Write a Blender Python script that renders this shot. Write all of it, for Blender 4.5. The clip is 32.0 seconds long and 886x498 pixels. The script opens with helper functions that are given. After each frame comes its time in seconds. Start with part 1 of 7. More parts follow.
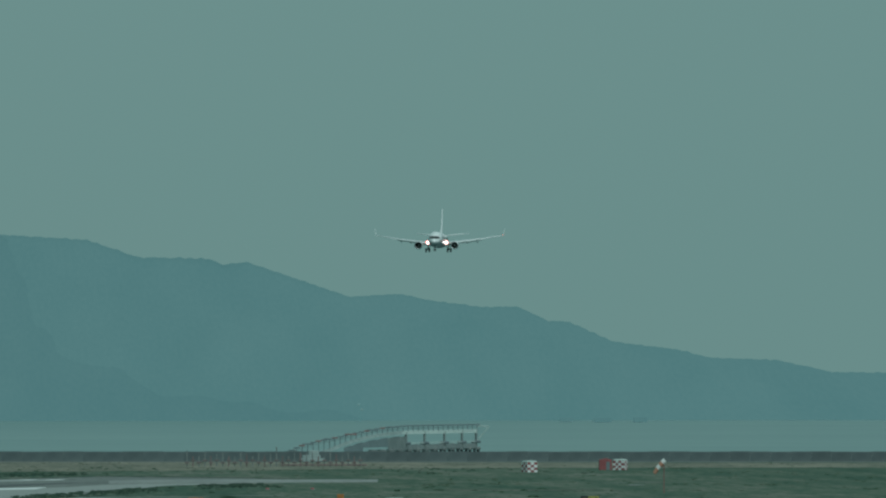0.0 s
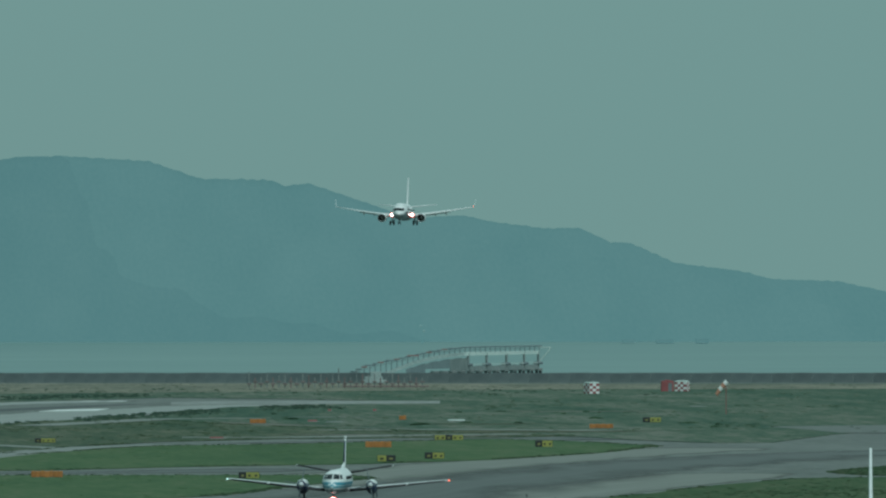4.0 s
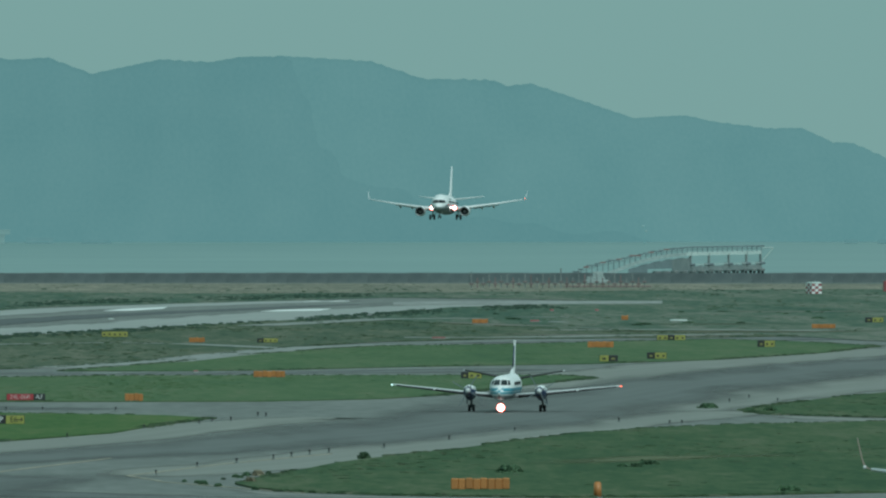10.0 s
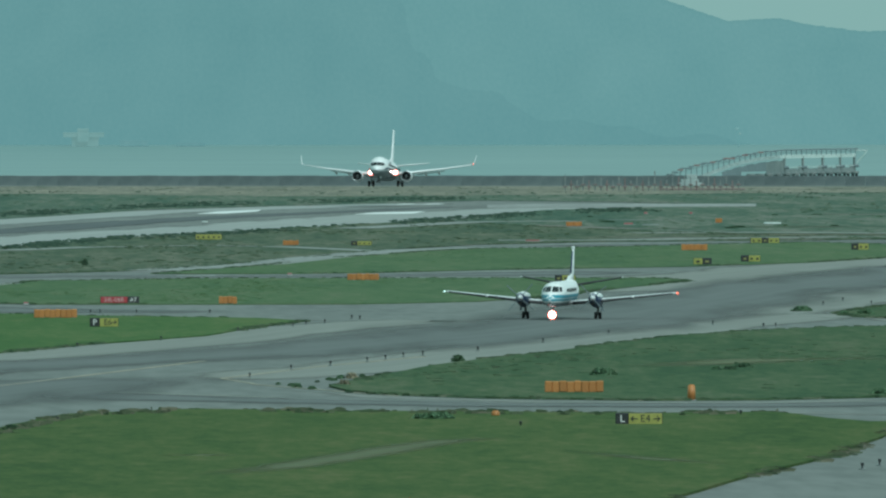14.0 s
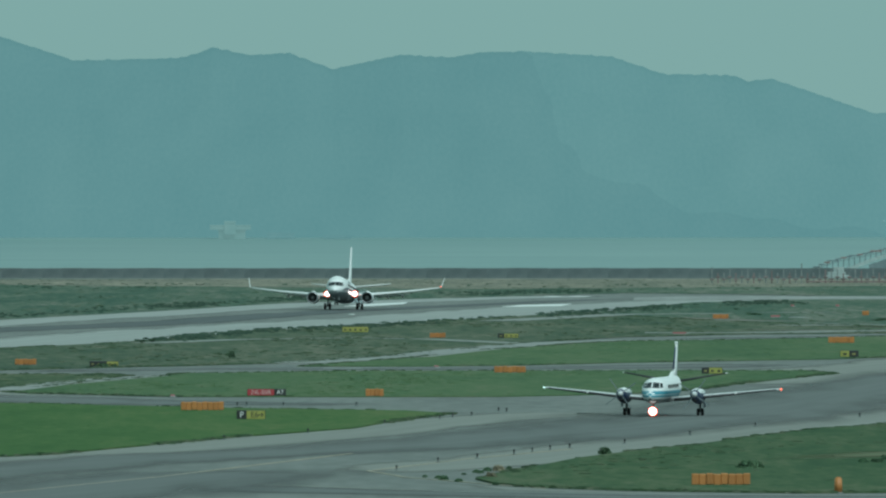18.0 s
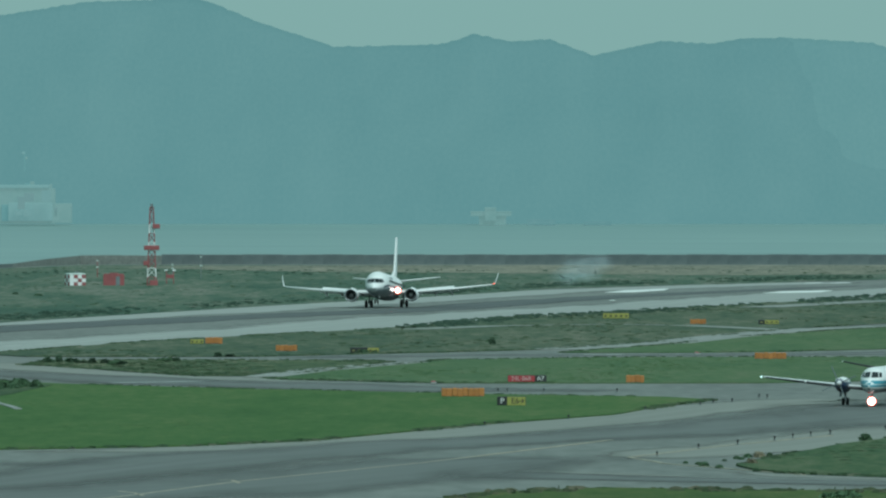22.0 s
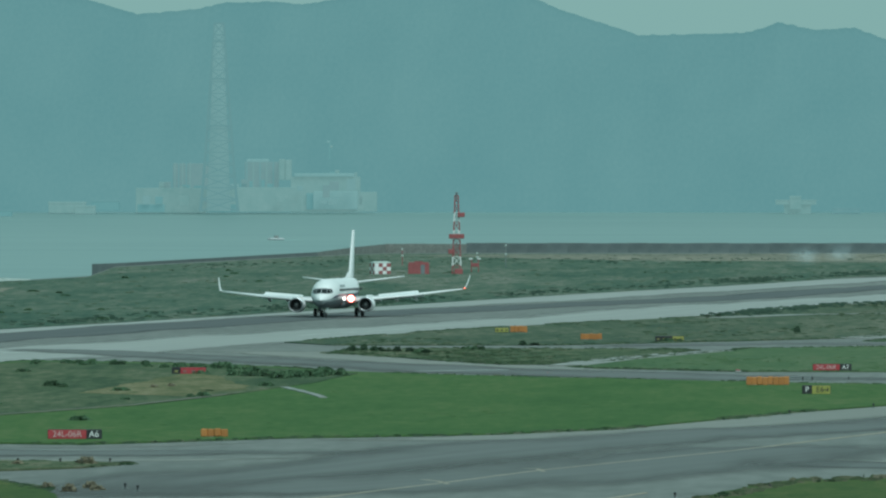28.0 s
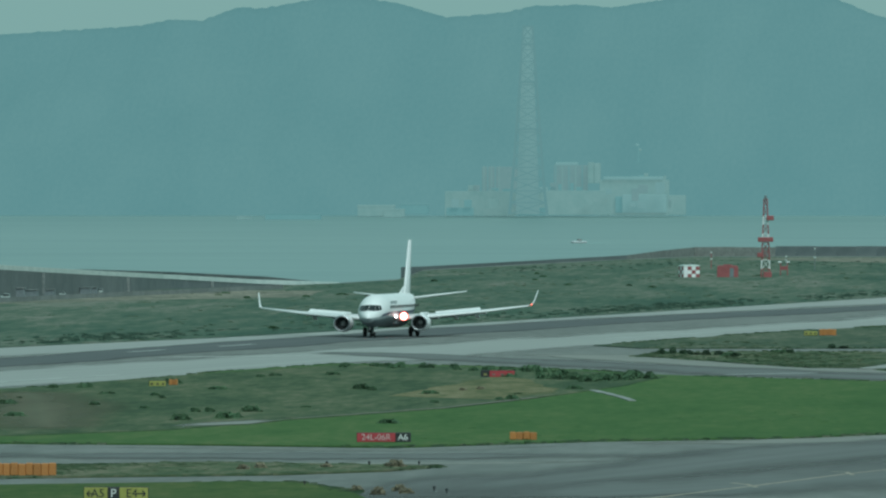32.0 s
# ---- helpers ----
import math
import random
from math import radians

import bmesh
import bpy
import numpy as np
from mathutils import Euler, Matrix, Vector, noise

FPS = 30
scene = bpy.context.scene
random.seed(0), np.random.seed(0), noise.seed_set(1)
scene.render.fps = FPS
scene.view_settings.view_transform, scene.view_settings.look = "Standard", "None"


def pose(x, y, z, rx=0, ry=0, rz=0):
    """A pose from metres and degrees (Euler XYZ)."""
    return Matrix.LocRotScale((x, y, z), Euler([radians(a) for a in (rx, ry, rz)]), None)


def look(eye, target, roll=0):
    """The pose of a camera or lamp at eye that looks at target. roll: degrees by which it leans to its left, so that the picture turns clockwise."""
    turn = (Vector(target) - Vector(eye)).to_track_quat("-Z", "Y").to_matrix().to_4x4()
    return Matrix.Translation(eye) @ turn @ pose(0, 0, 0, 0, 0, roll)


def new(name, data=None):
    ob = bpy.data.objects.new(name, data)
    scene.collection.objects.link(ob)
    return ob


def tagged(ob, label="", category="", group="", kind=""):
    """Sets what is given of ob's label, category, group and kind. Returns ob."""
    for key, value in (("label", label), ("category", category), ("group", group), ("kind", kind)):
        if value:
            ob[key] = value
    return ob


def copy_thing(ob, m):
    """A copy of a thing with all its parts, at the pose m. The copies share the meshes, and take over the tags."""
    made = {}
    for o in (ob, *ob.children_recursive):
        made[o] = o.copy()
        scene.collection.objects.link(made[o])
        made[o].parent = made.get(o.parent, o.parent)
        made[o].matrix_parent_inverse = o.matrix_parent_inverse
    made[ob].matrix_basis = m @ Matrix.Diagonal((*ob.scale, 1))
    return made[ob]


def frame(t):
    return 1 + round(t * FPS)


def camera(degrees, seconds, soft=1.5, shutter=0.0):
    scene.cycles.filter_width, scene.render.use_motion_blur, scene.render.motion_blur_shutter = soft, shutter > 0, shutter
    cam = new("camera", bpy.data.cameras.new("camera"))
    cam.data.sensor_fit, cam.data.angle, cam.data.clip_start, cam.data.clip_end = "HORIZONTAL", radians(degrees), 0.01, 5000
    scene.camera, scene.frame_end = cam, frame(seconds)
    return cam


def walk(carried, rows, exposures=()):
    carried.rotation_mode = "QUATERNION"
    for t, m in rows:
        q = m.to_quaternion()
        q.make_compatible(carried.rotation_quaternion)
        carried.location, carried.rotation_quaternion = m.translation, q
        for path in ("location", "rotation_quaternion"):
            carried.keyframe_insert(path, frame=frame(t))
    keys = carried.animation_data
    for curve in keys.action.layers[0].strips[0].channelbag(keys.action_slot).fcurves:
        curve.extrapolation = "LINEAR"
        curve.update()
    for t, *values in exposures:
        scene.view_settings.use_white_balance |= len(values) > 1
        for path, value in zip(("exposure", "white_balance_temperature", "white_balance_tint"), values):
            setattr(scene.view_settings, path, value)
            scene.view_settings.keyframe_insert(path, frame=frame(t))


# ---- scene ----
cam = camera(3.6, 32.0, soft=2.3)

# the camera stands on a terrace 20 m above the field and turns: seconds, turn to the right, tilt (degrees)
TURNS = [(0, 2.8506, 0.5348), (0.5, 2.9471, 0.5210), (1, 2.9678, 0.2110), (1.5, 2.9086, 0.2304), (2, 2.7933, 0.2226), (2.5, 2.6477, 0.2664), (4.5, 2.5975, 0.1597), (5, 2.6113, 0.0623), (5.5, 2.4365, -0.0499), (6, 2.2978, -0.0357), (6.5, 2.1463, 0.0910), (7, 2.1805, 0.1652), (7.5, 2.0832, 0.1361), (8, 2.1840, -0.0037), (8.5, 2.2558, -0.0583), (9, 2.1679, -0.0753), (9.5, 1.9994, -0.1185), (10, 1.6950, -0.1912), (10.5, 1.4545, -0.2789), (11, 1.4795, -0.3048), (11.5, 1.6899, -0.3377), (12, 1.7401, -0.3577), (12.5, 1.6424, -0.4023), (13, 1.4561, -0.5122), (13.5, 1.3195, -0.5863), (14, 1.3136, -0.5862), (14.5, 1.3362, -0.4797), (16.5, 1.0662, -0.6552), (17, 0.8734, -0.4432), (17.5, 0.8255, -0.2817), (18, 0.7170, -0.2102), (18.5, 0.5327, -0.2697), (19, 0.4043, -0.1586), (19.5, 0.2818, -0.1657), (20, 0.0913, -0.3291), (20.5, -0.3239, -0.3603), (21, -0.4597, -0.3535), (21.5, -0.4051, -0.2874), (22, -0.3420, -0.2659), (22.5, -0.4783, -0.3677), (23, -0.4598, -0.1335), (23.5, -0.5608, -0.1713), (24, -0.7437, -0.2512), (24.5, -0.8787, -0.3806), (25, -0.8989, -0.4412), (25.5, -0.9136, -0.4249), (26, -0.8330, -0.3972), (26.5, -1.4003, -0.2879), (28.5, -1.6602, -0.3170), (29, -1.8059, -0.2552), (29.5, -1.8899, -0.3131), (30, -2.1851, -0.2167), (30.5, -2.5590, -0.1932), (31, -2.5054, -0.2372), (31.5, -2.5662, -0.1602), (32, -2.8367, -0.2994)]
walk(cam, [(t, pose(0, 0, 20, 90 + tilt, 0, -turn)) for t, turn, tilt in TURNS],
     exposures=[(t, stops + 0.03, 5850, 4) for t, stops in ((0, 0.58), (1.0, 0.56), (1.6, 0.61), (2.5, 0.71), (4.5, 0.8), (6, 0.93), (7, 0.8), (8, 0.87), (9, 0.94), (11, 1.1), (12, 1.12), (13, 1.24), (14, 1.29), (15.4, 1.36), (16.5, 1.42), (17, 1.28), (18, 1.15), (20, 1.18), (21, 1.23), (22, 1.2), (23, 1.13), (24, 1.16), (26, 1.28), (29, 1.2), (32, 1.14))])

# ---- light: a hazy, overcast late afternoon ----
world = bpy.data.worlds.new("sky")
scene.world = world
world.use_nodes = True
wt = world.node_tree
bg = wt.nodes["Background"]
sky = wt.nodes.new("ShaderNodeTexSky")
sky.sky_type = "NISHITA"
sky.sun_disc = False
sky.sun_elevation, sky.sun_rotation = radians(42), radians(150)
sky.dust_density, sky.ozone_density, sky.air_density = 3.0, 4.0, 1.0
dim = wt.nodes.new("ShaderNodeMix")
dim.data_type, dim.blend_type = "RGBA", "MIX"
dim.inputs[0].default_value = 0.93
dim.inputs[7].default_value = (1.37, 2.24, 1.98, 1)      # the veil of cloud and haze
wt.links.new(sky.outputs[0], dim.inputs[6])
wt.links.new(dim.outputs[2], bg.inputs[0])
bg.inputs[1].default_value = 0.08
sun = new("sun", bpy.data.lights.new("sun", "SUN"))
sun.data.energy, sun.data.angle, sun.data.color = 0.92, radians(35), (0.93, 1.0, 0.93)
sun.matrix_world = look((0, 0, 0), (-0.3, 0.56, -0.77))


# ---- materials ----
def shader(name, rough=0.8, metal=0.0):
    m = bpy.data.materials.new(name)
    m.use_nodes = True
    b = m.node_tree.nodes["Principled BSDF"]
    b.inputs["Roughness"].default_value, b.inputs["Metallic"].default_value = rough, metal
    return m, m.node_tree, b


def surface(name, dark, light, size, rough=0.85, fine=None, bump=0.0, stretch=(1, 1, 1), metal=0.0, vary=0.0):
    """Two noises, large and fine, between two colours. size: the large patches in metres."""
    m, nt, b = shader(name, rough, metal)
    n, l = nt.nodes, nt.links
    tc, mp = n.new("ShaderNodeTexCoord"), n.new("ShaderNodeMapping")
    l.new(tc.outputs["Object"], mp.inputs[0])
    mp.inputs["Scale"].default_value = stretch
    big, small = n.new("ShaderNodeTexNoise"), n.new("ShaderNodeTexNoise")
    big.inputs["Scale"].default_value, big.inputs["Detail"].default_value = 1.0 / size, 5
    small.inputs["Scale"].default_value, small.inputs["Detail"].default_value = 1.0 / (fine or size * 0.09), 4
    for t in (big, small):
        l.new(mp.outputs[0], t.inputs["Vector"])
    add = n.new("ShaderNodeMath")
    add.operation = "MULTIPLY_ADD"
    add.inputs[1].default_value = 0.55
    l.new(small.outputs[0], add.inputs[0])
    half = n.new("ShaderNodeMath")
    half.operation = "MULTIPLY"
    half.inputs[1].default_value = 0.45
    l.new(big.outputs[0], half.inputs[0])
    l.new(half.outputs[0], add.inputs[2])
    ramp = n.new("ShaderNodeValToRGB")
    ramp.color_ramp.elements[0].position, ramp.color_ramp.elements[1].position = 0.4, 0.6
    ramp.color_ramp.elements[0].color, ramp.color_ramp.elements[1].color = (*dark, 1), (*light, 1)
    l.new(add.outputs[0], ramp.inputs[0])
    out = ramp.outputs[0]
    if vary:
        oi, hs, mr = n.new("ShaderNodeObjectInfo"), n.new("ShaderNodeHueSaturation"), n.new("ShaderNodeMapRange")
        mr.inputs["To Min"].default_value, mr.inputs["To Max"].default_value = 1 - vary, 1 + vary
        l.new(oi.outputs["Random"], mr.inputs[0])
        l.new(mr.outputs[0], hs.inputs["Value"])
        l.new(out, hs.inputs["Color"])
        out = hs.outputs[0]
    l.new(out, b.inputs["Base Color"])
    if bump:
        bm_ = n.new("ShaderNodeBump")
        bm_.inputs["Strength"].default_value, bm_.inputs["Distance"].default_value = 0.6, bump
        l.new(small.outputs[0], bm_.inputs["Height"])
        l.new(bm_.outputs[0], b.inputs["Normal"])
    return m


def glow(name, colour, strength):
    m = bpy.data.materials.new(name)
    m.use_nodes = True
    b = m.node_tree.nodes["Principled BSDF"]
    b.inputs["Base Color"].default_value = (*colour, 1)
    b.inputs["Emission Color"].default_value = (*colour, 1)
    b.inputs["Emission Strength"].default_value = strength
    return m


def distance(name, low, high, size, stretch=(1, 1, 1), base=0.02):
    """The far backdrop of hills and buildings across the bay: air light put into emission, with the woods' slow changes
    of tone.
    """
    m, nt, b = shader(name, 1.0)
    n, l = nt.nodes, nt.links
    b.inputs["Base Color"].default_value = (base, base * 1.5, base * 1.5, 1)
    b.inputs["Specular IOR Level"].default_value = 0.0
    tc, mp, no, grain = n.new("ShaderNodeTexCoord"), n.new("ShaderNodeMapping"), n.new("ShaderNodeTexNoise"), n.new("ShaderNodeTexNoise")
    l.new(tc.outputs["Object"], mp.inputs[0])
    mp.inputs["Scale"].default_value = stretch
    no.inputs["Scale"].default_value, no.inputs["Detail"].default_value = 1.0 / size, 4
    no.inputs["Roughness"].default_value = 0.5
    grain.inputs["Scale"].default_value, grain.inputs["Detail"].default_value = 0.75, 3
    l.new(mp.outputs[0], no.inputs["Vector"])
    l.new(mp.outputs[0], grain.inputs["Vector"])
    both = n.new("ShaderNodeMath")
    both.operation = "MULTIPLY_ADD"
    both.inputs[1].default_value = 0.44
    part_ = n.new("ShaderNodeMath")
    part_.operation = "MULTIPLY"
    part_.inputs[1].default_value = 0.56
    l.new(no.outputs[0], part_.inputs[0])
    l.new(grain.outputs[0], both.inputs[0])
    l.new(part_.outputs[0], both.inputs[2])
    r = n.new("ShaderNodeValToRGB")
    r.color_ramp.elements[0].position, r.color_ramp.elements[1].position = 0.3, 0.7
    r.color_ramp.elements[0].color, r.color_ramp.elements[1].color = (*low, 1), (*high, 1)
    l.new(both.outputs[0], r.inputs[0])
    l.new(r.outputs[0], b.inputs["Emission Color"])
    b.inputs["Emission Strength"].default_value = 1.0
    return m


ASPHALT = surface("weathered_asphalt", (0.127, 0.137, 0.127), (0.179, 0.189, 0.175), 14, 0.9, 1.6, stretch=(1, 0.14, 1))
PALE_ASPHALT = surface("pale_asphalt", (0.215, 0.225, 0.212), (0.3, 0.31, 0.292), 14, 0.9, 1.6, stretch=(1, 0.1, 1))
DARK_ASPHALT = surface("dark_asphalt", (0.085, 0.095, 0.098), (0.135, 0.146, 0.147), 14, 0.85, 1.8, stretch=(1, 0.12, 1))
CONCRETE = surface("pale_concrete", (0.193, 0.202, 0.188), (0.275, 0.286, 0.268), 10, 0.9, 1.2, stretch=(1, 0.2, 1))


def turf(name, stops, size, stretch=(1, 0.2, 1), spread=0.062, rough=0.62):
    """Grass in three sizes of patches, through four colours from lush to dry."""
    m, nt, b = shader(name, 1.0)
    n, l = nt.nodes, nt.links
    b.inputs["Specular IOR Level"].default_value = 0.1
    tc, mp = n.new("ShaderNodeTexCoord"), n.new("ShaderNodeMapping")
    mp.inputs["Scale"].default_value = stretch
    l.new(tc.outputs["Object"], mp.inputs[0])
    total = None
    for s, share, seed in ((size, 0.3, 0.0), (size * 0.14, 0.34, 3.7), (size * 0.035, 0.14, 5.2), (size * 6, 0.22, 8.1)):
        t = n.new("ShaderNodeTexNoise")
        t.noise_dimensions = "4D"
        t.inputs["W"].default_value = seed
        t.inputs["Scale"].default_value, t.inputs["Detail"].default_value, t.inputs["Roughness"].default_value = 1 / s, 5, rough
        l.new(mp.outputs[0], t.inputs["Vector"])
        k = n.new("ShaderNodeMath")
        k.operation = "MULTIPLY_ADD"
        k.inputs[1].default_value = share
        l.new(t.outputs[0], k.inputs[0])
        if total:
            l.new(total, k.inputs[2])
        else:
            k.inputs[2].default_value = 0
        total = k.outputs[0]
    r = n.new("ShaderNodeValToRGB")
    el = r.color_ramp.elements
    el[0].position, el[1].position = 0.5 - spread, 0.5 + spread
    el[0].color, el[1].color = (*stops[0], 1), (*stops[3], 1)
    for p, c in ((0.5 - spread * 0.3, stops[1]), (0.5 + spread * 0.3, stops[2])):
        e = el.new(p)
        e.color = (*c, 1)
    l.new(total, r.inputs[0])
    l.new(r.outputs[0], b.inputs["Base Color"])
    return m


GRASS = turf("rough_grass", ((0.0446, 0.074, 0.041), (0.0679, 0.1, 0.054), (0.0986, 0.12, 0.0691), (0.153, 0.152, 0.102)), 9, (0.8, 0.1, 1), 0.055, 0.75)
MOWN = turf("mown_grass", ((0.047, 0.101, 0.033), (0.06, 0.119, 0.039), (0.077, 0.131, 0.046), (0.112, 0.146, 0.061)), 7, (0.8, 0.14, 1), 0.085, 0.7)
# far field: rough grass with the haze lifted into its colours, paler and bluer
FAR = turf("far_rough_grass_in_haze", ((0.0465, 0.089, 0.0648), (0.0716, 0.116, 0.0821), (0.11, 0.14, 0.102), (0.175, 0.184, 0.151)), 8, (0.7, 0.06, 1), 0.058, 0.75)
# distant mown strips: olive tone, lightened and greyed for the haze before them
STRIP = turf("olive_mown_grass_in_haze", ((0.0614, 0.11, 0.0562), (0.0763, 0.128, 0.0626), (0.0949, 0.142, 0.0713), (0.126, 0.155, 0.0907)), 8, (0.7, 0.1, 1), 0.075, 0.7)
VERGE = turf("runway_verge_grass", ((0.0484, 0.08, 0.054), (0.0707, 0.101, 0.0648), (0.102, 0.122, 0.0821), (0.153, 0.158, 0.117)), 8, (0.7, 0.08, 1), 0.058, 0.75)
LUSH = turf("lush_grass", ((0.04, 0.074, 0.025), (0.056, 0.094, 0.03), (0.077, 0.108, 0.037), (0.115, 0.124, 0.053)), 6, (0.8, 0.16, 1), 0.085, 0.7)
ISLE = turf("island_grass", ((0.0391, 0.077, 0.0389), (0.053, 0.093, 0.0454), (0.0735, 0.109, 0.0551), (0.108, 0.128, 0.0756)), 7, (0.8, 0.13, 1), 0.068, 0.72)
DRY = turf("dry_grass", ((0.115, 0.132, 0.102), (0.17, 0.172, 0.136), (0.228, 0.216, 0.172), (0.29, 0.264, 0.212)), 6, (0.8, 0.15, 1))


YELLOWED = turf("yellowed_grass", ((0.07, 0.092, 0.042), (0.1, 0.113, 0.055), (0.145, 0.142, 0.075), (0.21, 0.19, 0.115)), 5, (0.7, 0.15, 1), 0.055, 0.75)


def worn(name, dark, light, reach=0.5):
    """Worn tone on the paving: full along the middle of a ribbon and fading to its edges, broken up by long streaks."""
    m, nt, b = shader(name, 0.88)
    n, l = nt.nodes, nt.links
    uv, sep = n.new("ShaderNodeUVMap"), n.new("ShaderNodeSeparateXYZ")
    uv.uv_map = "across"
    l.new(uv.outputs[0], sep.inputs[0])
    tc, mp = n.new("ShaderNodeTexCoord"), n.new("ShaderNodeMapping")
    mp.inputs["Scale"].default_value = (1, 0.1, 1)
    l.new(tc.outputs["Object"], mp.inputs[0])
    run, lane = n.new("ShaderNodeUVMap"), n.new("ShaderNodeMapping")
    run.uv_map = "run"
    lane.inputs["Scale"].default_value = (1, 0.014, 1)
    l.new(run.outputs[0], lane.inputs[0])
    big, small = n.new("ShaderNodeTexNoise"), n.new("ShaderNodeTexNoise")
    for t, s, v in ((big, 9.0, mp), (small, 1.7, lane)):
        t.inputs["Scale"].default_value, t.inputs["Detail"].default_value = 1 / s, 5
        l.new(v.outputs[0], t.inputs["Vector"])
    # 1 in the middle, 0 at the edges, pushed about by the noise
    a = n.new("ShaderNodeMath")
    a.operation = "MULTIPLY_ADD"
    a.inputs[1].default_value = 1.1
    l.new(big.outputs[0], a.inputs[0])
    l.new(sep.outputs[0], a.inputs[2])
    mask = n.new("ShaderNodeMapRange")
    mask.interpolation_type = "SMOOTHSTEP"
    mask.inputs["From Min"].default_value, mask.inputs["From Max"].default_value = 0.62, 0.62 + reach
    l.new(a.outputs[0], mask.inputs[0])
    r = n.new("ShaderNodeValToRGB")
    r.color_ramp.elements[0].position, r.color_ramp.elements[1].position = 0.24, 0.76
    r.color_ramp.elements[0].color, r.color_ramp.elements[1].color = (*dark, 1), (*light, 1)
    l.new(small.outputs[0], r.inputs[0])
    # at the very edge the ribbon lets the paving below show
    mix = n.new("ShaderNodeMixShader")
    tr = n.new("ShaderNodeBsdfTransparent")
    l.new(mask.outputs[0], mix.inputs[0])
    l.new(tr.outputs[0], mix.inputs[1])
    l.new(b.outputs[0], mix.inputs[2])
    l.new(r.outputs[0], b.inputs["Base Color"])
    out = [x for x in n if x.type == "OUTPUT_MATERIAL"][0]
    l.new(mix.outputs[0], out.inputs[0])
    return m


WORN_DARK = worn("worn_dark_asphalt", (0.1, 0.109, 0.105), (0.148, 0.157, 0.15), 0.85)
WORN_RUBBER = worn("rubbered_runway", (0.06, 0.068, 0.07), (0.108, 0.118, 0.118))
# pale shoulders of the far runway, their concrete lifted further for haze
FAR_PALE = worn("pale_runway_concrete_in_haze", (0.235, 0.25, 0.235), (0.345, 0.36, 0.338))
TRACK = worn("sparse_dry_lawn", (0.08, 0.102, 0.042), (0.12, 0.125, 0.06), 1.0)
SOIL = worn("bare_soil", (0.1, 0.1, 0.078), (0.165, 0.152, 0.12))
TURNED = worn("weedy_brown_soil", (0.084, 0.093, 0.05), (0.128, 0.116, 0.07), 1.2)
WORN_PALE = worn("weathered_pale_concrete", (0.172, 0.177, 0.158), (0.243, 0.249, 0.225))
BUSH = surface("dark_bush_leaves", (0.036, 0.075, 0.042), (0.066, 0.112, 0.062), 0.8, 0.9, 0.2, vary=0.25)
LEAF = surface("shrub_leaves", (0.051, 0.108, 0.055), (0.0952, 0.165, 0.0836), 1.2, 0.9, 0.2, vary=0.3)
STRAW = surface("dry_stalks", (0.15, 0.135, 0.09), (0.26, 0.23, 0.155), 1.0, 0.9, 0.2, vary=0.25)
WALL = surface("seawall_concrete", (0.108, 0.134, 0.136), (0.15, 0.176, 0.174), 7, 0.9, 1.1, 0.02, stretch=(0.3, 1, 0.8), vary=0.07)
OLD_BARRIER = surface("pale_barrier_concrete", (0.16, 0.18, 0.175), (0.22, 0.24, 0.23), 3, 0.9, 0.5, vary=0.1)
OLD_WALL = surface("old_brownish_concrete", (0.15, 0.166, 0.152), (0.215, 0.23, 0.212), 3, 0.9, 0.7, 0.02)
PALE = surface("painted_steel_pale", (0.42, 0.5, 0.47), (0.58, 0.64, 0.6), 4, 0.6, 0.4)
PIER_PALE = surface("weathered_pale_steel", (0.27, 0.33, 0.32), (0.4, 0.46, 0.44), 4, 0.6, 0.4)
GREY = surface("weathered_steel_grey", (0.14, 0.17, 0.17), (0.24, 0.26, 0.25), 3, 0.6, 0.4)
WHITE = surface("white_paint", (0.74, 0.76, 0.75), (0.82, 0.83, 0.82), 6, 0.35, 0.5)
FADED_RED = surface("faded_red_paint", (0.2, 0.11, 0.1), (0.28, 0.15, 0.14), 2, 0.7, 0.3)
LOC_RED = surface("bleached_red_paint", (0.165, 0.125, 0.12), (0.22, 0.155, 0.15), 2, 0.7, 0.3, vary=0.2)
# red, orange and yellow are dulled for the haze over the field
RED = surface("hazed_red_paint", (0.25, 0.073, 0.076), (0.33, 0.102, 0.102), 2, 0.5, 0.2)
ORANGE = surface("orange_plastic", (0.38, 0.155, 0.042), (0.47, 0.2, 0.058), 1, 0.5, 0.15, vary=0.12)
YELLOW = surface("yellow_sign_face", (0.29, 0.285, 0.07), (0.37, 0.36, 0.095), 1, 0.5, 0.15)
BLACK = surface("black_sign_face", (0.02, 0.022, 0.024), (0.04, 0.042, 0.044), 1, 0.5, 0.15)
REDSIGN = surface("red_sign_face", (0.34, 0.035, 0.045), (0.44, 0.06, 0.07), 1, 0.5, 0.15)
DIM = surface("dim_lettering", (0.2, 0.19, 0.07), (0.3, 0.28, 0.1), 1, 0.5, 0.2)
LETTER = surface("white_lettering", (0.72, 0.72, 0.7), (0.8, 0.8, 0.78), 1, 0.5, 0.2)
LINE = surface("worn_yellow_line", (0.27, 0.245, 0.19), (0.42, 0.365, 0.28), 3, 0.8, 0.3)
WLINE = surface("worn_white_line", (0.3, 0.32, 0.305), (0.46, 0.48, 0.46), 6, 0.8, 0.6)
TYRE = surface("tyre_rubber", (0.014, 0.014, 0.015), (0.03, 0.03, 0.03), 0.5, 0.8, 0.1)
METAL = surface("bare_metal", (0.4, 0.42, 0.43), (0.55, 0.57, 0.58), 1, 0.35, 0.1, metal=0.8)
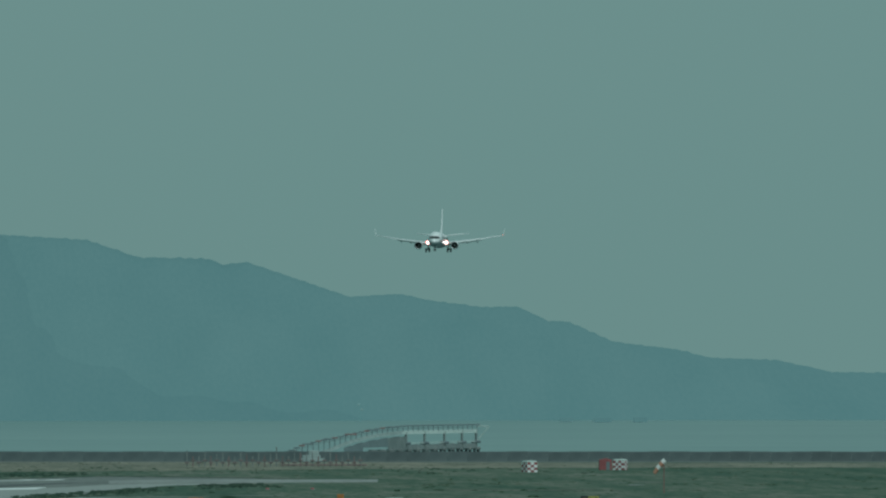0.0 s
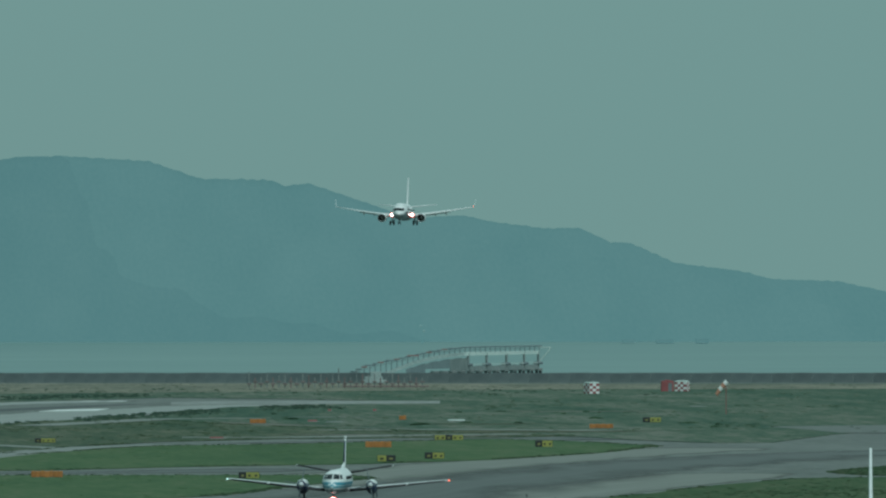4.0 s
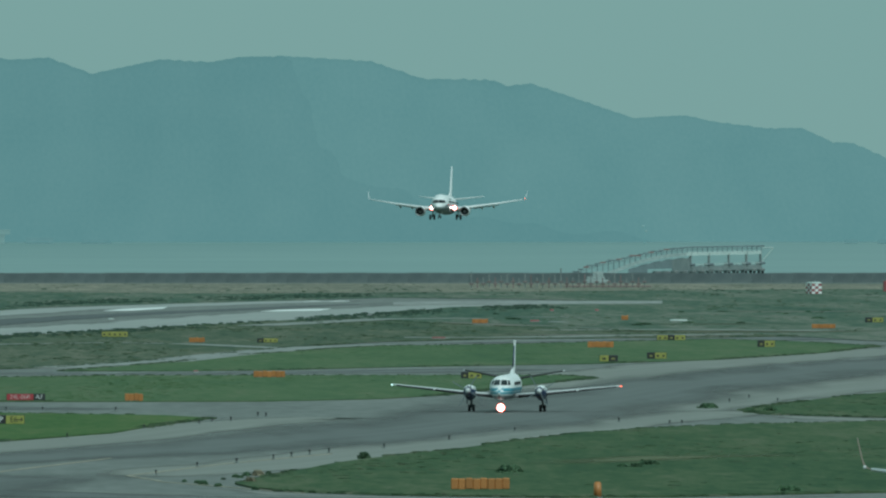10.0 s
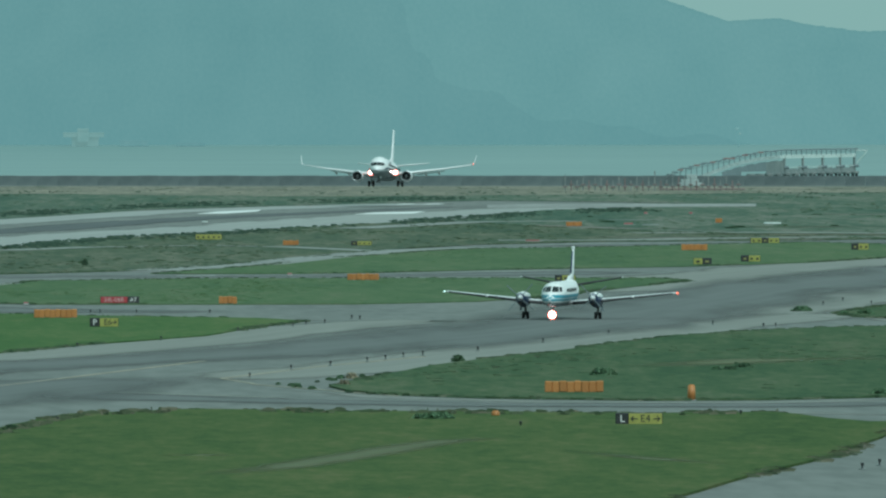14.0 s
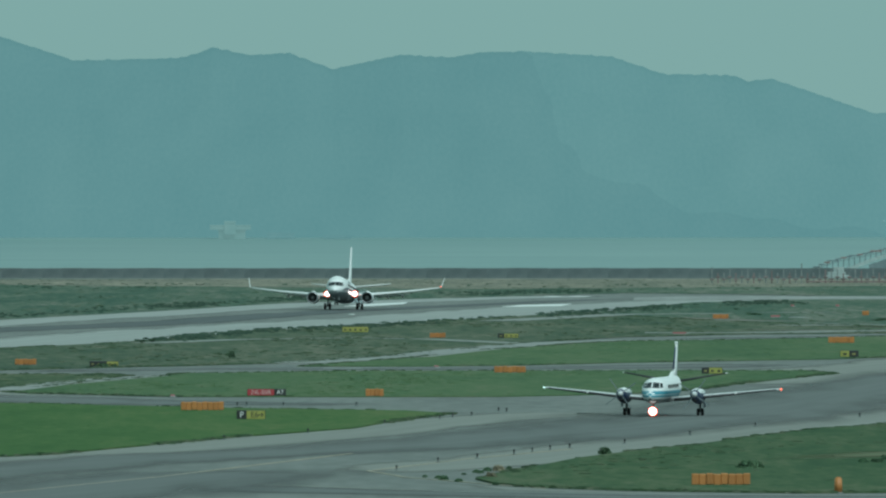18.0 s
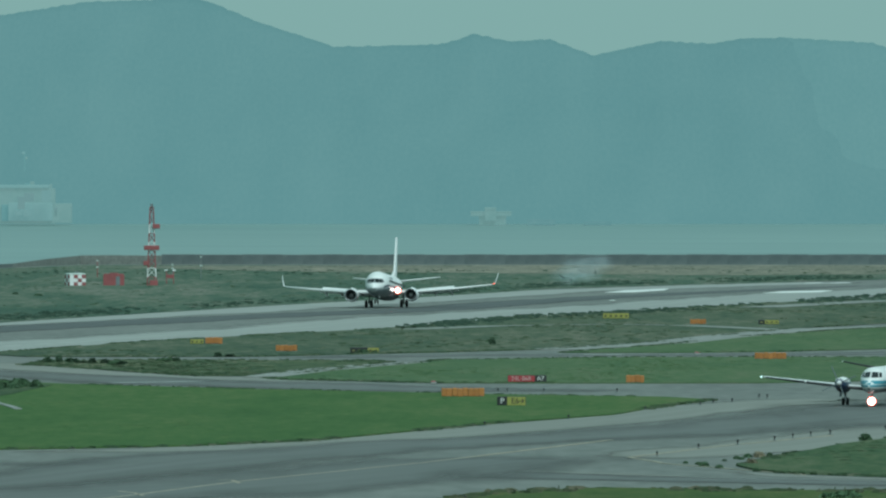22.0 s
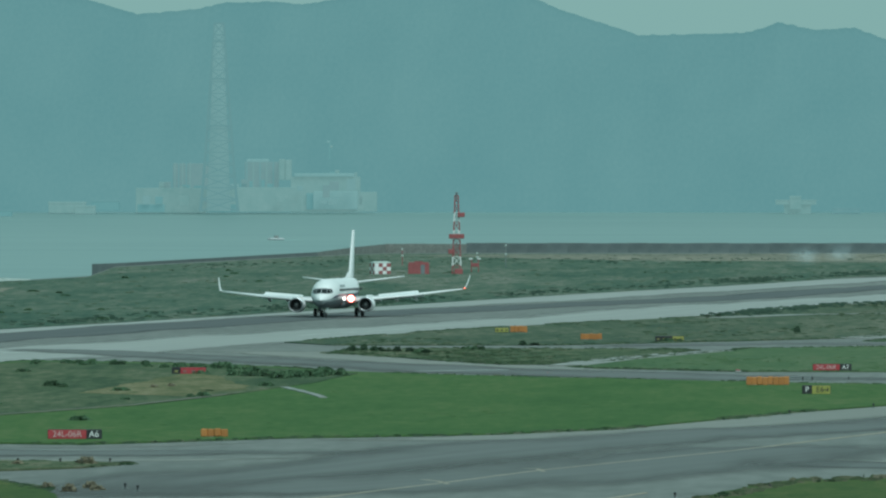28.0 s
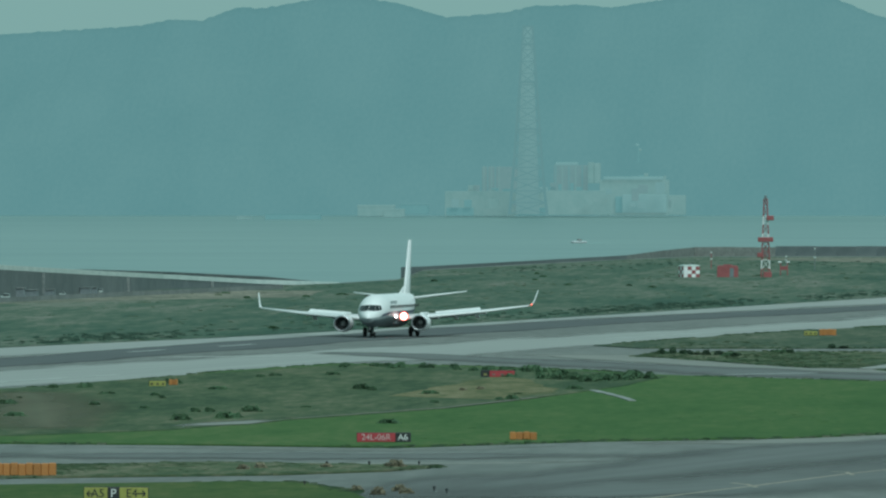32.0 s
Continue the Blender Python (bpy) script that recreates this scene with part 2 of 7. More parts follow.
SKIN_GREY = surface("grey_aircraft_paint", (0.55, 0.57, 0.57), (0.66, 0.68, 0.68), 4, 0.4, 0.4)
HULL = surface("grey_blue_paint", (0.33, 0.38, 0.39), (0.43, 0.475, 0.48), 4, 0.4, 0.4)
BELLY = surface("dark_grey_blue", (0.13, 0.165, 0.175), (0.19, 0.225, 0.235), 3, 0.5, 0.3)
WINDSOCK_RED = surface("faded_orange_fabric", (0.42, 0.2, 0.13), (0.52, 0.26, 0.17), 1, 0.8, 0.2)
BLUE = surface("sea_blue_paint", (0.03, 0.22, 0.3), (0.05, 0.28, 0.36), 3, 0.4, 0.3)
NAVY = surface("navy_paint", (0.015, 0.03, 0.075), (0.025, 0.045, 0.1), 3, 0.4, 0.3)
DARK = surface("dark_opening", (0.008, 0.009, 0.01), (0.018, 0.019, 0.02), 1, 0.6, 0.2)
GLASS = surface("dark_cockpit_glass", (0.012, 0.016, 0.018), (0.022, 0.026, 0.03), 1, 0.12, 0.3)
BOOT = surface("black_deicing_boot", (0.02, 0.022, 0.024), (0.035, 0.038, 0.04), 1, 0.6, 0.2)
LAMP = glow("landing_lamp", (1.0, 0.9, 0.82), 2.2)
# red glare round the lamps, put in as a glowing disc
GLARE_FRINGE = glow("lamp_glare_fringe", (1.0, 0.14, 0.07), 0.8)
NAV_RED = glow("red_navigation_light", (1.0, 0.16, 0.08), 1.0)
NAV_GREEN = glow("green_navigation_light", (0.75, 1.0, 0.92), 0.45)
MOLE_STONE = surface("dark_wet_stone", (0.035, 0.05, 0.05), (0.07, 0.085, 0.08), 3, 0.9, 0.6)
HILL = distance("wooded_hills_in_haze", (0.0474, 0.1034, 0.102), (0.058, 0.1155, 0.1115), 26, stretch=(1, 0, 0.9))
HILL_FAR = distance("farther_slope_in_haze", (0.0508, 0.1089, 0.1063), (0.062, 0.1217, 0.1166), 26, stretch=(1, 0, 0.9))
# the haze before the buildings glows from their own colours
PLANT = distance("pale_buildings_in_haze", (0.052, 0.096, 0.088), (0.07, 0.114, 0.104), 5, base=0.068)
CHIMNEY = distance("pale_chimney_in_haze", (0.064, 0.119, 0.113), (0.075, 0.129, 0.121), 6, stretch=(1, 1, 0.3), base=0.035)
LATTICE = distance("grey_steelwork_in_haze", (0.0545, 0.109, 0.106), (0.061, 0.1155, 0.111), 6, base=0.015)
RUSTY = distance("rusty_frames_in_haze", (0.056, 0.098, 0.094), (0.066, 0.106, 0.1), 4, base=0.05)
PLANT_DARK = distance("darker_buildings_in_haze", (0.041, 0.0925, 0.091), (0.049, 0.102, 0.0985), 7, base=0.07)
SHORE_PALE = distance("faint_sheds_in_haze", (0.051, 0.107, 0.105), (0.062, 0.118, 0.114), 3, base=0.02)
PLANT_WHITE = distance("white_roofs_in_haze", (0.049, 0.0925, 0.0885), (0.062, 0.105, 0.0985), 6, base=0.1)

m, nt, b = shader("bay_water", 0.32)
# lighter bands of the ripples are put into the water's own colour
hue, wide, far_ = (nt.nodes.new(k) for k in ("ShaderNodeValToRGB", "ShaderNodeTexNoise", "ShaderNodeMapping"))
far_.inputs["Scale"].default_value = (0.006, 0.03, 1)
wide.inputs["Scale"].default_value, wide.inputs["Detail"].default_value, wide.inputs["Roughness"].default_value = 1.0, 6, 0.7
hue.color_ramp.elements[0].position, hue.color_ramp.elements[1].position = 0.35, 0.65
hue.color_ramp.elements[0].color, hue.color_ramp.elements[1].color = (0.138, 0.226, 0.218, 1), (0.208, 0.303, 0.281, 1)
nt.links.new(far_.outputs[0], wide.inputs["Vector"])
nt.links.new(wide.outputs[0], hue.inputs[0])
nt.links.new(hue.outputs[0], b.inputs["Base Color"])
tc, wv, bp, mp = (nt.nodes.new(k) for k in ("ShaderNodeTexCoord", "ShaderNodeTexNoise", "ShaderNodeBump", "ShaderNodeMapping"))
mp.inputs["Scale"].default_value = (0.15, 0.5, 1)
wv.inputs["Scale"].default_value, wv.inputs["Detail"].default_value = 0.5, 5
nt.links.new(tc.outputs["Object"], mp.inputs[0])
nt.links.new(tc.outputs["Object"], far_.inputs[0])
nt.links.new(mp.outputs[0], wv.inputs["Vector"])
nt.links.new(wv.outputs[0], bp.inputs["Height"])
bp.inputs["Strength"].default_value, bp.inputs["Distance"].default_value = 0.3, 0.15
nt.links.new(bp.outputs[0], b.inputs["Normal"])
WATER = m

m = bpy.data.materials.new("tyre_smoke")
m.use_nodes = True
nt = m.node_tree
nt.nodes.clear()
o, mx, tr, df, no, mr, tc = (nt.nodes.new(k) for k in ("ShaderNodeOutputMaterial", "ShaderNodeMixShader", "ShaderNodeBsdfTransparent", "ShaderNodeBsdfDiffuse", "ShaderNodeTexNoise", "ShaderNodeMapRange", "ShaderNodeTexCoord"))
df.inputs[0].default_value = (0.62, 0.76, 0.8, 1)
no.inputs["Scale"].default_value, no.inputs["Detail"].default_value = 0.22, 1
mr.inputs["From Min"].default_value, mr.inputs["From Max"].default_value, mr.inputs["To Max"].default_value = 0.05, 1.0, 0.3
nt.links.new(tc.outputs["Object"], no.inputs["Vector"])
nt.links.new(no.outputs[0], mr.inputs[0])
ml, ln, fall, den = (nt.nodes.new(k) for k in ("ShaderNodeVectorMath", "ShaderNodeVectorMath", "ShaderNodeMapRange", "ShaderNodeMath"))
ml.operation, ln.operation, den.operation = "MULTIPLY", "LENGTH", "MULTIPLY"
ml.inputs[1].default_value = (0.24, 0.0, 0.42)
fall.interpolation_type = "SMOOTHSTEP"
fall.inputs["From Min"].default_value, fall.inputs["From Max"].default_value = 0.95, 0.1
nt.links.new(tc.outputs["Object"], ml.inputs[0])
nt.links.new(ml.outputs[0], ln.inputs[0])
nt.links.new(ln.outputs["Value"], fall.inputs[0])
nt.links.new(fall.outputs[0], den.inputs[0])
nt.links.new(mr.outputs[0], den.inputs[1])
nt.links.new(den.outputs[0], mx.inputs[0])
nt.links.new(tr.outputs[0], mx.inputs[1])
nt.links.new(df.outputs[0], mx.inputs[2])
nt.links.new(mx.outputs[0], o.inputs[0])
SMOKE = m


# ---- building helpers ----
def mesh_of(name, bm, mat, smooth=False):
    me = bpy.data.meshes.new(name)
    bmesh.ops.recalc_face_normals(bm, faces=bm.faces)
    bm.to_mesh(me)
    bm.free()
    me.materials.append(mat)
    if smooth:
        me.polygons.foreach_set("use_smooth", [True] * len(me.polygons))
    return me


def part(name, bm, mat, parent, label="", smooth=False):
    ob = new(name, bm if isinstance(bm, bpy.types.Mesh) else mesh_of(name, bm, mat, smooth))
    ob.parent = parent
    return tagged(ob, label)


def thing(name, m, label, category, group="", kind=""):
    ob = new(name)
    ob.matrix_basis = m
    ob.empty_display_size = 0.5
    return tagged(ob, label, category, group, kind)


def box(bm, x, y, z, w, d, h, bevel=0.0, turn=0.0):
    """A box with its centre at x, y and its foot at z."""
    r = bmesh.ops.create_cube(bm, size=1, matrix=Matrix.Translation((x, y, z + h / 2)) @ Matrix.Rotation(turn, 4, "Z") @ Matrix.Diagonal((w, d, h, 1)))
    if bevel:
        es = list({e for v in r["verts"] for e in v.link_edges})
        bmesh.ops.bevel(bm, geom=es, offset=bevel, segments=1, affect="EDGES")
    return bm


def boxes(*rows, bevel=0.0):
    bm = bmesh.new()
    for r in rows:
        box(bm, *r[:6], bevel=bevel, turn=r[6] if len(r) > 6 else 0)
    return bm


def rod(bm, a, b_, r, n=6):
    a, b_ = Vector(a), Vector(b_)
    d = b_ - a
    m = Matrix.Translation((a + b_) / 2) @ d.to_track_quat("Z", "Y").to_matrix().to_4x4()
    bmesh.ops.create_cone(bm, cap_ends=True, segments=n, radius1=r, radius2=r, depth=d.length, matrix=m)
    return bm


def loft(sections, n=24, cap=True, bm=None):
    """A tube through rows of (y, centre x, centre z, half width, half height)."""
    bm = bm or bmesh.new()
    rings = []
    for y, cx, cz, rx, rz in sections:
        rings.append([bm.verts.new((cx + rx * math.cos(2 * math.pi * i / n), y, cz + rz * math.sin(2 * math.pi * i / n))) for i in range(n)])
    for p, q in zip(rings, rings[1:]):
        for i in range(n):
            bm.faces.new((p[i], p[(i + 1) % n], q[(i + 1) % n], q[i]))
    if cap:
        bm.faces.new(rings[0])
        bm.faces.new(rings[-1])
    return bm


FOIL = [(0, 0), (0.06, 0.5), (0.3, 0.62), (0.65, 0.38), (1, 0.03), (1, -0.03), (0.6, -0.28), (0.25, -0.38), (0.05, -0.3)]


def foil(sections, bm=None, upright=False):
    """A wing through rows of (span, front, back, height, thickness); upright: a fin, with span upwards."""
    bm = bm or bmesh.new()
    rings = []
    for s, f, bk, h, t in sections:
        ring = []
        for c, k in FOIL:
            y, o_ = f + c * (bk - f), k * t
            ring.append(bm.verts.new((h + o_, y, s) if upright else (s, y, h + o_)))
        rings.append(ring)
    k = len(FOIL)
    for p, q in zip(rings, rings[1:]):
        for i in range(k):
            bm.faces.new((p[i], p[(i + 1) % k], q[(i + 1) % k], q[i]))
    bm.faces.new(rings[0])
    bm.faces.new(rings[-1])
    return bm


def wheel(bm, x, y, z, r, w):
    loft([(0, 0, 0, r * 0.9, r * 0.9), (w * 0.12, 0, 0, r, r), (w * 0.88, 0, 0, r, r), (w, 0, 0, r * 0.9, r * 0.9)], 16, True, bm)
    m = Matrix.Translation((x - w / 2, y, z)) @ Matrix.Rotation(radians(-90), 4, "Z")
    new_verts = [v for v in bm.verts if not v.tag]
    bmesh.ops.transform(bm, matrix=m, verts=new_verts)
    for v in bm.verts:
        v.tag = True
    return bm


def disc(x, y, z, r, n=16):
    bm = bmesh.new()
    bmesh.ops.create_circle(bm, cap_ends=True, segments=n, radius=r, matrix=Matrix.Translation((x, y, z)) @ Matrix.Rotation(radians(90), 4, "X"))
    return bm


def edge_points(points, step, rough, closed=True):
    """The outline with points about every step metres, pushed about by rough metres."""
    out = []
    n = len(points)
    for i in range(n if closed else n - 1):
        a, c = Vector(points[i]), Vector(points[(i + 1) % n])
        k = max(1, min(60, int((c - a).length / step)))
        for j in range(k):
            p = a.lerp(c, j / k)
            w = noise.noise((p.x * 0.13, p.y * 0.05, 3.0)) + 0.6 * noise.noise((p.x * 0.5, p.y * 0.17, 9.0))
            out.append((p.x + rough * w * 0.5, p.y + rough * 2.2 * w))
    return out


def sheet(name, points, z, mat, label, category, step=9, rough=0.0, thick=0.06, parent=None, kind="structure"):
    pts = edge_points(points, step, rough) if rough else points
    bm = bmesh.new()
    top = [bm.verts.new((x, y, z)) for x, y in pts]
    low = [bm.verts.new((x, y, z - thick)) for x, y in pts]
    bm.faces.new(top)
    for i in range(len(top)):
        j = (i + 1) % len(top)
        bm.faces.new((top[i], top[j], low[j], low[i]))
    ob = new(name, mesh_of(name, bm, mat))
    if parent:
        ob.parent = parent
        return ob
    return tagged(ob, label, category, "", kind)


def inside(p, poly):
    hit = False
    for (x0, y0), (x1, y1) in zip(poly, poly[1:] + poly[:1]):
        if (y0 > p[1]) != (y1 > p[1]) and p[0] < (x1 - x0) * (p[1] - y0) / (y1 - y0) + x0:
            hit = not hit
    return hit


def strip(points, widths):
    """The outline of a strip along points, with a width at each."""
    left, right = [], []
    for i, p in enumerate(points):
        a, c = Vector(points[max(0, i - 1)]), Vector(points[min(len(points) - 1, i + 1)])
        d = (c - a).normalized()
        n_ = Vector((-d.y, d.x)) * widths[i] / 2
        left.append(tuple(Vector(p) + n_))
        right.append(tuple(Vector(p) - n_))
    return left + right[::-1]


def ribbon(name, points, widths, z, mat, label, category):
    """A paved band along points, with a width at each; its map tells the middle (1) from the edges (0)."""
    bm = bmesh.new()
    lay, lay2 = bm.loops.layers.uv.new("across"), bm.loops.layers.uv.new("run")
    lay = bm.loops.layers.uv["across"]
    spot, gone = {}, 0.0
    share, prev = {}, None
    fine = []
    for i in range(len(points) - 1):
        a, c = Vector(points[i]), Vector(points[i + 1])
        k = max(2, min(12, int((c - a).length / 12)))
        fine += [(a.lerp(c, j / k), widths[i] + (widths[i + 1] - widths[i]) * j / k) for j in range(k)]
    fine.append((Vector(points[-1]), widths[-1]))
    for i, (p, w) in enumerate(fine):
        d = (fine[min(len(fine) - 1, i + 1)][0] - fine[max(0, i - 1)][0]).normalized()
        side = Vector((-d.y, d.x))
        end = min(1.0, min(i, len(fine) - 1 - i) / 2)
        gone += (p - fine[i - 1][0]).length if i else 0.0
        cur = []
        for u, s in ((-0.5, 0), (-0.25, 0.62), (0, 1.0), (0.25, 0.62), (0.5, 0)):
            v = bm.verts.new((p.x + side.x * u * w, p.y + side.y * u * w, z))
            share[v] = s * end
            spot[v] = (u * w, gone)
            cur.append(v)
        if prev:
            for j in range(4):
                bm.faces.new((prev[j], prev[j + 1], cur[j + 1], cur[j]))
        prev = cur
    for f in bm.faces:
        for lp in f.loops:
            lp[lay].uv = (share[lp.vert], 0.5)
            lp[lay2].uv = spot[lp.vert]
    bmesh.ops.recalc_face_normals(bm, faces=bm.faces)
    return tagged(new(name, mesh_of(name, bm, mat)), label, category, "", "structure")


# ---- the ground, the bay and the hills ----
COAST = [(-1500, -700), (1500, -700), (1500, 3489), (314.3, 3474.9), (-110.5, 3487.4), (-124.2, 3369.0), (-151.9, 2983.8), (-142.9, 2707.9), (-149.3, 2621.8), (-166.5, 2514.4), (-220.4, 2236.7), (-1500, 2240)]
sheet("ground", COAST, 0.0, ASPHALT, "weathered grey asphalt and concrete of the airfield", "ground", thick=3.0)

bm = bmesh.new()
rows_ = [(-4900, -1.5), (2700, -1.5), (3500, -1.5), (4650, 6.4), (4985, 8.0)]
prev = None
for y, z in rows_:
    cur = [bm.verts.new((x, y, z)) for x in (-4900, -1200, 0, 1200, 4900)]
    if prev:
        for i in range(4):
            bm.faces.new((prev[i], prev[i + 1], cur[i + 1], cur[i]))
    prev = cur
tagged(new("water", mesh_of("water", bm, WATER)), "calm grey-green sea of the bay", "sea", "", "structure")

# skyline of the hills: place across and height above the sea, in metres, 4.9 km away
SKYLINE = [(-400, 69.4), (-351, 72.4), (-340, 74.6), (-329, 74.2), (-316, 79.0), (-308, 78.4), (-286, 82.3), (-278, 82.9), (-260, 80.3), (-243, 75.3), (-222, 77.1), (-213, 79.3), (-195, 79.7), (-185, 78.7), (-154, 83.6), (-133, 84.2), (-119, 85.6), (-110, 83.2), (-94, 76.5), (-67, 67.8), (-31, 68.7), (-24, 70.3), (-19, 72.5), (-6, 69.7), (8, 70.5), (23, 64.8), (47, 69.9), (64, 68.9), (75, 70.7), (91, 71.1), (121, 69.3), (139, 63.2), (163, 62.8), (169, 60.6), (177, 61.6), (213, 49.4), (231, 50.4), (241, 48.2), (260, 45.8), (272, 46.0), (283, 40.9), (290, 40.7), (306, 33.6), (328, 31.0), (340, 28.0), (363, 27.3), (383, 23.0), (401, 22.8)]


def crest(x):
    if x <= SKYLINE[0][0]:
        return SKYLINE[0][1]
    for (x0, h0), (x1, h1) in zip(SKYLINE, SKYLINE[1:]):
        if x <= x1:
            k = (x - x0) / (x1 - x0)
            return h0 + (h1 - h0) * k
    return SKYLINE[-1][1] * max(0.3, 1 - (x - SKYLINE[-1][0]) / 900)


def hills(name, x0, x1, step, top, y_front, y_top, foot, mat, label):
    bm = bmesh.new()
    prev = None
    n = 22
    x = x0
    while x <= x1:
        h = top(x)
        cur = []
        for j in range(n + 1):
            k = j / n
            y = y_front + (y_top - y_front) * k
            spur = noise.noise((x * 0.016 + k * 0.7, k * 1.8, 5)) * 0.9 + noise.noise((x * 0.05 - k * 2.2, k * 5, 7)) * 0.4
            z = foot - 2 + (h - foot + 2) * (k ** 0.85)
            z += spur * 7 * math.sin(math.pi * k) + 0.4 * noise.noise((x * 0.55, k, 11)) * k + 0.3 * noise.noise((x * 0.33, k, 2)) * k
            y -= max(0.0, spur) * 14 * math.sin(math.pi * k)
            cur.append(bm.verts.new((x, y, z)))
        cur.append(bm.verts.new((x, y_top + 8, foot - 4)))
        if prev:
            for j in range(n + 1):
                bm.faces.new((prev[j], cur[j], cur[j + 1], prev[j + 1]))
        prev = cur
        x += step
    return tagged(new(name, mesh_of(name, bm, mat, True)), label, "hills", "", "structure")


def near_ridge(x):
    """The nearer mountain: along the skyline, then down its long spur to the water."""
    if x < 90:
        return crest(x)
    if x < 184:
        k = (x - 90) / 94
        return crest(90) + (29 - crest(90)) * k ** 0.9
    return 29 - 23 * min(1.0, (x - 184) / 88) ** 1.1


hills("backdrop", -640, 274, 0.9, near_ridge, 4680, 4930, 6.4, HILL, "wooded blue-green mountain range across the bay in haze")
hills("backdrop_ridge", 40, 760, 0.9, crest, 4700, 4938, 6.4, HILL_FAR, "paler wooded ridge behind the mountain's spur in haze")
bm = bmesh.new()
for a, x, r in ((-1, -700, 1), (1, 800, 1)):
    prev = None
    for i in range(60):
        ang = radians(8 + i * 2.8) * a
        cur = [bm.verts.new((4900 * math.sin(ang), 4900 * math.cos(ang), z)) for z in (-3, 30 + 16 * noise.noise((ang * 9, 0, a)) + 6 * noise.noise((ang * 40, 3, a)))]
        if prev:
            bm.faces.new((prev[0], cur[0], cur[1], prev[1]))
        prev = cur
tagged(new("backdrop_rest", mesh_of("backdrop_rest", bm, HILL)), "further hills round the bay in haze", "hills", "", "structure")

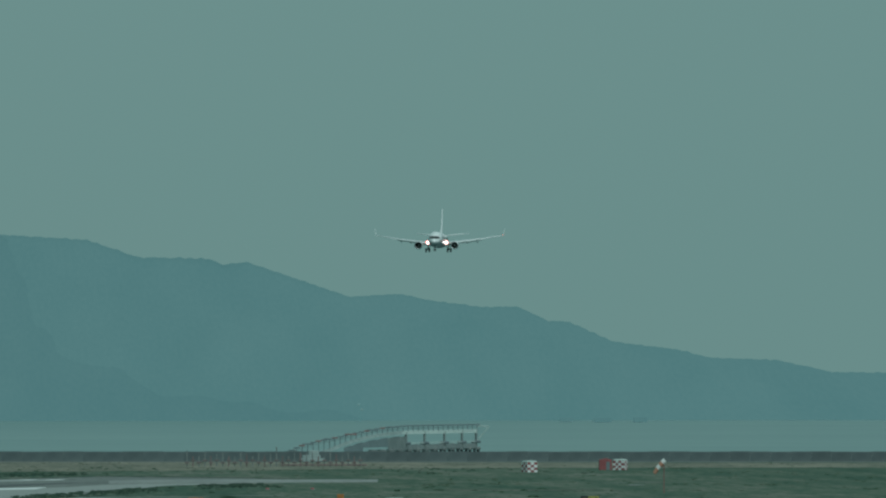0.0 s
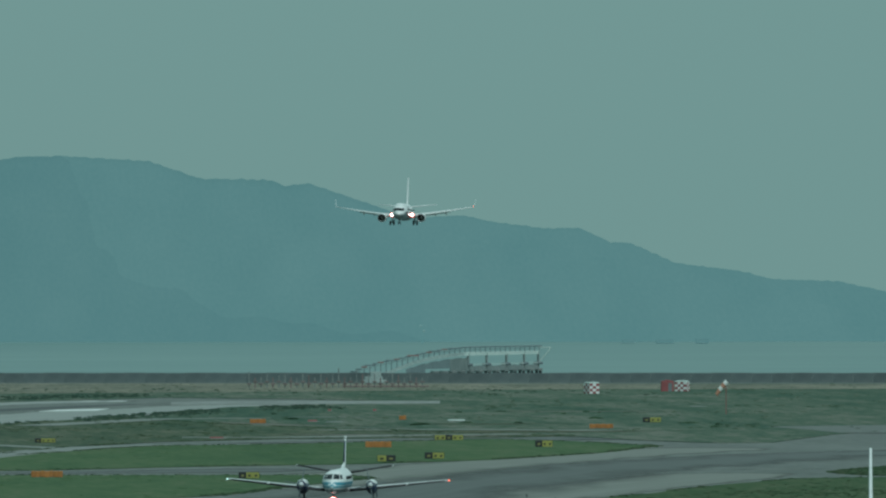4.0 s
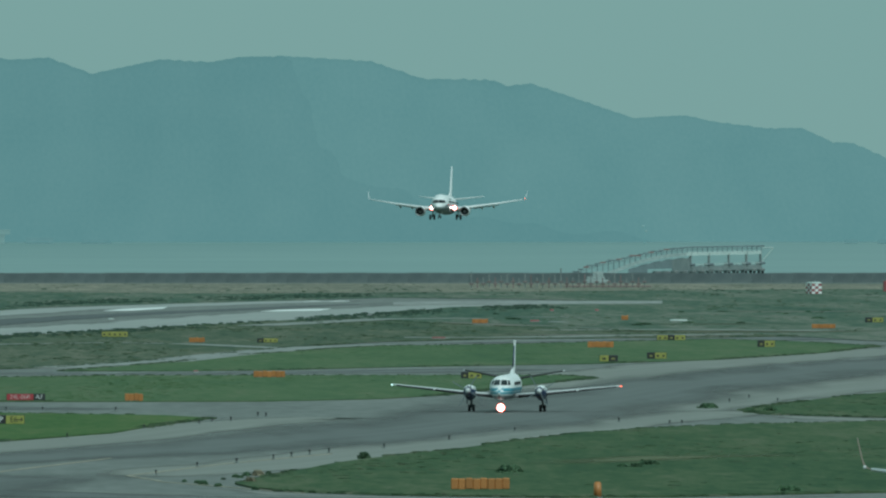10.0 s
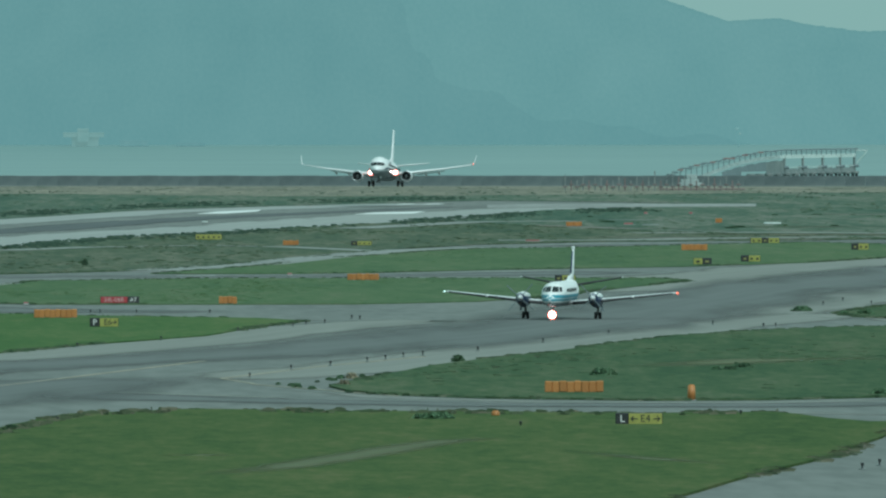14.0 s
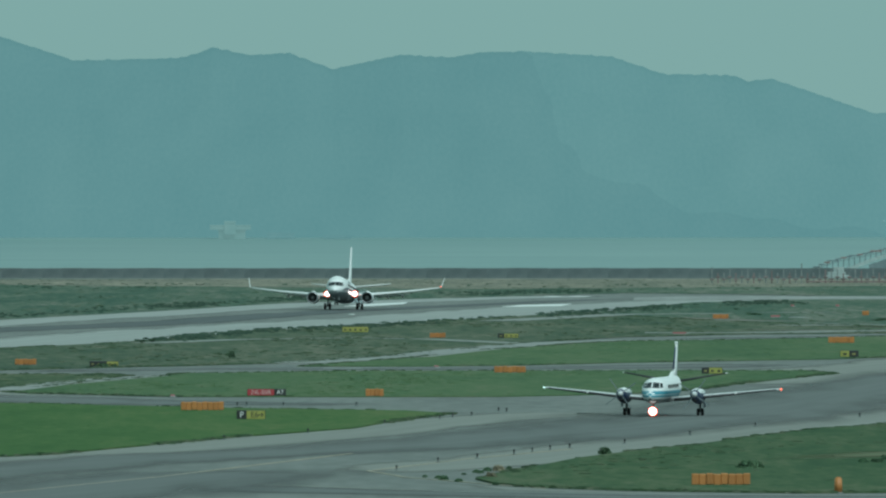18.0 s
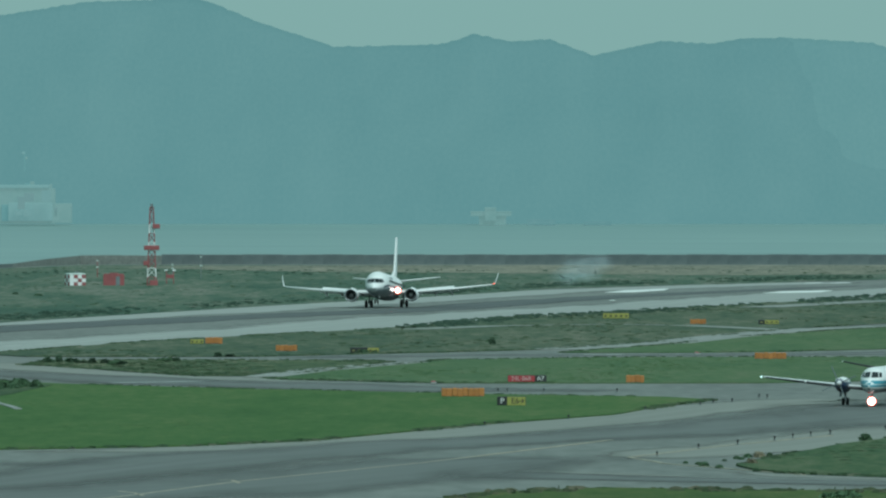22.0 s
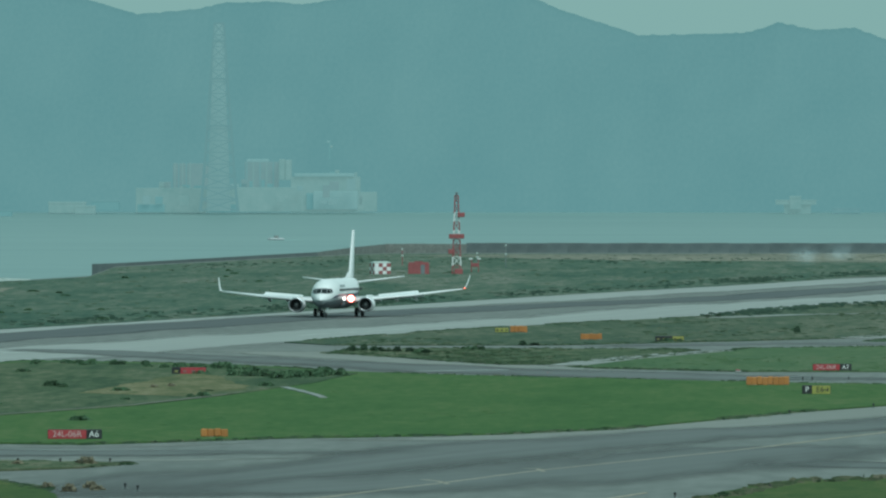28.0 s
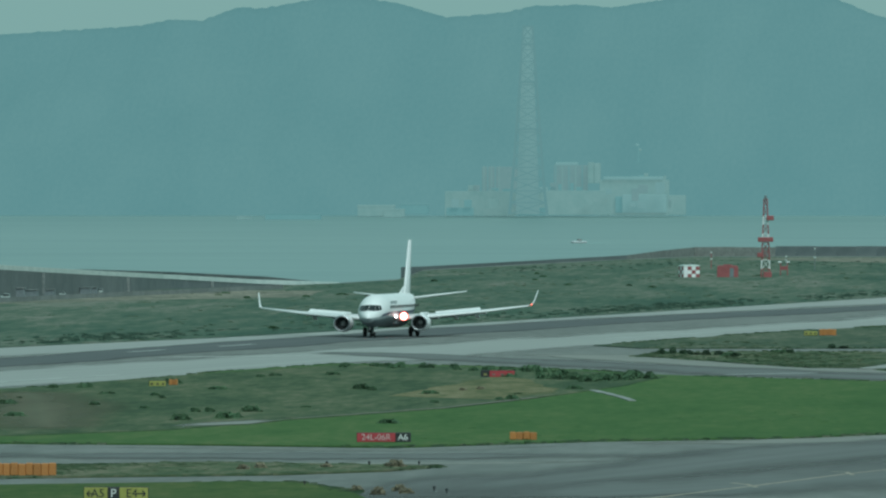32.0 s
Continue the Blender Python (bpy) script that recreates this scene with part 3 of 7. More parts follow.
# ---- grass between the paved ways ----
LAWNS = [
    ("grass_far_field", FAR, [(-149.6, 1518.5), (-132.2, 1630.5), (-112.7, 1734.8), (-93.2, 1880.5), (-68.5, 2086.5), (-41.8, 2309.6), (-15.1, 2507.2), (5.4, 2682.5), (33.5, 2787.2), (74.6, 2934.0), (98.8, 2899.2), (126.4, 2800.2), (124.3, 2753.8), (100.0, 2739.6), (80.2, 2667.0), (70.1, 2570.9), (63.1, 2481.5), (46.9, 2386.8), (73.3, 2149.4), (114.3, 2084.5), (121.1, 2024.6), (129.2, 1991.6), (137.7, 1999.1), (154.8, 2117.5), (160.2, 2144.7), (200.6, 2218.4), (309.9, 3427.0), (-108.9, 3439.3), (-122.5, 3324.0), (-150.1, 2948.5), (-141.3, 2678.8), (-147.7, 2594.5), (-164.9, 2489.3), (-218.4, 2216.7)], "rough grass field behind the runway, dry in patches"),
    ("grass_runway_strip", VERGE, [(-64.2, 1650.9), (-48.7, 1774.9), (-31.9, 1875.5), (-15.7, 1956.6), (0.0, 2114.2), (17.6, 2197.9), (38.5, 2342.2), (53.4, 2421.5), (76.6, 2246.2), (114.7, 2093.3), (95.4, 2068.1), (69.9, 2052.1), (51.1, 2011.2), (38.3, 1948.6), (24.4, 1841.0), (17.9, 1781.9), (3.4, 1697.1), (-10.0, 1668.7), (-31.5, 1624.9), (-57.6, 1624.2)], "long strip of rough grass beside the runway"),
    ("grass_wedge", GRASS, [(-55.5, 1553.4), (-54.2, 1583.0), (-43.7, 1593.5), (-18.1, 1588.9), (-15.3, 1573.9), (-17.6, 1544.6), (-25.3, 1489.2), (-28.4, 1462.9), (-34.2, 1462.8), (-40.8, 1488.8)], "narrow wedge of rough grass with low shrubs"),
    ("grass_middle_strip", STRIP, [(-26.9, 1446.0), (-22.9, 1489.2), (-17.4, 1530.4), (-12.5, 1564.0), (-9.6, 1594.0), (9.7, 1614.7), (41.2, 1619.4), (61.7, 1618.8), (64.7, 1597.9), (51.7, 1515.7), (43.9, 1458.2), (36.3, 1429.2), (23.2, 1409.3), (-8.5, 1409.4), (-24.4, 1433.5)], "mown green strip between two taxiways"),
    ("grass_inner_strip", STRIP, [(4.0, 1663.1), (17.5, 1744.5), (25.5, 1820.8), (35.3, 1875.4), (42.3, 1918.6), (49.5, 1948.4), (67.2, 1971.0), (99.6, 2042.4), (110.1, 2008.9), (117.6, 1945.5), (106.0, 1865.7), (96.0, 1818.4), (86.8, 1779.8), (69.7, 1737.1), (43.3, 1702.3), (30.2, 1674.0), (16.7, 1663.1)], "green strip with signs between taxiways"),
    ("grass_main_island", MOWN, [(-121.7, 1235.2), (-106.1, 1308.7), (-98.8, 1352.2), (-93.0, 1430.7), (-84.7, 1487.0), (-73.0, 1474.4), (-59.1, 1445.0), (-46.0, 1400.8), (-32.2, 1374.1), (-10.8, 1341.2), (-2.7, 1330.5), (7.9, 1319.9), (13.2, 1316.4), (17.2, 1299.2), (12.7, 1266.3), (7.3, 1216.9), (-2.4, 1174.0), (-9.1, 1136.5), (-16.8, 1094.0), (-25.1, 1072.7), (-41.6, 1054.0), (-54.6, 1031.6), (-71.7, 1039.2), (-104.1, 1056.5)], "broad bright green mown lawn"),
    ("grass_right_wedge", ISLE, [(68.7, 1346.8), (72.7, 1376.4), (81.1, 1427.3), (89.4, 1469.1), (99.1, 1527.3), (107.8, 1565.3), (113.9, 1590.0), (138.5, 1603.5), (106.3, 1230.4), (90.9, 1269.6), (83.7, 1289.9), (79.3, 1303.7), (69.8, 1321.6)], "wedge of rough grass at the taxiway fork"),
    ("grass_tip", ISLE, [(120.5, 1647.7), (125.6, 1680.9), (133.9, 1709.4), (149.6, 1732.0), (140.3, 1624.5), (126.5, 1615.0), (121.7, 1620.7), (120.5, 1631.4)], "small tip of rough grass between taxiways"),
    ("grass_centre_island", ISLE, [(14.8, 997.8), (18.6, 1030.7), (23.7, 1075.1), (29.0, 1106.0), (35.4, 1139.0), (41.5, 1178.0), (47.6, 1212.0), (54.6, 1238.0), (63.0, 1259.0), (77.9, 1278.0), (89.8, 1253.6), (104.7, 1212.4), (85.2, 986.3), (54.8, 963.5), (44.0, 953.0), (36.3, 951.5), (28.7, 955.4), (24.4, 959.2), (18.3, 970.5), (15.7, 982.1)], "rough grass island with tall weeds"),
    ("grass_foreground", LUSH, [(-13.9, 789.3), (-12.0, 815.2), (-8.8, 851.4), (-5.1, 892.5), (-3.2, 907.2), (4.8, 920.6), (14.3, 915.4), (23.2, 911.9), (34.6, 908.2), (42.0, 911.2), (44.8, 893.0), (47.1, 884.0), (52.0, 885.0), (50.1, 879.0), (47.9, 864.0), (40.9, 802.0), (34.4, 760.0), (31.0, 735.0), (22.9, 672.0), (-12.9, 672.3)], "near lawn of green grass with dry tracks"),
    ("grass_sliver", GRASS, [(-94.6, 960.4), (-78.2, 963.8), (-64.5, 974.3), (-47.9, 963.9), (-50.3, 950.9), (-57.2, 937.9), (-75.1, 926.1), (-90.9, 922.9)], "thin weedy sliver of grass between taxiways"),
    ("grass_corner", LUSH, [(-88.6, 899.5), (-73.2, 902.6), (-59.3, 911.9), (-55.1, 910.5), (-50.1, 888.0), (-46.9, 856.0), (-39.0, 730.6), (-71.7, 728.1)], "green lawn corner at the near taxiway"),
]
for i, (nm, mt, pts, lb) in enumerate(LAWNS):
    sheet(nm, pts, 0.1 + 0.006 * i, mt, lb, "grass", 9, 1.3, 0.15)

DRY_PATCHES = [
    ([(-101.3, 3369.7), (-20.7, 3440.9), (103.4, 3439.4), (184.8, 3412.4), (292.2, 3381.6), (278.9, 3227.9), (174.1, 3214.3), (93.7, 3117.0), (42.9, 3060.7), (-6.3, 3138.0), (-57.7, 3197.8)], "dry yellow grass along the seawall"),
    ([(-67.5, 1264.6), (-65.7, 1332.5), (-63.3, 1396.2), (-56.7, 1340.1), (-53.1, 1284.8), (-57.5, 1246.0)], "dry straw-coloured patch of grass"),
    ([(-192.1, 2368.2), (-161.6, 2440.5), (-140.7, 2418.0), (-137.0, 2305.9), (-157.5, 2242.0), (-176.9, 2181.2)], "dry grass below the ramp"),
]
for i, (pts, lb) in enumerate(DRY_PATCHES):
    sheet("grass_dry", pts, 0.186 if i == 1 else 0.11 + 0.003 * i, YELLOWED if i == 1 else DRY, lb, "dry grass", 6, 2.2, 0.05)

for pts, w in (([(4.5, 753.7), (9.3, 774.7), (14.5, 804.6), (19.0, 831.4), (23.0, 842.5)], 5), ([(1.6, 795.8), (4.5, 799.6), (7.3, 794.5)], 4), ([(24.5, 814.9), (30.1, 788.9), (34.2, 774.0)], 4), ([(36.0, 1056.5), (50.6, 1097.8), (62.6, 1107.0)], 12)):
    ribbon("grass_track", pts, [w] * len(pts), 0.152 if w > 10 else 0.158, TRACK, "faint dry track worn across the lawn", "dry grass")

# rough grass over the left part of the main lawn
UNMOWN = [(-119.3, 1211.1), (-105.6, 1301.9), (-96.0, 1390.4), (-83.9, 1473.8), (-72.4, 1461.4), (-58.5, 1432.6), (-46.8, 1389.0), (-48.7, 1333.2), (-52.5, 1271.7), (-59.4, 1197.9), (-69.5, 1139.6), (-75.7, 1096.4), (-86.7, 1069.5), (-105.2, 1067.8)]
sheet("grass_unmown", UNMOWN, 0.178, GRASS,
      "unmown rough grass with shrubs above the lawn", "grass", 9, 1.0, 0.05)

# ---- paving: runway, taxiways and service roads ----
RUN = [(125.0, 2769.1), (64.5, 2755.9), (11.5, 2470.0), (-16.5, 2237.4), (-48.7, 2078.4), (-75.7, 1917.5), (-102.6, 1682.5), (-121.5, 1497.9), (-136.7, 1387.0)]
ribbon("runway", RUN, [4, 6, 14, 19, 20, 20, 20, 18, 18], 0.027, WORN_RUBBER, "dark rubber-streaked centre of the runway", "runway")
WAYS = [
    ("taxiway_main", DARK_ASPHALT, [(165.2, 1911.9), (128.6, 1829.8), (96.4, 1694.4), (70.3, 1524.2), (44.7, 1312.3), (31.2, 1225.5), (23.8, 1187.7), (13.7, 1141.7), (4.4, 1108.8), (-6.5, 1084.6), (-22.6, 1024.3), (-38.7, 919.7), (-42.9, 856.2)], [26, 26, 26, 26, 25, 24, 22, 20, 18, 18, 18, 18, 18], "dark worn asphalt band of the main taxiway"),
    ("taxiway_north", DARK_ASPHALT, [(18.0, 1359.4), (-8.2, 1363.2), (-33.1, 1413.1), (-58.9, 1492.7), (-92.9, 1596.5)], [24, 24, 22, 16, 10], "dark asphalt taxiway between lawns"),
    ("taxiway_inner", DARK_ASPHALT, [(67.8, 1690.0), (42.1, 1657.1), (16.4, 1641.2), (-9.9, 1641.2), (-31.2, 1609.2)], [22, 20, 18, 16, 12], "dark asphalt taxiway behind the green strip"),
    ("taxiway_upper", DARK_ASPHALT, [(149.8, 2091.1), (112.8, 2058.7), (84.7, 2010.1), (51.6, 1979.3)], [34, 30, 26, 14], "grey asphalt taxiway towards the runway"),
    ("taxiway_near", DARK_ASPHALT, [(70.5, 949.6), (43.1, 935.1), (23.8, 937.6), (5.7, 955.8), (-5.9, 974.5), (-24.7, 946.4)], [12, 12, 12, 13, 14, 14], "dark asphalt taxiway before the near lawn"),
    ("taxiway_apron", DARK_ASPHALT, [(-49.8, 855.8), (-33.8, 887.2), (-17.0, 941.3), (-6.0, 1001.9), (2.1, 1043.8)], [26, 26, 26, 22, 14], "dark streaked asphalt of the broad near taxiway"),
    ("taxiway_west", DARK_ASPHALT, [(-99.0, 1005.1), (-69.1, 1001.5), (-49.7, 1000.7), (-26.3, 1009.7)], [24, 24, 22, 16], "dark asphalt taxiway below the lawn"),
]
for i, (nm, mt, pts, wd, lb) in enumerate(WAYS):
    ribbon(nm, pts, [w * 1.35 for w in wd], 0.029 + 0.0016 * i, WORN_DARK, lb, "taxiway")
ROADS = [
    ("service_road", [(-16.2, 1926.4), (-4.0, 1972.1), (12.0, 1995.7), (23.7, 1972.0), (36.0, 1911.3)], [5, 4, 4, 4, 4]),
    ("service_road", [(3.4, 1691.3), (17.7, 1763.0), (25.7, 1834.2), (37.8, 1926.1), (49.9, 1963.7)], [7, 7, 7, 7, 4]),
    ("service_road", [(79.8, 2186.9), (101.3, 2195.7), (123.8, 2175.3)], [9, 9, 9]),
    ("service_road", [(37.3, 2267.6), (61.0, 2398.0), (78.2, 2409.1)], [7, 7, 7]),
    ("service_road", [(55.6, 2069.6), (70.5, 2069.1), (92.8, 2103.2), (110.6, 2120.3)], [8, 8, 8, 8]),
    ("service_road", [(-27.3, 1450.2), (-23.1, 1498.2), (-17.5, 1539.9), (-12.6, 1569.0)], [4, 4.5, 4.5, 3]),
    ("service_road", [(-50.6, 1301.7), (-48.3, 1281.7), (-44.7, 1240.4)], [0.8, 0.8, 0.7]),
]
for i, (nm, pts, wd) in enumerate(ROADS):
    sheet(nm, edge_points(strip(pts, wd), 6, 0.5), 0.186 if i == 6 else 0.136 + 0.004 * i, CONCRETE, "narrow pale concrete service road in the grass", "road", thick=0.2)
sheet("taxiway_branch", [(153.0, 2242.3), (164.0, 2256.8), (183.3, 2281.4), (208.1, 2300.5), (193.7, 2141.9), (164.6, 2135.1), (157.7, 2140.2), (157.6, 2154.2), (155.8, 2217.0)], 0.12, ASPHALT, "pale weathered taxiway branch behind the grass", "taxiway", 9, 1.0, 0.2)
sheet("runway_end", [(85.2, 2833.6), (128.1, 2835.3), (124.7, 2761.4), (71.0, 2725.6), (73.0, 2802.1)], 0.115, PALE_ASPHALT, "pale squared end of the runway paving", "runway", thick=0.2)
for pts, wd in (([(-77.4, 1101.1), (-73.5, 1123.9), (-70.3, 1144.8)], [6, 7, 6]), ([(-71.6, 1136.9), (-65.5, 1166.7), (-59.5, 1200.8), (-52.5, 1271.7)], [1.6, 1.4, 1.3, 1])):
    ribbon("worn_path", pts, wd, 0.184, WORN_PALE if wd[0] > 3 else SOIL, "worn pale path along the unmown grass", "path")
for pts, wd in (([(68.4, 2131.2), (92.4, 2094.4), (111.2, 2084.7)], [14, 22, 14]), ([(66.7, 2341.5), (77.6, 2277.0), (94.6, 2245.5)], [10, 14, 8]), ([(123.7, 2568.9), (138.4, 2555.0), (159.7, 2566.9)], [18, 26, 18])):
    ribbon("bare_soil", pts, wd, 0.111, SOIL, "strip of bare brown soil in the grass", "soil")
for pts, wd in (([(83.6, 2151.0), (97.4, 2159.1), (109.4, 2158.8), (120.9, 2158.4), (131.1, 2149.6)], [40, 60, 60, 55, 45]), ([(98.1, 2305.9), (107.8, 2295.9), (118.7, 2276.3)], [30, 40, 30])):
    ribbon("weedy_soil", pts, wd, 0.113, TURNED, "broad band of weedy brown soil in the far grass", "soil")
for pts, wd in (([(80.7, 2446.7), (91.1, 2435.4), (100.7, 2418.9)], 12), ([(86.3, 2230.4), (89.2, 2221.2), (92.8, 2230.3)], 16), ([(66.5, 2061.6), (78.3, 2073.1), (90.1, 2080.7)], 9), ([(124.9, 2439.9), (131.1, 2461.9)], 12), ([(161.3, 2740.5), (171.0, 2741.5), (180.3, 2739.8)], 14), ([(147.6, 2409.0), (152.1, 2408.8)], 10), ([(155.1, 2514.3), (157.7, 2514.2)], 14)):
    ribbon("pale_path", pts, [wd] * len(pts), 0.116, WORN_PALE, "thin pale strip of concrete in the far grass", "path")
ribbon("weedy_soil", [(-104.0, 1300.0), (-97.0, 1240.0), (-91.0, 1165.0), (-84.0, 1085.0)], [13, 17, 18, 12], 0.182, TURNED, "weedy brown soil in the unmown grass", "soil")
SHOULDERS = [
    ([(47.6, 1275.2), (56.7, 1332.9), (67.4, 1407.8), (84.7, 1514.2), (98.0, 1580.9), (111.5, 1653.9)], 22),
    ([(-41.2, 1045.2), (-24.8, 1061.3), (-9.0, 1118.7), (7.2, 1193.6), (16.8, 1266.2), (28.8, 1305.8), (34.7, 1292.1)], 15),
    ([(7.4, 1022.4), (12.6, 1048.1), (19.4, 1075.1), (28.8, 1133.6), (41.2, 1207.4), (57.1, 1294.7), (70.3, 1357.7)], 16),
    ([(51.0, 1497.5), (66.0, 1629.2), (88.3, 1760.8), (105.0, 1845.0), (128.3, 1937.2)], 24),
    ([(-78.8, 1572.0), (-60.8, 1562.9), (-40.3, 1471.3), (-26.7, 1433.5), (-14.2, 1421.4)], 16),
    ([(-126.7, 1286.4), (-111.4, 1373.8), (-96.6, 1486.3), (-80.4, 1623.2), (-58.2, 1762.1), (-32.6, 1918.7), (-12.7, 2105.2), (18.3, 2288.7), (56.7, 2571.3), (91.7, 2755.1)], 34),
    ([(-146.0, 1482.2), (-128.9, 1588.9), (-106.5, 1747.4), (-87.2, 1962.4), (-60.2, 2131.4), (-41.0, 2267.6), (5.3, 2626.0), (63.2, 2866.8)], 27),
    ([(108.6, 1670.8), (116.8, 1681.6), (124.6, 1686.7)], 12),
    ([(136.3, 1849.8), (145.9, 1863.0), (162.7, 1882.9)], 22),
    ([(67.9, 1332.4), (74.0, 1300.6), (84.1, 1270.0), (96.0, 1225.2)], 10),
    ([(11.9, 989.9), (18.1, 963.0), (28.5, 948.1), (43.6, 945.8), (59.8, 961.4)], 5),
    ([(-5.5, 910.5), (14.4, 918.8), (34.9, 914.8), (42.3, 916.2), (52.5, 902.4)], 5),
    ([(-78.8, 971.3), (-59.5, 976.5), (-45.1, 977.3), (-33.7, 989.4)], 8),
    ([(-84.0, 1036.1), (-54.1, 1023.1), (-41.1, 1040.8)], 5),
    ([(-8.0, 1327.0), (7.9, 1309.5), (21.4, 1302.6)], 6),
    ([(15.6, 952.1), (-2.0, 984.1), (-17.4, 964.9)], 4),
]
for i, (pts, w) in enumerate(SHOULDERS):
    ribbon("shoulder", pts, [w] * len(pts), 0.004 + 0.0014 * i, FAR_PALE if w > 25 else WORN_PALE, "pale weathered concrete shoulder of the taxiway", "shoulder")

# ---- the landing airliner ----
def skin_patch(fus, y0, y1, a0, a1, grow, rows__=6, cols=8):
    """A patch of a fuselage's skin, from y0 to y1 and between two angles, set out from it by grow."""
    def at(y):
        for p, q in zip(fus, fus[1:]):
            if y <= q[0]:
                k = (y - p[0]) / (q[0] - p[0])
                return [u + (v - u) * k for u, v in zip(p, q)]
        return list(fus[-1])
    bm = bmesh.new()
    ys = sorted({y0, y1, *[f[0] for f in fus if y0 < f[0] < y1], *[y0 + (y1 - y0) * i / rows__ for i in range(rows__ + 1)]})
    prev = None
    for y in ys:
        _, cx, cz, rx, rz = at(y)
        cur = []
        for j in range(cols + 1):
            a = radians(a0 + (a1 - a0) * j / cols)
            cur.append(bm.verts.new((cx + (rx + grow) * math.cos(a), y - grow * 0.7, cz + (rz + grow) * math.sin(a))))
        if prev:
            for j in range(cols):
                bm.faces.new((prev[j], prev[j + 1], cur[j + 1], cur[j]))
        prev = cur
    return bm


def skin_band(fus, y0, y1, z1, z0, grow):
    """A level band round the fuselage's nose and sides, between the heights z0 and z1."""
    def at(y):
        for p, q in zip(fus, fus[1:]):
            if y <= q[0]:
                k = (y - p[0]) / (q[0] - p[0])
                return [u + (v - u) * k for u, v in zip(p, q)]
        return list(fus[-1])
    ys = sorted({y0, y1, *[f[0] for f in fus if y0 < f[0] < y1], *[y0 + (y1 - y0) * i / 24 for i in range(25)]})
    bm = bmesh.new()
    for s in (-1, 1):
        prev = None
        for y in ys:
            _, cx, cz, rx, rz = at(y)
            cur = []
            for j in range(7):
                z = z0 + (z1 - z0) * j / 6
                a = math.asin(max(-1.0, min(1.0, (z - cz) / rz)))
                cur.append(bm.verts.new((cx + s * (rx + grow) * math.cos(a), y - grow * 0.7, cz + (rz + grow) * math.sin(a))))
            if prev:
                for j in range(6):
                    bm.faces.new((prev[j], prev[j + 1], cur[j + 1], cur[j]))
            prev = cur
    bmesh.ops.remove_doubles(bm, verts=bm.verts, dist=0.0004)
    return bm


def skin_pane(fus, s, corners, grow=0.025, n=5):
    """A pane on the nose: (x, z) at its low inner, low outer, high outer and high inner corner, as seen from ahead."""
    def depth(x, z):
        for p, q in zip(fus, fus[1:]):
            for i in range(12):
                k = i / 12
                _, cx, cz, rx, rz = [u + (v - u) * k for u, v in zip(p, q)]
                if (x / rx) ** 2 + ((z - cz) / rz) ** 2 <= 1:
                    return p[0] + (q[0] - p[0]) * k
        return fus[-1][0]
    (ax, az), (bx, bz), (cx_, cz_), (dx, dz) = corners
    bm = bmesh.new()
    grid = []
    for i in range(n + 1):
        v, row = i / n, []
        for j in range(n + 1):
            u = j / n
            x = (ax * (1 - u) + bx * u) * (1 - v) + (dx * (1 - u) + cx_ * u) * v
            z = (az * (1 - u) + bz * u) * (1 - v) + (dz * (1 - u) + cz_ * u) * v
            row.append(bm.verts.new((s * x * 1.01, depth(x, z) - grow - 0.04, z + 0.02)))
        grid.append(row)
    for i in range(n):
        for j in range(n):
            bm.faces.new((grid[i][j], grid[i][j + 1], grid[i + 1][j + 1], grid[i + 1][j]))
    return bm


def pieces(name, me, places, parent):
    for p in places:
        ob = new(name, me)
        ob.parent = parent
        ob.location = p


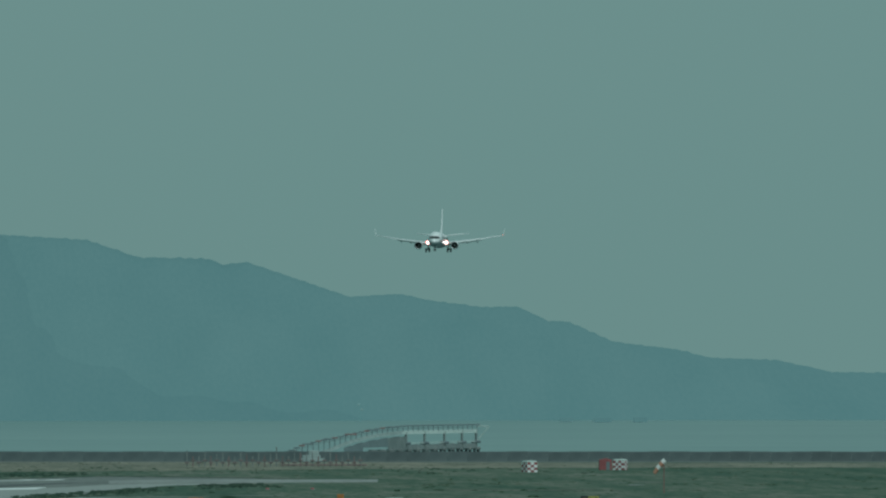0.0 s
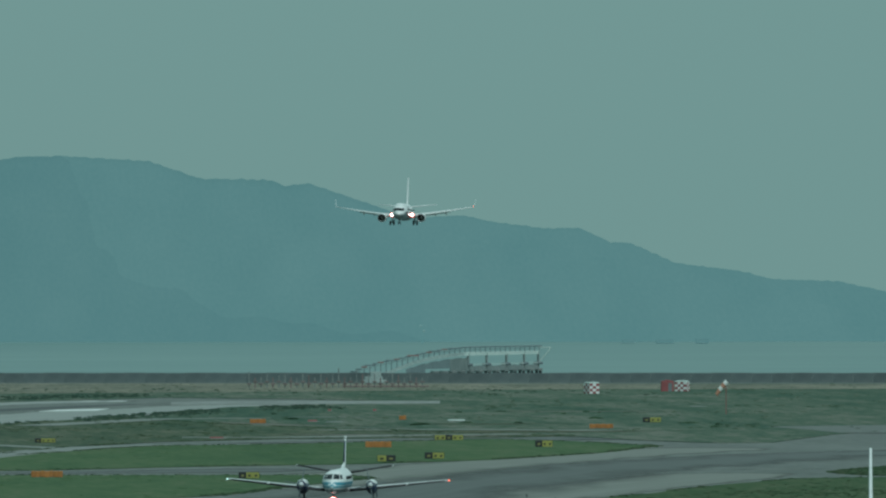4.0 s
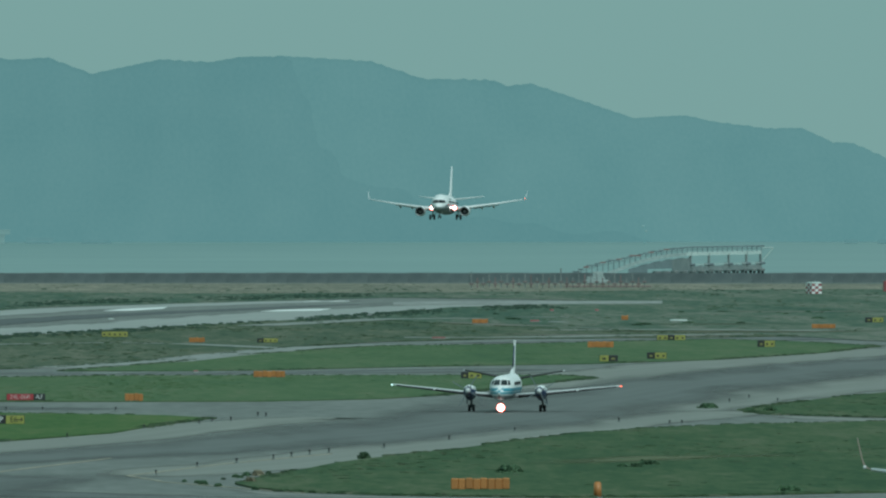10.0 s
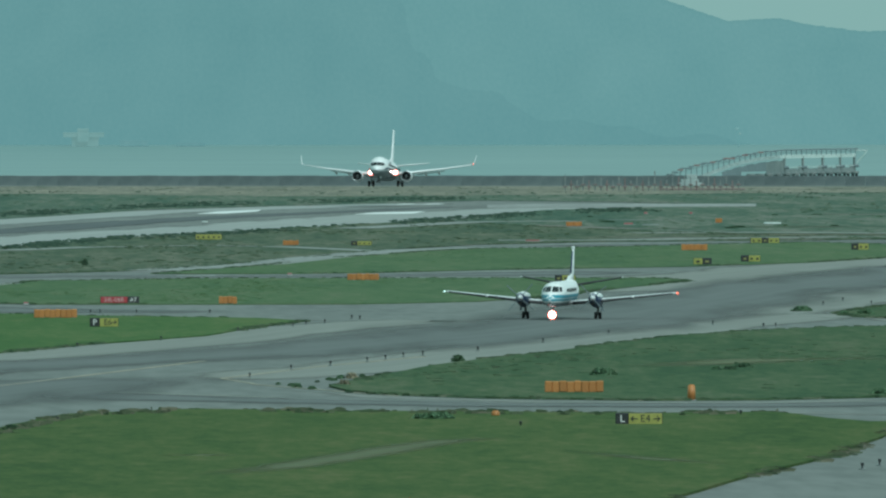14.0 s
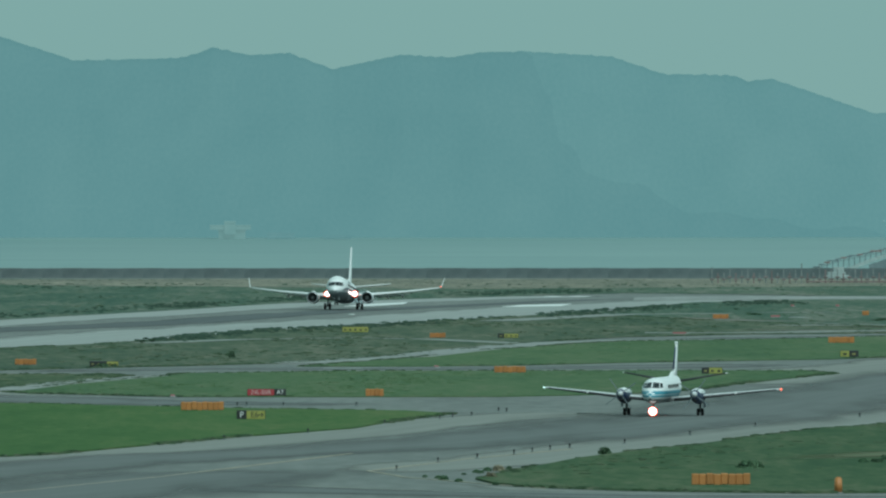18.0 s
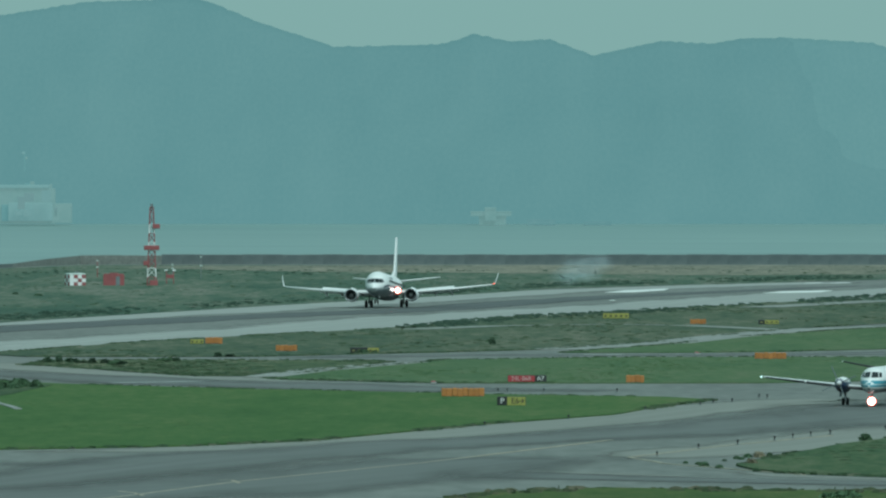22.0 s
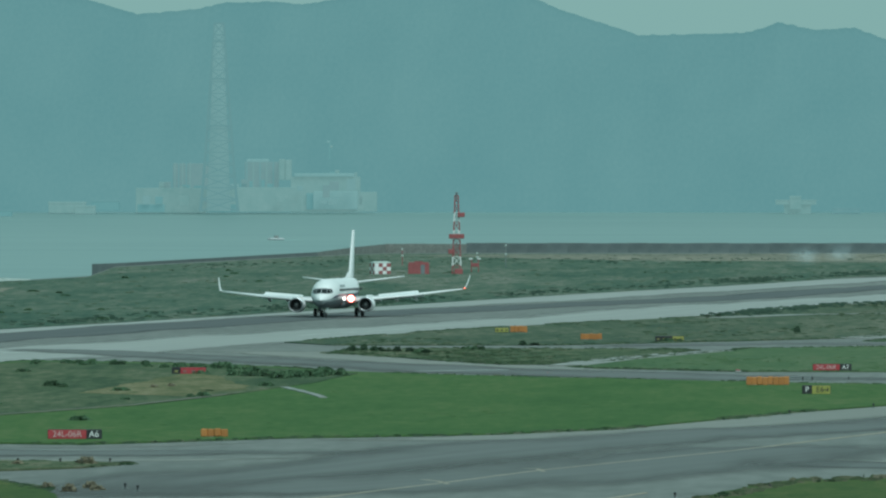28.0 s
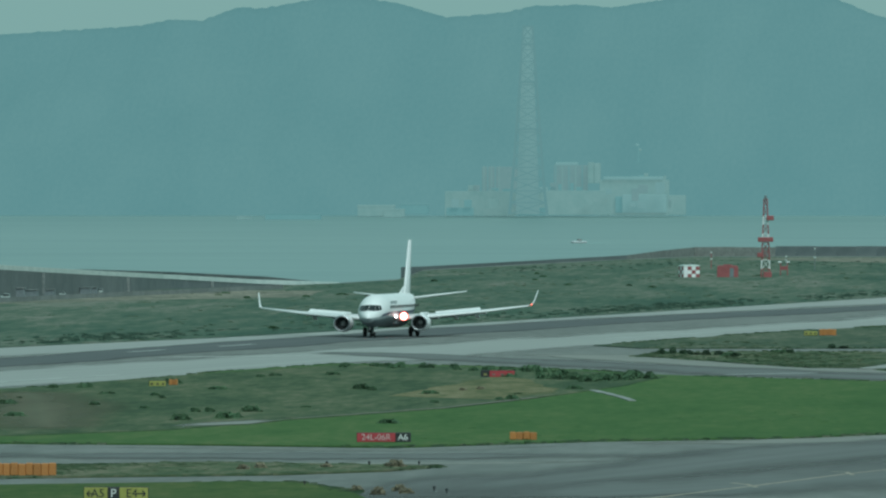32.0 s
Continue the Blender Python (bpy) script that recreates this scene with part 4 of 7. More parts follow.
def airliner(label, fin_top=11.9, tip_paint=None, tip_top=5.5, slats=True, tail_z=4.55):
    jet = thing("airliner", pose(0, 0, 0), label, "airliner")
    fus = [(-20.0, 0, 2.45, 0.1, 0.08), (-19.75, 0, 2.47, 0.4, 0.36), (-19.2, 0, 2.53, 0.78, 0.72), (-18.6, 0, 2.63, 1.05, 0.98), (-18.0, 0, 2.76, 1.27, 1.26), (-17.3, 0, 2.93, 1.48, 1.55), (-16.2, 0, 3.12, 1.7, 1.8), (-14.6, 0, 3.26, 1.85, 1.97),
           (-13, 0, 3.3, 1.88, 2.0), (4, 0, 3.3, 1.88, 2.0), (8, 0, 3.45, 1.75, 1.85), (11.5, 0, 3.8, 1.4, 1.5), (14.5, 0, 4.2, 0.95, 1.05), (17.5, 0, 4.6, 0.4, 0.5), (18.6, 0, 4.75, 0.12, 0.18)]
    body = part("fuselage", loft(fus, 32), WHITE, jet, "white fuselage", True)
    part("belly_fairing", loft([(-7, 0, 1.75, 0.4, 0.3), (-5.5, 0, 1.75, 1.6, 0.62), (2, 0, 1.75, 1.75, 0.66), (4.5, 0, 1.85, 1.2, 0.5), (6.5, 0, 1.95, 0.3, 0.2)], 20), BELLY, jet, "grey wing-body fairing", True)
    # the hull darkens in two steps towards the underside
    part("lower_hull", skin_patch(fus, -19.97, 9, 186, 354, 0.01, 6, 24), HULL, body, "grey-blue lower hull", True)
    part("underside", skin_patch(fus, -19.2, 8, 205, 335, 0.015, 6, 20), BELLY, body, "darker grey underside", True)
    window = mesh_of("cabin_window", boxes((0, 0, 0, 0.05, 0.28, 0.36), bevel=0.01), GLASS)
    for s in (-1, 1):
        for pane in (((0.025, 3.34), (0.78, 3.28), (0.66, 3.98), (0.025, 4.02)), ((0.81, 3.28), (1.2, 3.32), (1.02, 3.96), (0.69, 3.98)), ((1.23, 3.34), (1.42, 3.42), (1.24, 3.92), (1.06, 3.95))):
            part("cockpit_window", skin_pane(fus, s, pane), GLASS, body, "dark cockpit window", True)
        a = (-13, -4) if s > 0 else (184, 193)
        part("cheat_line", skin_patch(fus, -17.4, 12, a[0], a[1], 0.02, 8, 3), NAVY, body, "dark blue stripe", True)
        pieces("cabin_window", window, [(s * 1.868, -13 + k * 0.83, 3.55) for k in range(30)], body)
        # wing: inner part, outer part, blended winglet
        w = foil([(s * 1.4, -5.6, 3.0, 2.15, 0.9), (s * 5.6, -2.6, 3.1, 2.46, 0.58), (s * 11.5, 0.7, 4.2, 2.98, 0.34), (s * 16.7, 3.6, 5.3, 3.58, 0.19)])
        wing = part("wing", w, SKIN_GREY, jet, "light grey swept wing", True)
        wing["flex"] = s
        if slats:
            part("leading_edge", foil([(s * 1.9, -5.6, -5.2, 2.16, 0.4), (s * 5.6, -2.75, -2.3, 2.42, 0.32), (s * 11.5, 0.55, 0.9, 2.94, 0.23), (s * 16.7, 3.5, 3.75, 3.56, 0.15)]), WHITE, wing, "extended pale slats", True)
        part("winglet", foil([(3.58, 3.6, 5.3, s * 16.68, 0.19), (3.67, 3.8, 5.4, s * 16.95, 0.16), (3.88, 4.1, 5.6, s * 17.16, 0.13), (4.25, 4.6, 5.9, s * 17.3, 0.1), (tip_top, 6.1, 6.8, s * 17.6, 0.06)], upright=True), tip_paint or WHITE, wing, "white blended winglet", True)
        part("inboard_flap", foil([(s * 2.1, 2.6, 5.0, 1.85, 0.3), (s * 5.4, 2.9, 5.0, 2.15, 0.26)]), SKIN_GREY, wing, "lowered flap", True)
        part("outboard_flap", foil([(s * 5.9, 3.0, 4.7, 2.22, 0.24), (s * 11.3, 3.95, 5.3, 2.68, 0.18)]), SKIN_GREY, wing, "lowered flap", True)
        for k, x in enumerate((4.2, 7.6, 10.2)):
            part("flap_track_fairing", loft([(1.5 + 0.4 * k, s * x, 2.15 + x * 0.035, 0.05, 0.05), (2.6 + 0.4 * k, s * x, 2.05 + x * 0.035, 0.2, 0.26), (4.6 + 0.4 * k, s * x, 1.85 + x * 0.035, 0.16, 0.2), (5.6 + 0.4 * k, s * x, 1.75 + x * 0.035, 0.03, 0.03)], 8), SKIN_GREY, wing, "", True)
        sp = part("spoiler", boxes((0, 0.62, -0.03, 5.6, 1.25, 0.07), bevel=0.02), WHITE, jet, "white ground spoiler panel")
        sp["side"] = s
        # engine
        ex, ez = s * 4.83, 1.72
        nac = part("nacelle", loft([(-8.9, ex, ez, 0.84, 0.8), (-9.12, ex, ez, 0.93, 0.88), (-9.0, ex, ez, 1.05, 0.99), (-8.2, ex, ez, 1.13, 1.07), (-6.8, ex, ez, 1.12, 1.06), (-5.4, ex, ez, 0.95, 0.9), (-4.9, ex, ez, 0.85, 0.8)], 28, False), WHITE, jet, "white engine nacelle", True)
        part("intake_lip", loft([(-8.86, ex, ez, 0.82, 0.78), (-9.14, ex, ez, 0.91, 0.86), (-9.16, ex, ez, 0.98, 0.92), (-8.95, ex, ez, 1.07, 1.01)], 28, False), METAL, nac, "bare metal intake lip", True)
        part("intake_duct", loft([(-8.9, ex, ez, 0.82, 0.78), (-7.9, ex, ez, 0.78, 0.74), (-7.88, ex, ez, 0.3, 0.3), (-7.87, ex, ez, 0.02, 0.02)], 28, False), DARK, nac, "dark intake with fan")
        part("spinner", loft([(-8.35, ex, ez, 0.03, 0.03), (-8.1, ex, ez, 0.2, 0.2), (-7.9, ex, ez, 0.3, 0.3)], 14), SKIN_GREY, nac, "", True)
        bm = bmesh.new()
        for k in range(24):
            a = k * math.pi / 12
            box(bm, 0, 0, 0.3, 0.03, 0.05, 0.44)
            fresh = [v for v in bm.verts if not v.tag]
            bmesh.ops.transform(bm, matrix=Matrix.Translation((ex, -7.95, ez)) @ Matrix.Rotation(a, 4, "Y"), verts=fresh)
            for v in fresh:
                v.tag = True
        part("fan", bm, GREY, nac, "grey fan blades")
        part("core_exhaust", loft([(-5.6, ex, ez, 0.7, 0.66), (-4.4, ex, ez, 0.5, 0.48), (-3.9, ex, ez, 0.36, 0.34)], 20), METAL, nac, "bare metal exhaust", True)
        part("pylon", boxes((ex, -4.6, ez + 0.75, 0.35, 5.2, 0.5), bevel=0.08), WHITE, jet)
        # tail plane
        part("tailplane", foil([(s * 0.6, 11.8, 15.6, tail_z, 0.34), (s * 7.1, 16.0, 17.6, tail_z + 0.8 if slats else tail_z, 0.14)]), WHITE, jet, "white tailplane", True)
        # main gear
        gear = part("main_gear_leg", rod(rod(bmesh.new(), (s * 2.86, 0, 0.5), (s * 2.7, -0.1, 2.3), 0.14, 10), (s * 2.86, 0.1, 0.8), (s * 1.6, 0, 2.0), 0.08, 8), GREY, jet, "grey steel undercarriage leg")
        for o_ in (-0.43, 0.43):
            part("main_wheel", wheel(bmesh.new(), s * 2.86 + o_, 0, 0.57, 0.57, 0.4), TYRE, gear, "black tyre", True)
        # lights at the wing root and on the fuselage's side
        lz = 2.5
        # disc wider than the lamp itself, to take in its glare
        lamp = part("landing_light", disc(0, -0.06, 0, 0.4), LAMP, jet, "bright white landing light")
        lamp.location = (s * 2.45, -5.8, lz)
        lamp["lamp"] = s
        part("lamp_rim", disc(0, 0, 0, 0.54), GLARE_FRINGE, lamp, "red glare fringe of the landing light")
        bm = bmesh.new()
        bmesh.ops.create_icosphere(bm, subdivisions=2, radius=0.11, matrix=Matrix.Translation((s * 17.1, 3.75, 3.74)))
        part("navigation_light", bm, NAV_RED if s > 0 else SKIN_GREY, wing, "red wingtip light" if s > 0 else "clear wingtip light")
    part("fin", foil([(4.6, 9.6, 16.6, 0, 0.34), (5.6, 11.2, 16.8, 0, 0.3), (fin_top, 15.6, 18.3, 0, 0.16)], upright=True), WHITE, jet, "white fin and rudder", True)
    part("dorsal_fillet", foil([(5.0, 5.5, 12.5, 0, 0.1), (6.1, 10.6, 12.7, 0, 0.12)], upright=True), WHITE, jet, "", True)
    part("turnoff_light", disc(1.93, -9.0, 2.5, 0.17), LAMP, jet, "small white turnoff light")
    ng = part("nose_gear_leg", rod(rod(bmesh.new(), (0, -15.6, 0.4), (0, -15.4, 1.9), 0.1, 10), (0, -15.5, 0.9), (0, -14.4, 1.8), 0.06, 8), GREY, jet, "grey nose gear leg")
    for o_ in (-0.22, 0.22):
        part("nose_wheel", wheel(bmesh.new(), o_, -15.6, 0.35, 0.35, 0.2), TYRE, ng, "black tyre", True)
    for s in (-1, 1):
        part("nose_gear_door", boxes((s * 0.42, -15.2, 0.95, 0.04, 1.6, 0.55), bevel=0.01), WHITE, ng, "open white gear door")
    bar = mesh_of("marking_bar", boxes((0, 0, 0, 0.04, 0.36, 0.36)), HULL)
    pieces("marking_bar", bar, [(1.73, -11.8 + k * 0.62, 4.1) for k in range(9)], body)
    return jet


# ---- the taxiing turboprop ----
def turboprop():
    pl = thing("turboprop", pose(0, 0, 0), "white and sea-blue twin turboprop aeroplane taxiing with its nose light on", "aeroplane")
    fus = [(-9.3, 0, 1.8, 0.05, 0.05), (-9.15, 0, 1.82, 0.26, 0.24), (-8.7, 0, 1.86, 0.52, 0.48), (-8.1, 0, 1.94, 0.74, 0.7), (-7.6, 0, 2.04, 0.88, 0.86), (-7.0, 0, 2.18, 1.02, 1.05), (-6.3, 0, 2.3, 1.12, 1.15), (-5.6, 0, 2.32, 1.15, 1.15), (3, 0, 2.32, 1.15, 1.15), (5.5, 0, 2.55, 0.95, 0.95), (8, 0, 2.95, 0.5, 0.55), (9.6, 0, 3.2, 0.1, 0.16)]
    body = part("fuselage", loft(fus, 28), WHITE, pl, "white fuselage", True)
    for name, z1, z0, mat, label in (("blue_band", 2.3, 2.0, BLUE, "sea-blue band"), ("blue_stripe", 1.93, 1.76, BLUE, "thin sea-blue stripe"), ("belly", 1.6, 1.0, BELLY, "grey belly")):
        part(name, skin_band(fus, -9.28, 5, z1, z0, 0.014), mat, body, label, True)
    window = mesh_of("cabin_window", boxes((0, 0, 0, 0.05, 0.26, 0.36), bevel=0.01), GLASS)
    for s in (-1, 1):
        for pane in (((0.06, 2.58), (0.64, 2.56), (0.56, 3.02), (0.06, 3.05)), ((0.7, 2.56), (0.9, 2.58), (0.8, 2.96), (0.62, 3.01))):
            part("cockpit_window", skin_pane(fus, s, pane), GLASS, body, "dark cockpit window", True)
        pieces("cabin_window", window, [(s * 1.135, -5.2 + k * 0.85, 2.5) for k in range(9)], body)
        wing = part("wing", foil([(s * 0.7, -1.7, 0.9, 1.44, 0.4), (s * 3.4, -1.6, 0.9, 1.68, 0.36), (s * 10.4, -0.8, 0.5, 2.43, 0.15), (s * 10.72, -0.5, 0.4, 2.46, 0.06)]), SKIN_GREY, pl, "grey-white wing", True)
        part("deicing_boot", foil([(s * 1.2, -1.78, -1.3, 1.42, 0.3), (s * 3.4, -1.68, -1.2, 1.62, 0.27), (s * 10.3, -0.9, -0.6, 2.38, 0.13)]), BOOT, wing, "black de-icing boot", True)
        part("stall_fence", boxes((s * 6.7, -0.75, 1.98, 0.22, 1.2, 0.22), bevel=0.05), WHITE, wing, "pale fairing")
        tip = bmesh.new()
        bmesh.ops.create_icosphere(tip, subdivisions=2, radius=0.09, matrix=Matrix.Translation((s * 10.72, -0.7, 2.44)))
        part("navigation_light", tip, NAV_RED if s > 0 else NAV_GREEN, wing, "red wingtip light" if s > 0 else "green wingtip light")
        ex = s * 3.33
        nac = part("nacelle", loft([(-4.1, ex, 1.95, 0.3, 0.3), (-3.9, ex, 1.92, 0.42, 0.48), (-3.0, ex, 1.82, 0.5, 0.62), (-1.5, ex, 1.75, 0.52, 0.7), (0.6, ex, 1.72, 0.46, 0.62), (2.4, ex, 1.8, 0.15, 0.2)], 20), NAVY, pl, "dark blue engine nacelle", True)
        part("nacelle_top", loft([(-4.02, ex, 2.12, 0.28, 0.2), (-3.4, ex, 2.15, 0.44, 0.32), (-1.6, ex, 2.1, 0.48, 0.42), (0.6, ex, 2.05, 0.4, 0.34)], 18), WHITE, nac, "white upper cowling", True)
        part("air_scoop", loft([(-4.05, ex, 1.52, 0.2, 0.1), (-3.6, ex, 1.48, 0.26, 0.16), (-2.4, ex, 1.5, 0.22, 0.14)], 12), DARK, nac, "dark air scoop")
        hub = part("propeller", loft([(-0.42, 0, 0, 0.03, 0.03), (-0.2, 0, 0, 0.2, 0.2), (0.02, 0, 0, 0.27, 0.27)], 14), SKIN_GREY, pl, "turning four-bladed propeller", True)
        hub.location = (ex, -4.15, 1.98)
        hub["spin"] = s
        for k in range(4):
            bm = bmesh.new()
            box(bm, 0, 0, 0.2, 0.09, 0.03, 1.45, 0.01)
            bmesh.ops.transform(bm, matrix=Matrix.Rotation(k * math.pi / 2, 4, "Y"), verts=bm.verts[:])
            part("blade", bm, BELLY, hub)
        part("tailplane", foil([(s * 0.3, 7.1, 9.0, 2.95, 0.24), (s * 4.6, 7.85, 8.9, 3.72, 0.13)]), BOOT, pl, "dark-edged tailplane", True)
        tp = part("tailplane_tip", foil([(s * 4.4, 7.82, 8.92, 3.68, 0.09), (s * 4.75, 7.95, 8.9, 3.75, 0.06)]), WHITE, pl, "white tailplane tip", True)
        leg = part("main_gear_leg", rod(bmesh.new(), (ex, 0.15, 0.35), (ex, 0, 1.5), 0.11, 10), GREY, pl, "dark undercarriage leg")
        for o_ in (-0.19, 0.19):
            part("main_wheel", wheel(bmesh.new(), ex + o_, 0.15, 0.33, 0.33, 0.24), TYRE, leg, "black tyre", True)
        part("gear_door", boxes((ex + s * 0.4, 0, 0.75, 0.04, 1.3, 0.5), bevel=0.01), NAVY, leg)
    part("fin", foil([(3.0, 5.2, 9.3, 0, 0.28), (4.0, 6.9, 9.5, 0, 0.22), (6.42, 8.4, 9.9, 0, 0.13)], upright=True), WHITE, pl, "white fin", True)
    part("dorsal_fillet", foil([(2.9, 2.4, 8.6, 0, 0.62), (3.35, 3.6, 8.4, 0, 0.34), (3.9, 5.4, 8.2, 0, 0.16)], upright=True), WHITE, pl, "", True)
    part("fin_stripe", foil([(4.1, 6.7, 7.5, 0, 0.17), (6.1, 8.0, 8.6, 0, 0.12)], upright=True), NAVY, pl, "dark blue fin leading edge", True)
    part("fin_cap", boxes((0, 8.9, 6.3, 0.2, 1.2, 0.26), bevel=0.07), WHITE, pl, "white fin cap")
    ng = part("nose_gear_leg", rod(bmesh.new(), (0, -7.0, 0.3), (0, -6.9, 1.3), 0.08, 8), GREY, pl, "dark nose gear leg")
    for o_ in (-0.14, 0.14):
        part("nose_wheel", wheel(bmesh.new(), o_, -7.0, 0.25, 0.25, 0.15), TYRE, ng, "black tyre", True)
    # the taxi light's red glare is a glowing disc behind it
    part("lamp_rim", disc(0, -7.3, 0.48, 0.4), GLARE_FRINGE, pl, "red glare fringe of the taxi light")
    part("taxi_light", disc(0, -7.36, 0.48, 0.33), LAMP, pl, "bright white taxi light")
    return pl


jet = airliner("white twin-engined jet airliner landing with gear and flaps down")
WINGLET = surface("faded_orange_paint", (0.2, 0.15, 0.115), (0.26, 0.19, 0.15), 2, 0.45, 0.3)
third = airliner("white jet airliner with orange winglets taxiing on the apron", 10.9, WINGLET, 5.5, False, 4.05)
prop = turboprop()
prop.scale = (1.02, 1.02, 1.02)

# ---- tyre smoke left over the runway ----
smoke = thing("smoke", pose(0, 0, -30), "thin white tyre smoke drifting over the runway", "smoke")
for i, seat in enumerate(((-0.9, 0.2, -0.3), (-0.3, -0.8, 0.5), (0.25, 0.9, -0.1), (0.8, -0.3, 0.8))):
    bm = bmesh.new()
    bmesh.ops.create_icosphere(bm, subdivisions=4, radius=(2.4, 2.9, 3.1, 2.5)[i])
    for v in bm.verts:
        v.co *= 1 + 0.5 * noise.noise(v.co * 0.45 + Vector(seat) * 9) + 0.22 * noise.noise(v.co * 1.4 + Vector(seat) * 5)
        v.co = Vector((v.co.x * 1.5, v.co.y * 2.2, v.co.z * 0.85))
    puff = part("puff", bm, SMOKE, smoke, "", True)
    puff["seat"] = seat


# ---- seawall and ramp ----
wall = thing("seawall", pose(0, 0, 0), "long grey concrete seawall in panels", "seawall", kind="structure")
old_panel = mesh_of("panel", boxes((0, 0, -2, 5.0, 0.8, 4.25)), OLD_WALL)
panel = mesh_of("panel", boxes((0, 0, -2, 5.0, 0.8, 4.45)), WALL)
for i in range(96):
    x = -108 + i * 5
    ob = new("panel", panel if i > 3 else old_panel)
    ob.parent = wall
    ob.matrix_basis = pose(x, math.sqrt(3490 ** 2 - x ** 2), 0.05 * math.sin(i * 1.7), 0, 0, -math.degrees(x / 3490))

side = thing("low_seawall", pose(0, 0, 0), "low weathered seawall running along the shore", "seawall", kind="structure")
def sloped(a, c, z0, z1, t0, t1, deep):
    """A wall from a to c; its foot and its top run from z0, t0 to z1, t1."""
    bm = bmesh.new()
    a, c = Vector((*a, 0)), Vector((*c, 0))
    n_ = Vector((0, deep / 2, 0))
    vs = [bm.verts.new(p + Vector((0, 0, z))) for p, lo, hi in ((a, z0, t0), (c, z1, t1)) for z in (lo, hi) for p in (p - n_, p + n_)]
    for f in ((0, 1, 3, 2), (4, 6, 7, 5), (0, 4, 5, 1), (2, 3, 7, 6), (0, 2, 6, 4), (1, 5, 7, 3)):
        bm.faces.new([vs[k] for k in f])
    return bm


SHORE = [(-110.5, 3487.4, 2.2), (-117.2, 3439.0, 1.6), (-122.9, 3369.0, 0.9), (-143.7, 3115.1, 0.65), (-151.9, 2983.8, 0.7), (-154.0, 2930.9, 0.9)]
for (x0, y0, h0), (x1, y1, h1) in zip(SHORE, SHORE[1:]):
    part("panel", sloped((x0, y0), (x1, y1), -1.5, -1.5, h0, h1, 0.9), OLD_WALL if x0 > -120 else WALL, side)

ramp = thing("ramp", pose(0, 0, 0), "long concrete ramp with pale parapet rising beside the shore", "ramp", kind="structure")
RAMP = [(*(-147.7, 2594.5), 0.3), (*(-160.1, 2540.6), 1.2), (*(-170.1, 2464.2), 2.6), (*(-176.2, 2346.9), 4.2), (*(-180.9, 2230.1), 5.8), (*(-192.7, 2179.9), 7.0), (*(-209.1, 2122.0), 7.6)]
for (x0, y0, h0), (x1, y1, h1) in zip(RAMP, RAMP[1:]):
    for i in range(4):
        p0, p1 = Vector((x0, y0, h0)).lerp(Vector((x1, y1, h1)), i / 4), Vector((x0, y0, h0)).lerp(Vector((x1, y1, h1)), (i + 1) / 4)
        part("retaining_wall", sloped(p0[:2], p1[:2], -0.2, -0.2, p0.z - 0.7, p1.z - 0.7, 1.0), WALL, ramp)
        part("parapet", sloped(p0[:2], p1[:2], p0.z - 0.75, p1.z - 0.75, p0.z, p1.z, 1.5), PALE, ramp, "pale concrete parapet")
        if i == 2 and h0 > 1:
            part("post", boxes((p0.x, p0.y - 0.9, 0, 0.7, 0.5, p0.z - 0.8), bevel=0.04), GREY, ramp, "dark pilaster")

def van(m):
    v = thing("van", m, "small white van parked below the ramp", "van", "parked vans")
    part("body", boxes((0, 0, 0.35, 2.4, 1.6, 0.9), (0.3, 0, 1.2, 1.6, 1.5, 0.5), bevel=0.2), PIER_PALE, v, "white body")
    part("windscreen", boxes((-0.52, 0, 1.25, 0.08, 1.3, 0.38), bevel=0.02), GLASS, v, "dark windscreen")
    part("side_window", boxes((0.3, -0.77, 1.28, 1.2, 0.05, 0.32), bevel=0.01), GLASS, v, "dark side window")
    for x in (-0.8, 0.8):
        for y in (-0.72, 0.72):
            part("wheel", loft([(y - 0.1, x, 0.32, 0.32, 0.32), (y + 0.1, x, 0.32, 0.32, 0.32)], 12), TYRE, v, "black tyre")
    return v

van0 = van(pose(-179.9, 2228.0, 0.0) @ Matrix.Diagonal((0.68, 0.8, 0.74, 1)))
for p in ((-178.5, 2268.0), (-176.8, 2306.0), (-175.1, 2366.0)):
    copy_thing(van0, pose(*p, 0, 0, 0, 8) @ Matrix.Diagonal((0.68, 0.8, 0.74, 1)))
def shed(m):
    v = thing("shed", m, "dark low shed below the ramp", "shed", "sheds by the ramp")
    part("shell", boxes((0, 0, 0, 2.2, 2.0, 1.5), bevel=0.05), BELLY, v, "dark walls")
    part("roof", boxes((0, 0, 1.5, 2.4, 2.3, 0.15), bevel=0.03), GREY, v, "grey flat roof")
    return v
shed0 = shed(pose(-178.6, 2264.5, 0))
for p, k in (((-180.0, 2252.0), 1.25), ((-177.7, 2290.0), 0.9), ((-175.5, 2340.0), 0.85), ((-175.3, 2352.0), 0.8)):
    copy_thing(shed0, pose(*p, 0) @ Matrix.Diagonal((k, 1, k, 1)))
fence = thing("low_barrier", pose(0, 0, 0), "low grey concrete barrier along the road below the ramp", "barrier", kind="structure")
LOW = [(-184.0, 2150.0), (-178.4, 2200.0), (-171.8, 2265.0), (-164.9, 2330.0), (-157.0, 2400.0), (-150.5, 2470.0)]
for (x0, y0), (x1, y1) in zip(LOW, LOW[1:]):
    for k in range(6):
        p, q = Vector((x0, y0)).lerp(Vector((x1, y1)), k / 6), Vector((x0, y0)).lerp(Vector((x1, y1)), (k + 1) / 6 - 0.004)
        part("segment", sloped(p, q, -0.1, -0.1, 0.85, 0.85, 0.5), OLD_BARRIER, fence)

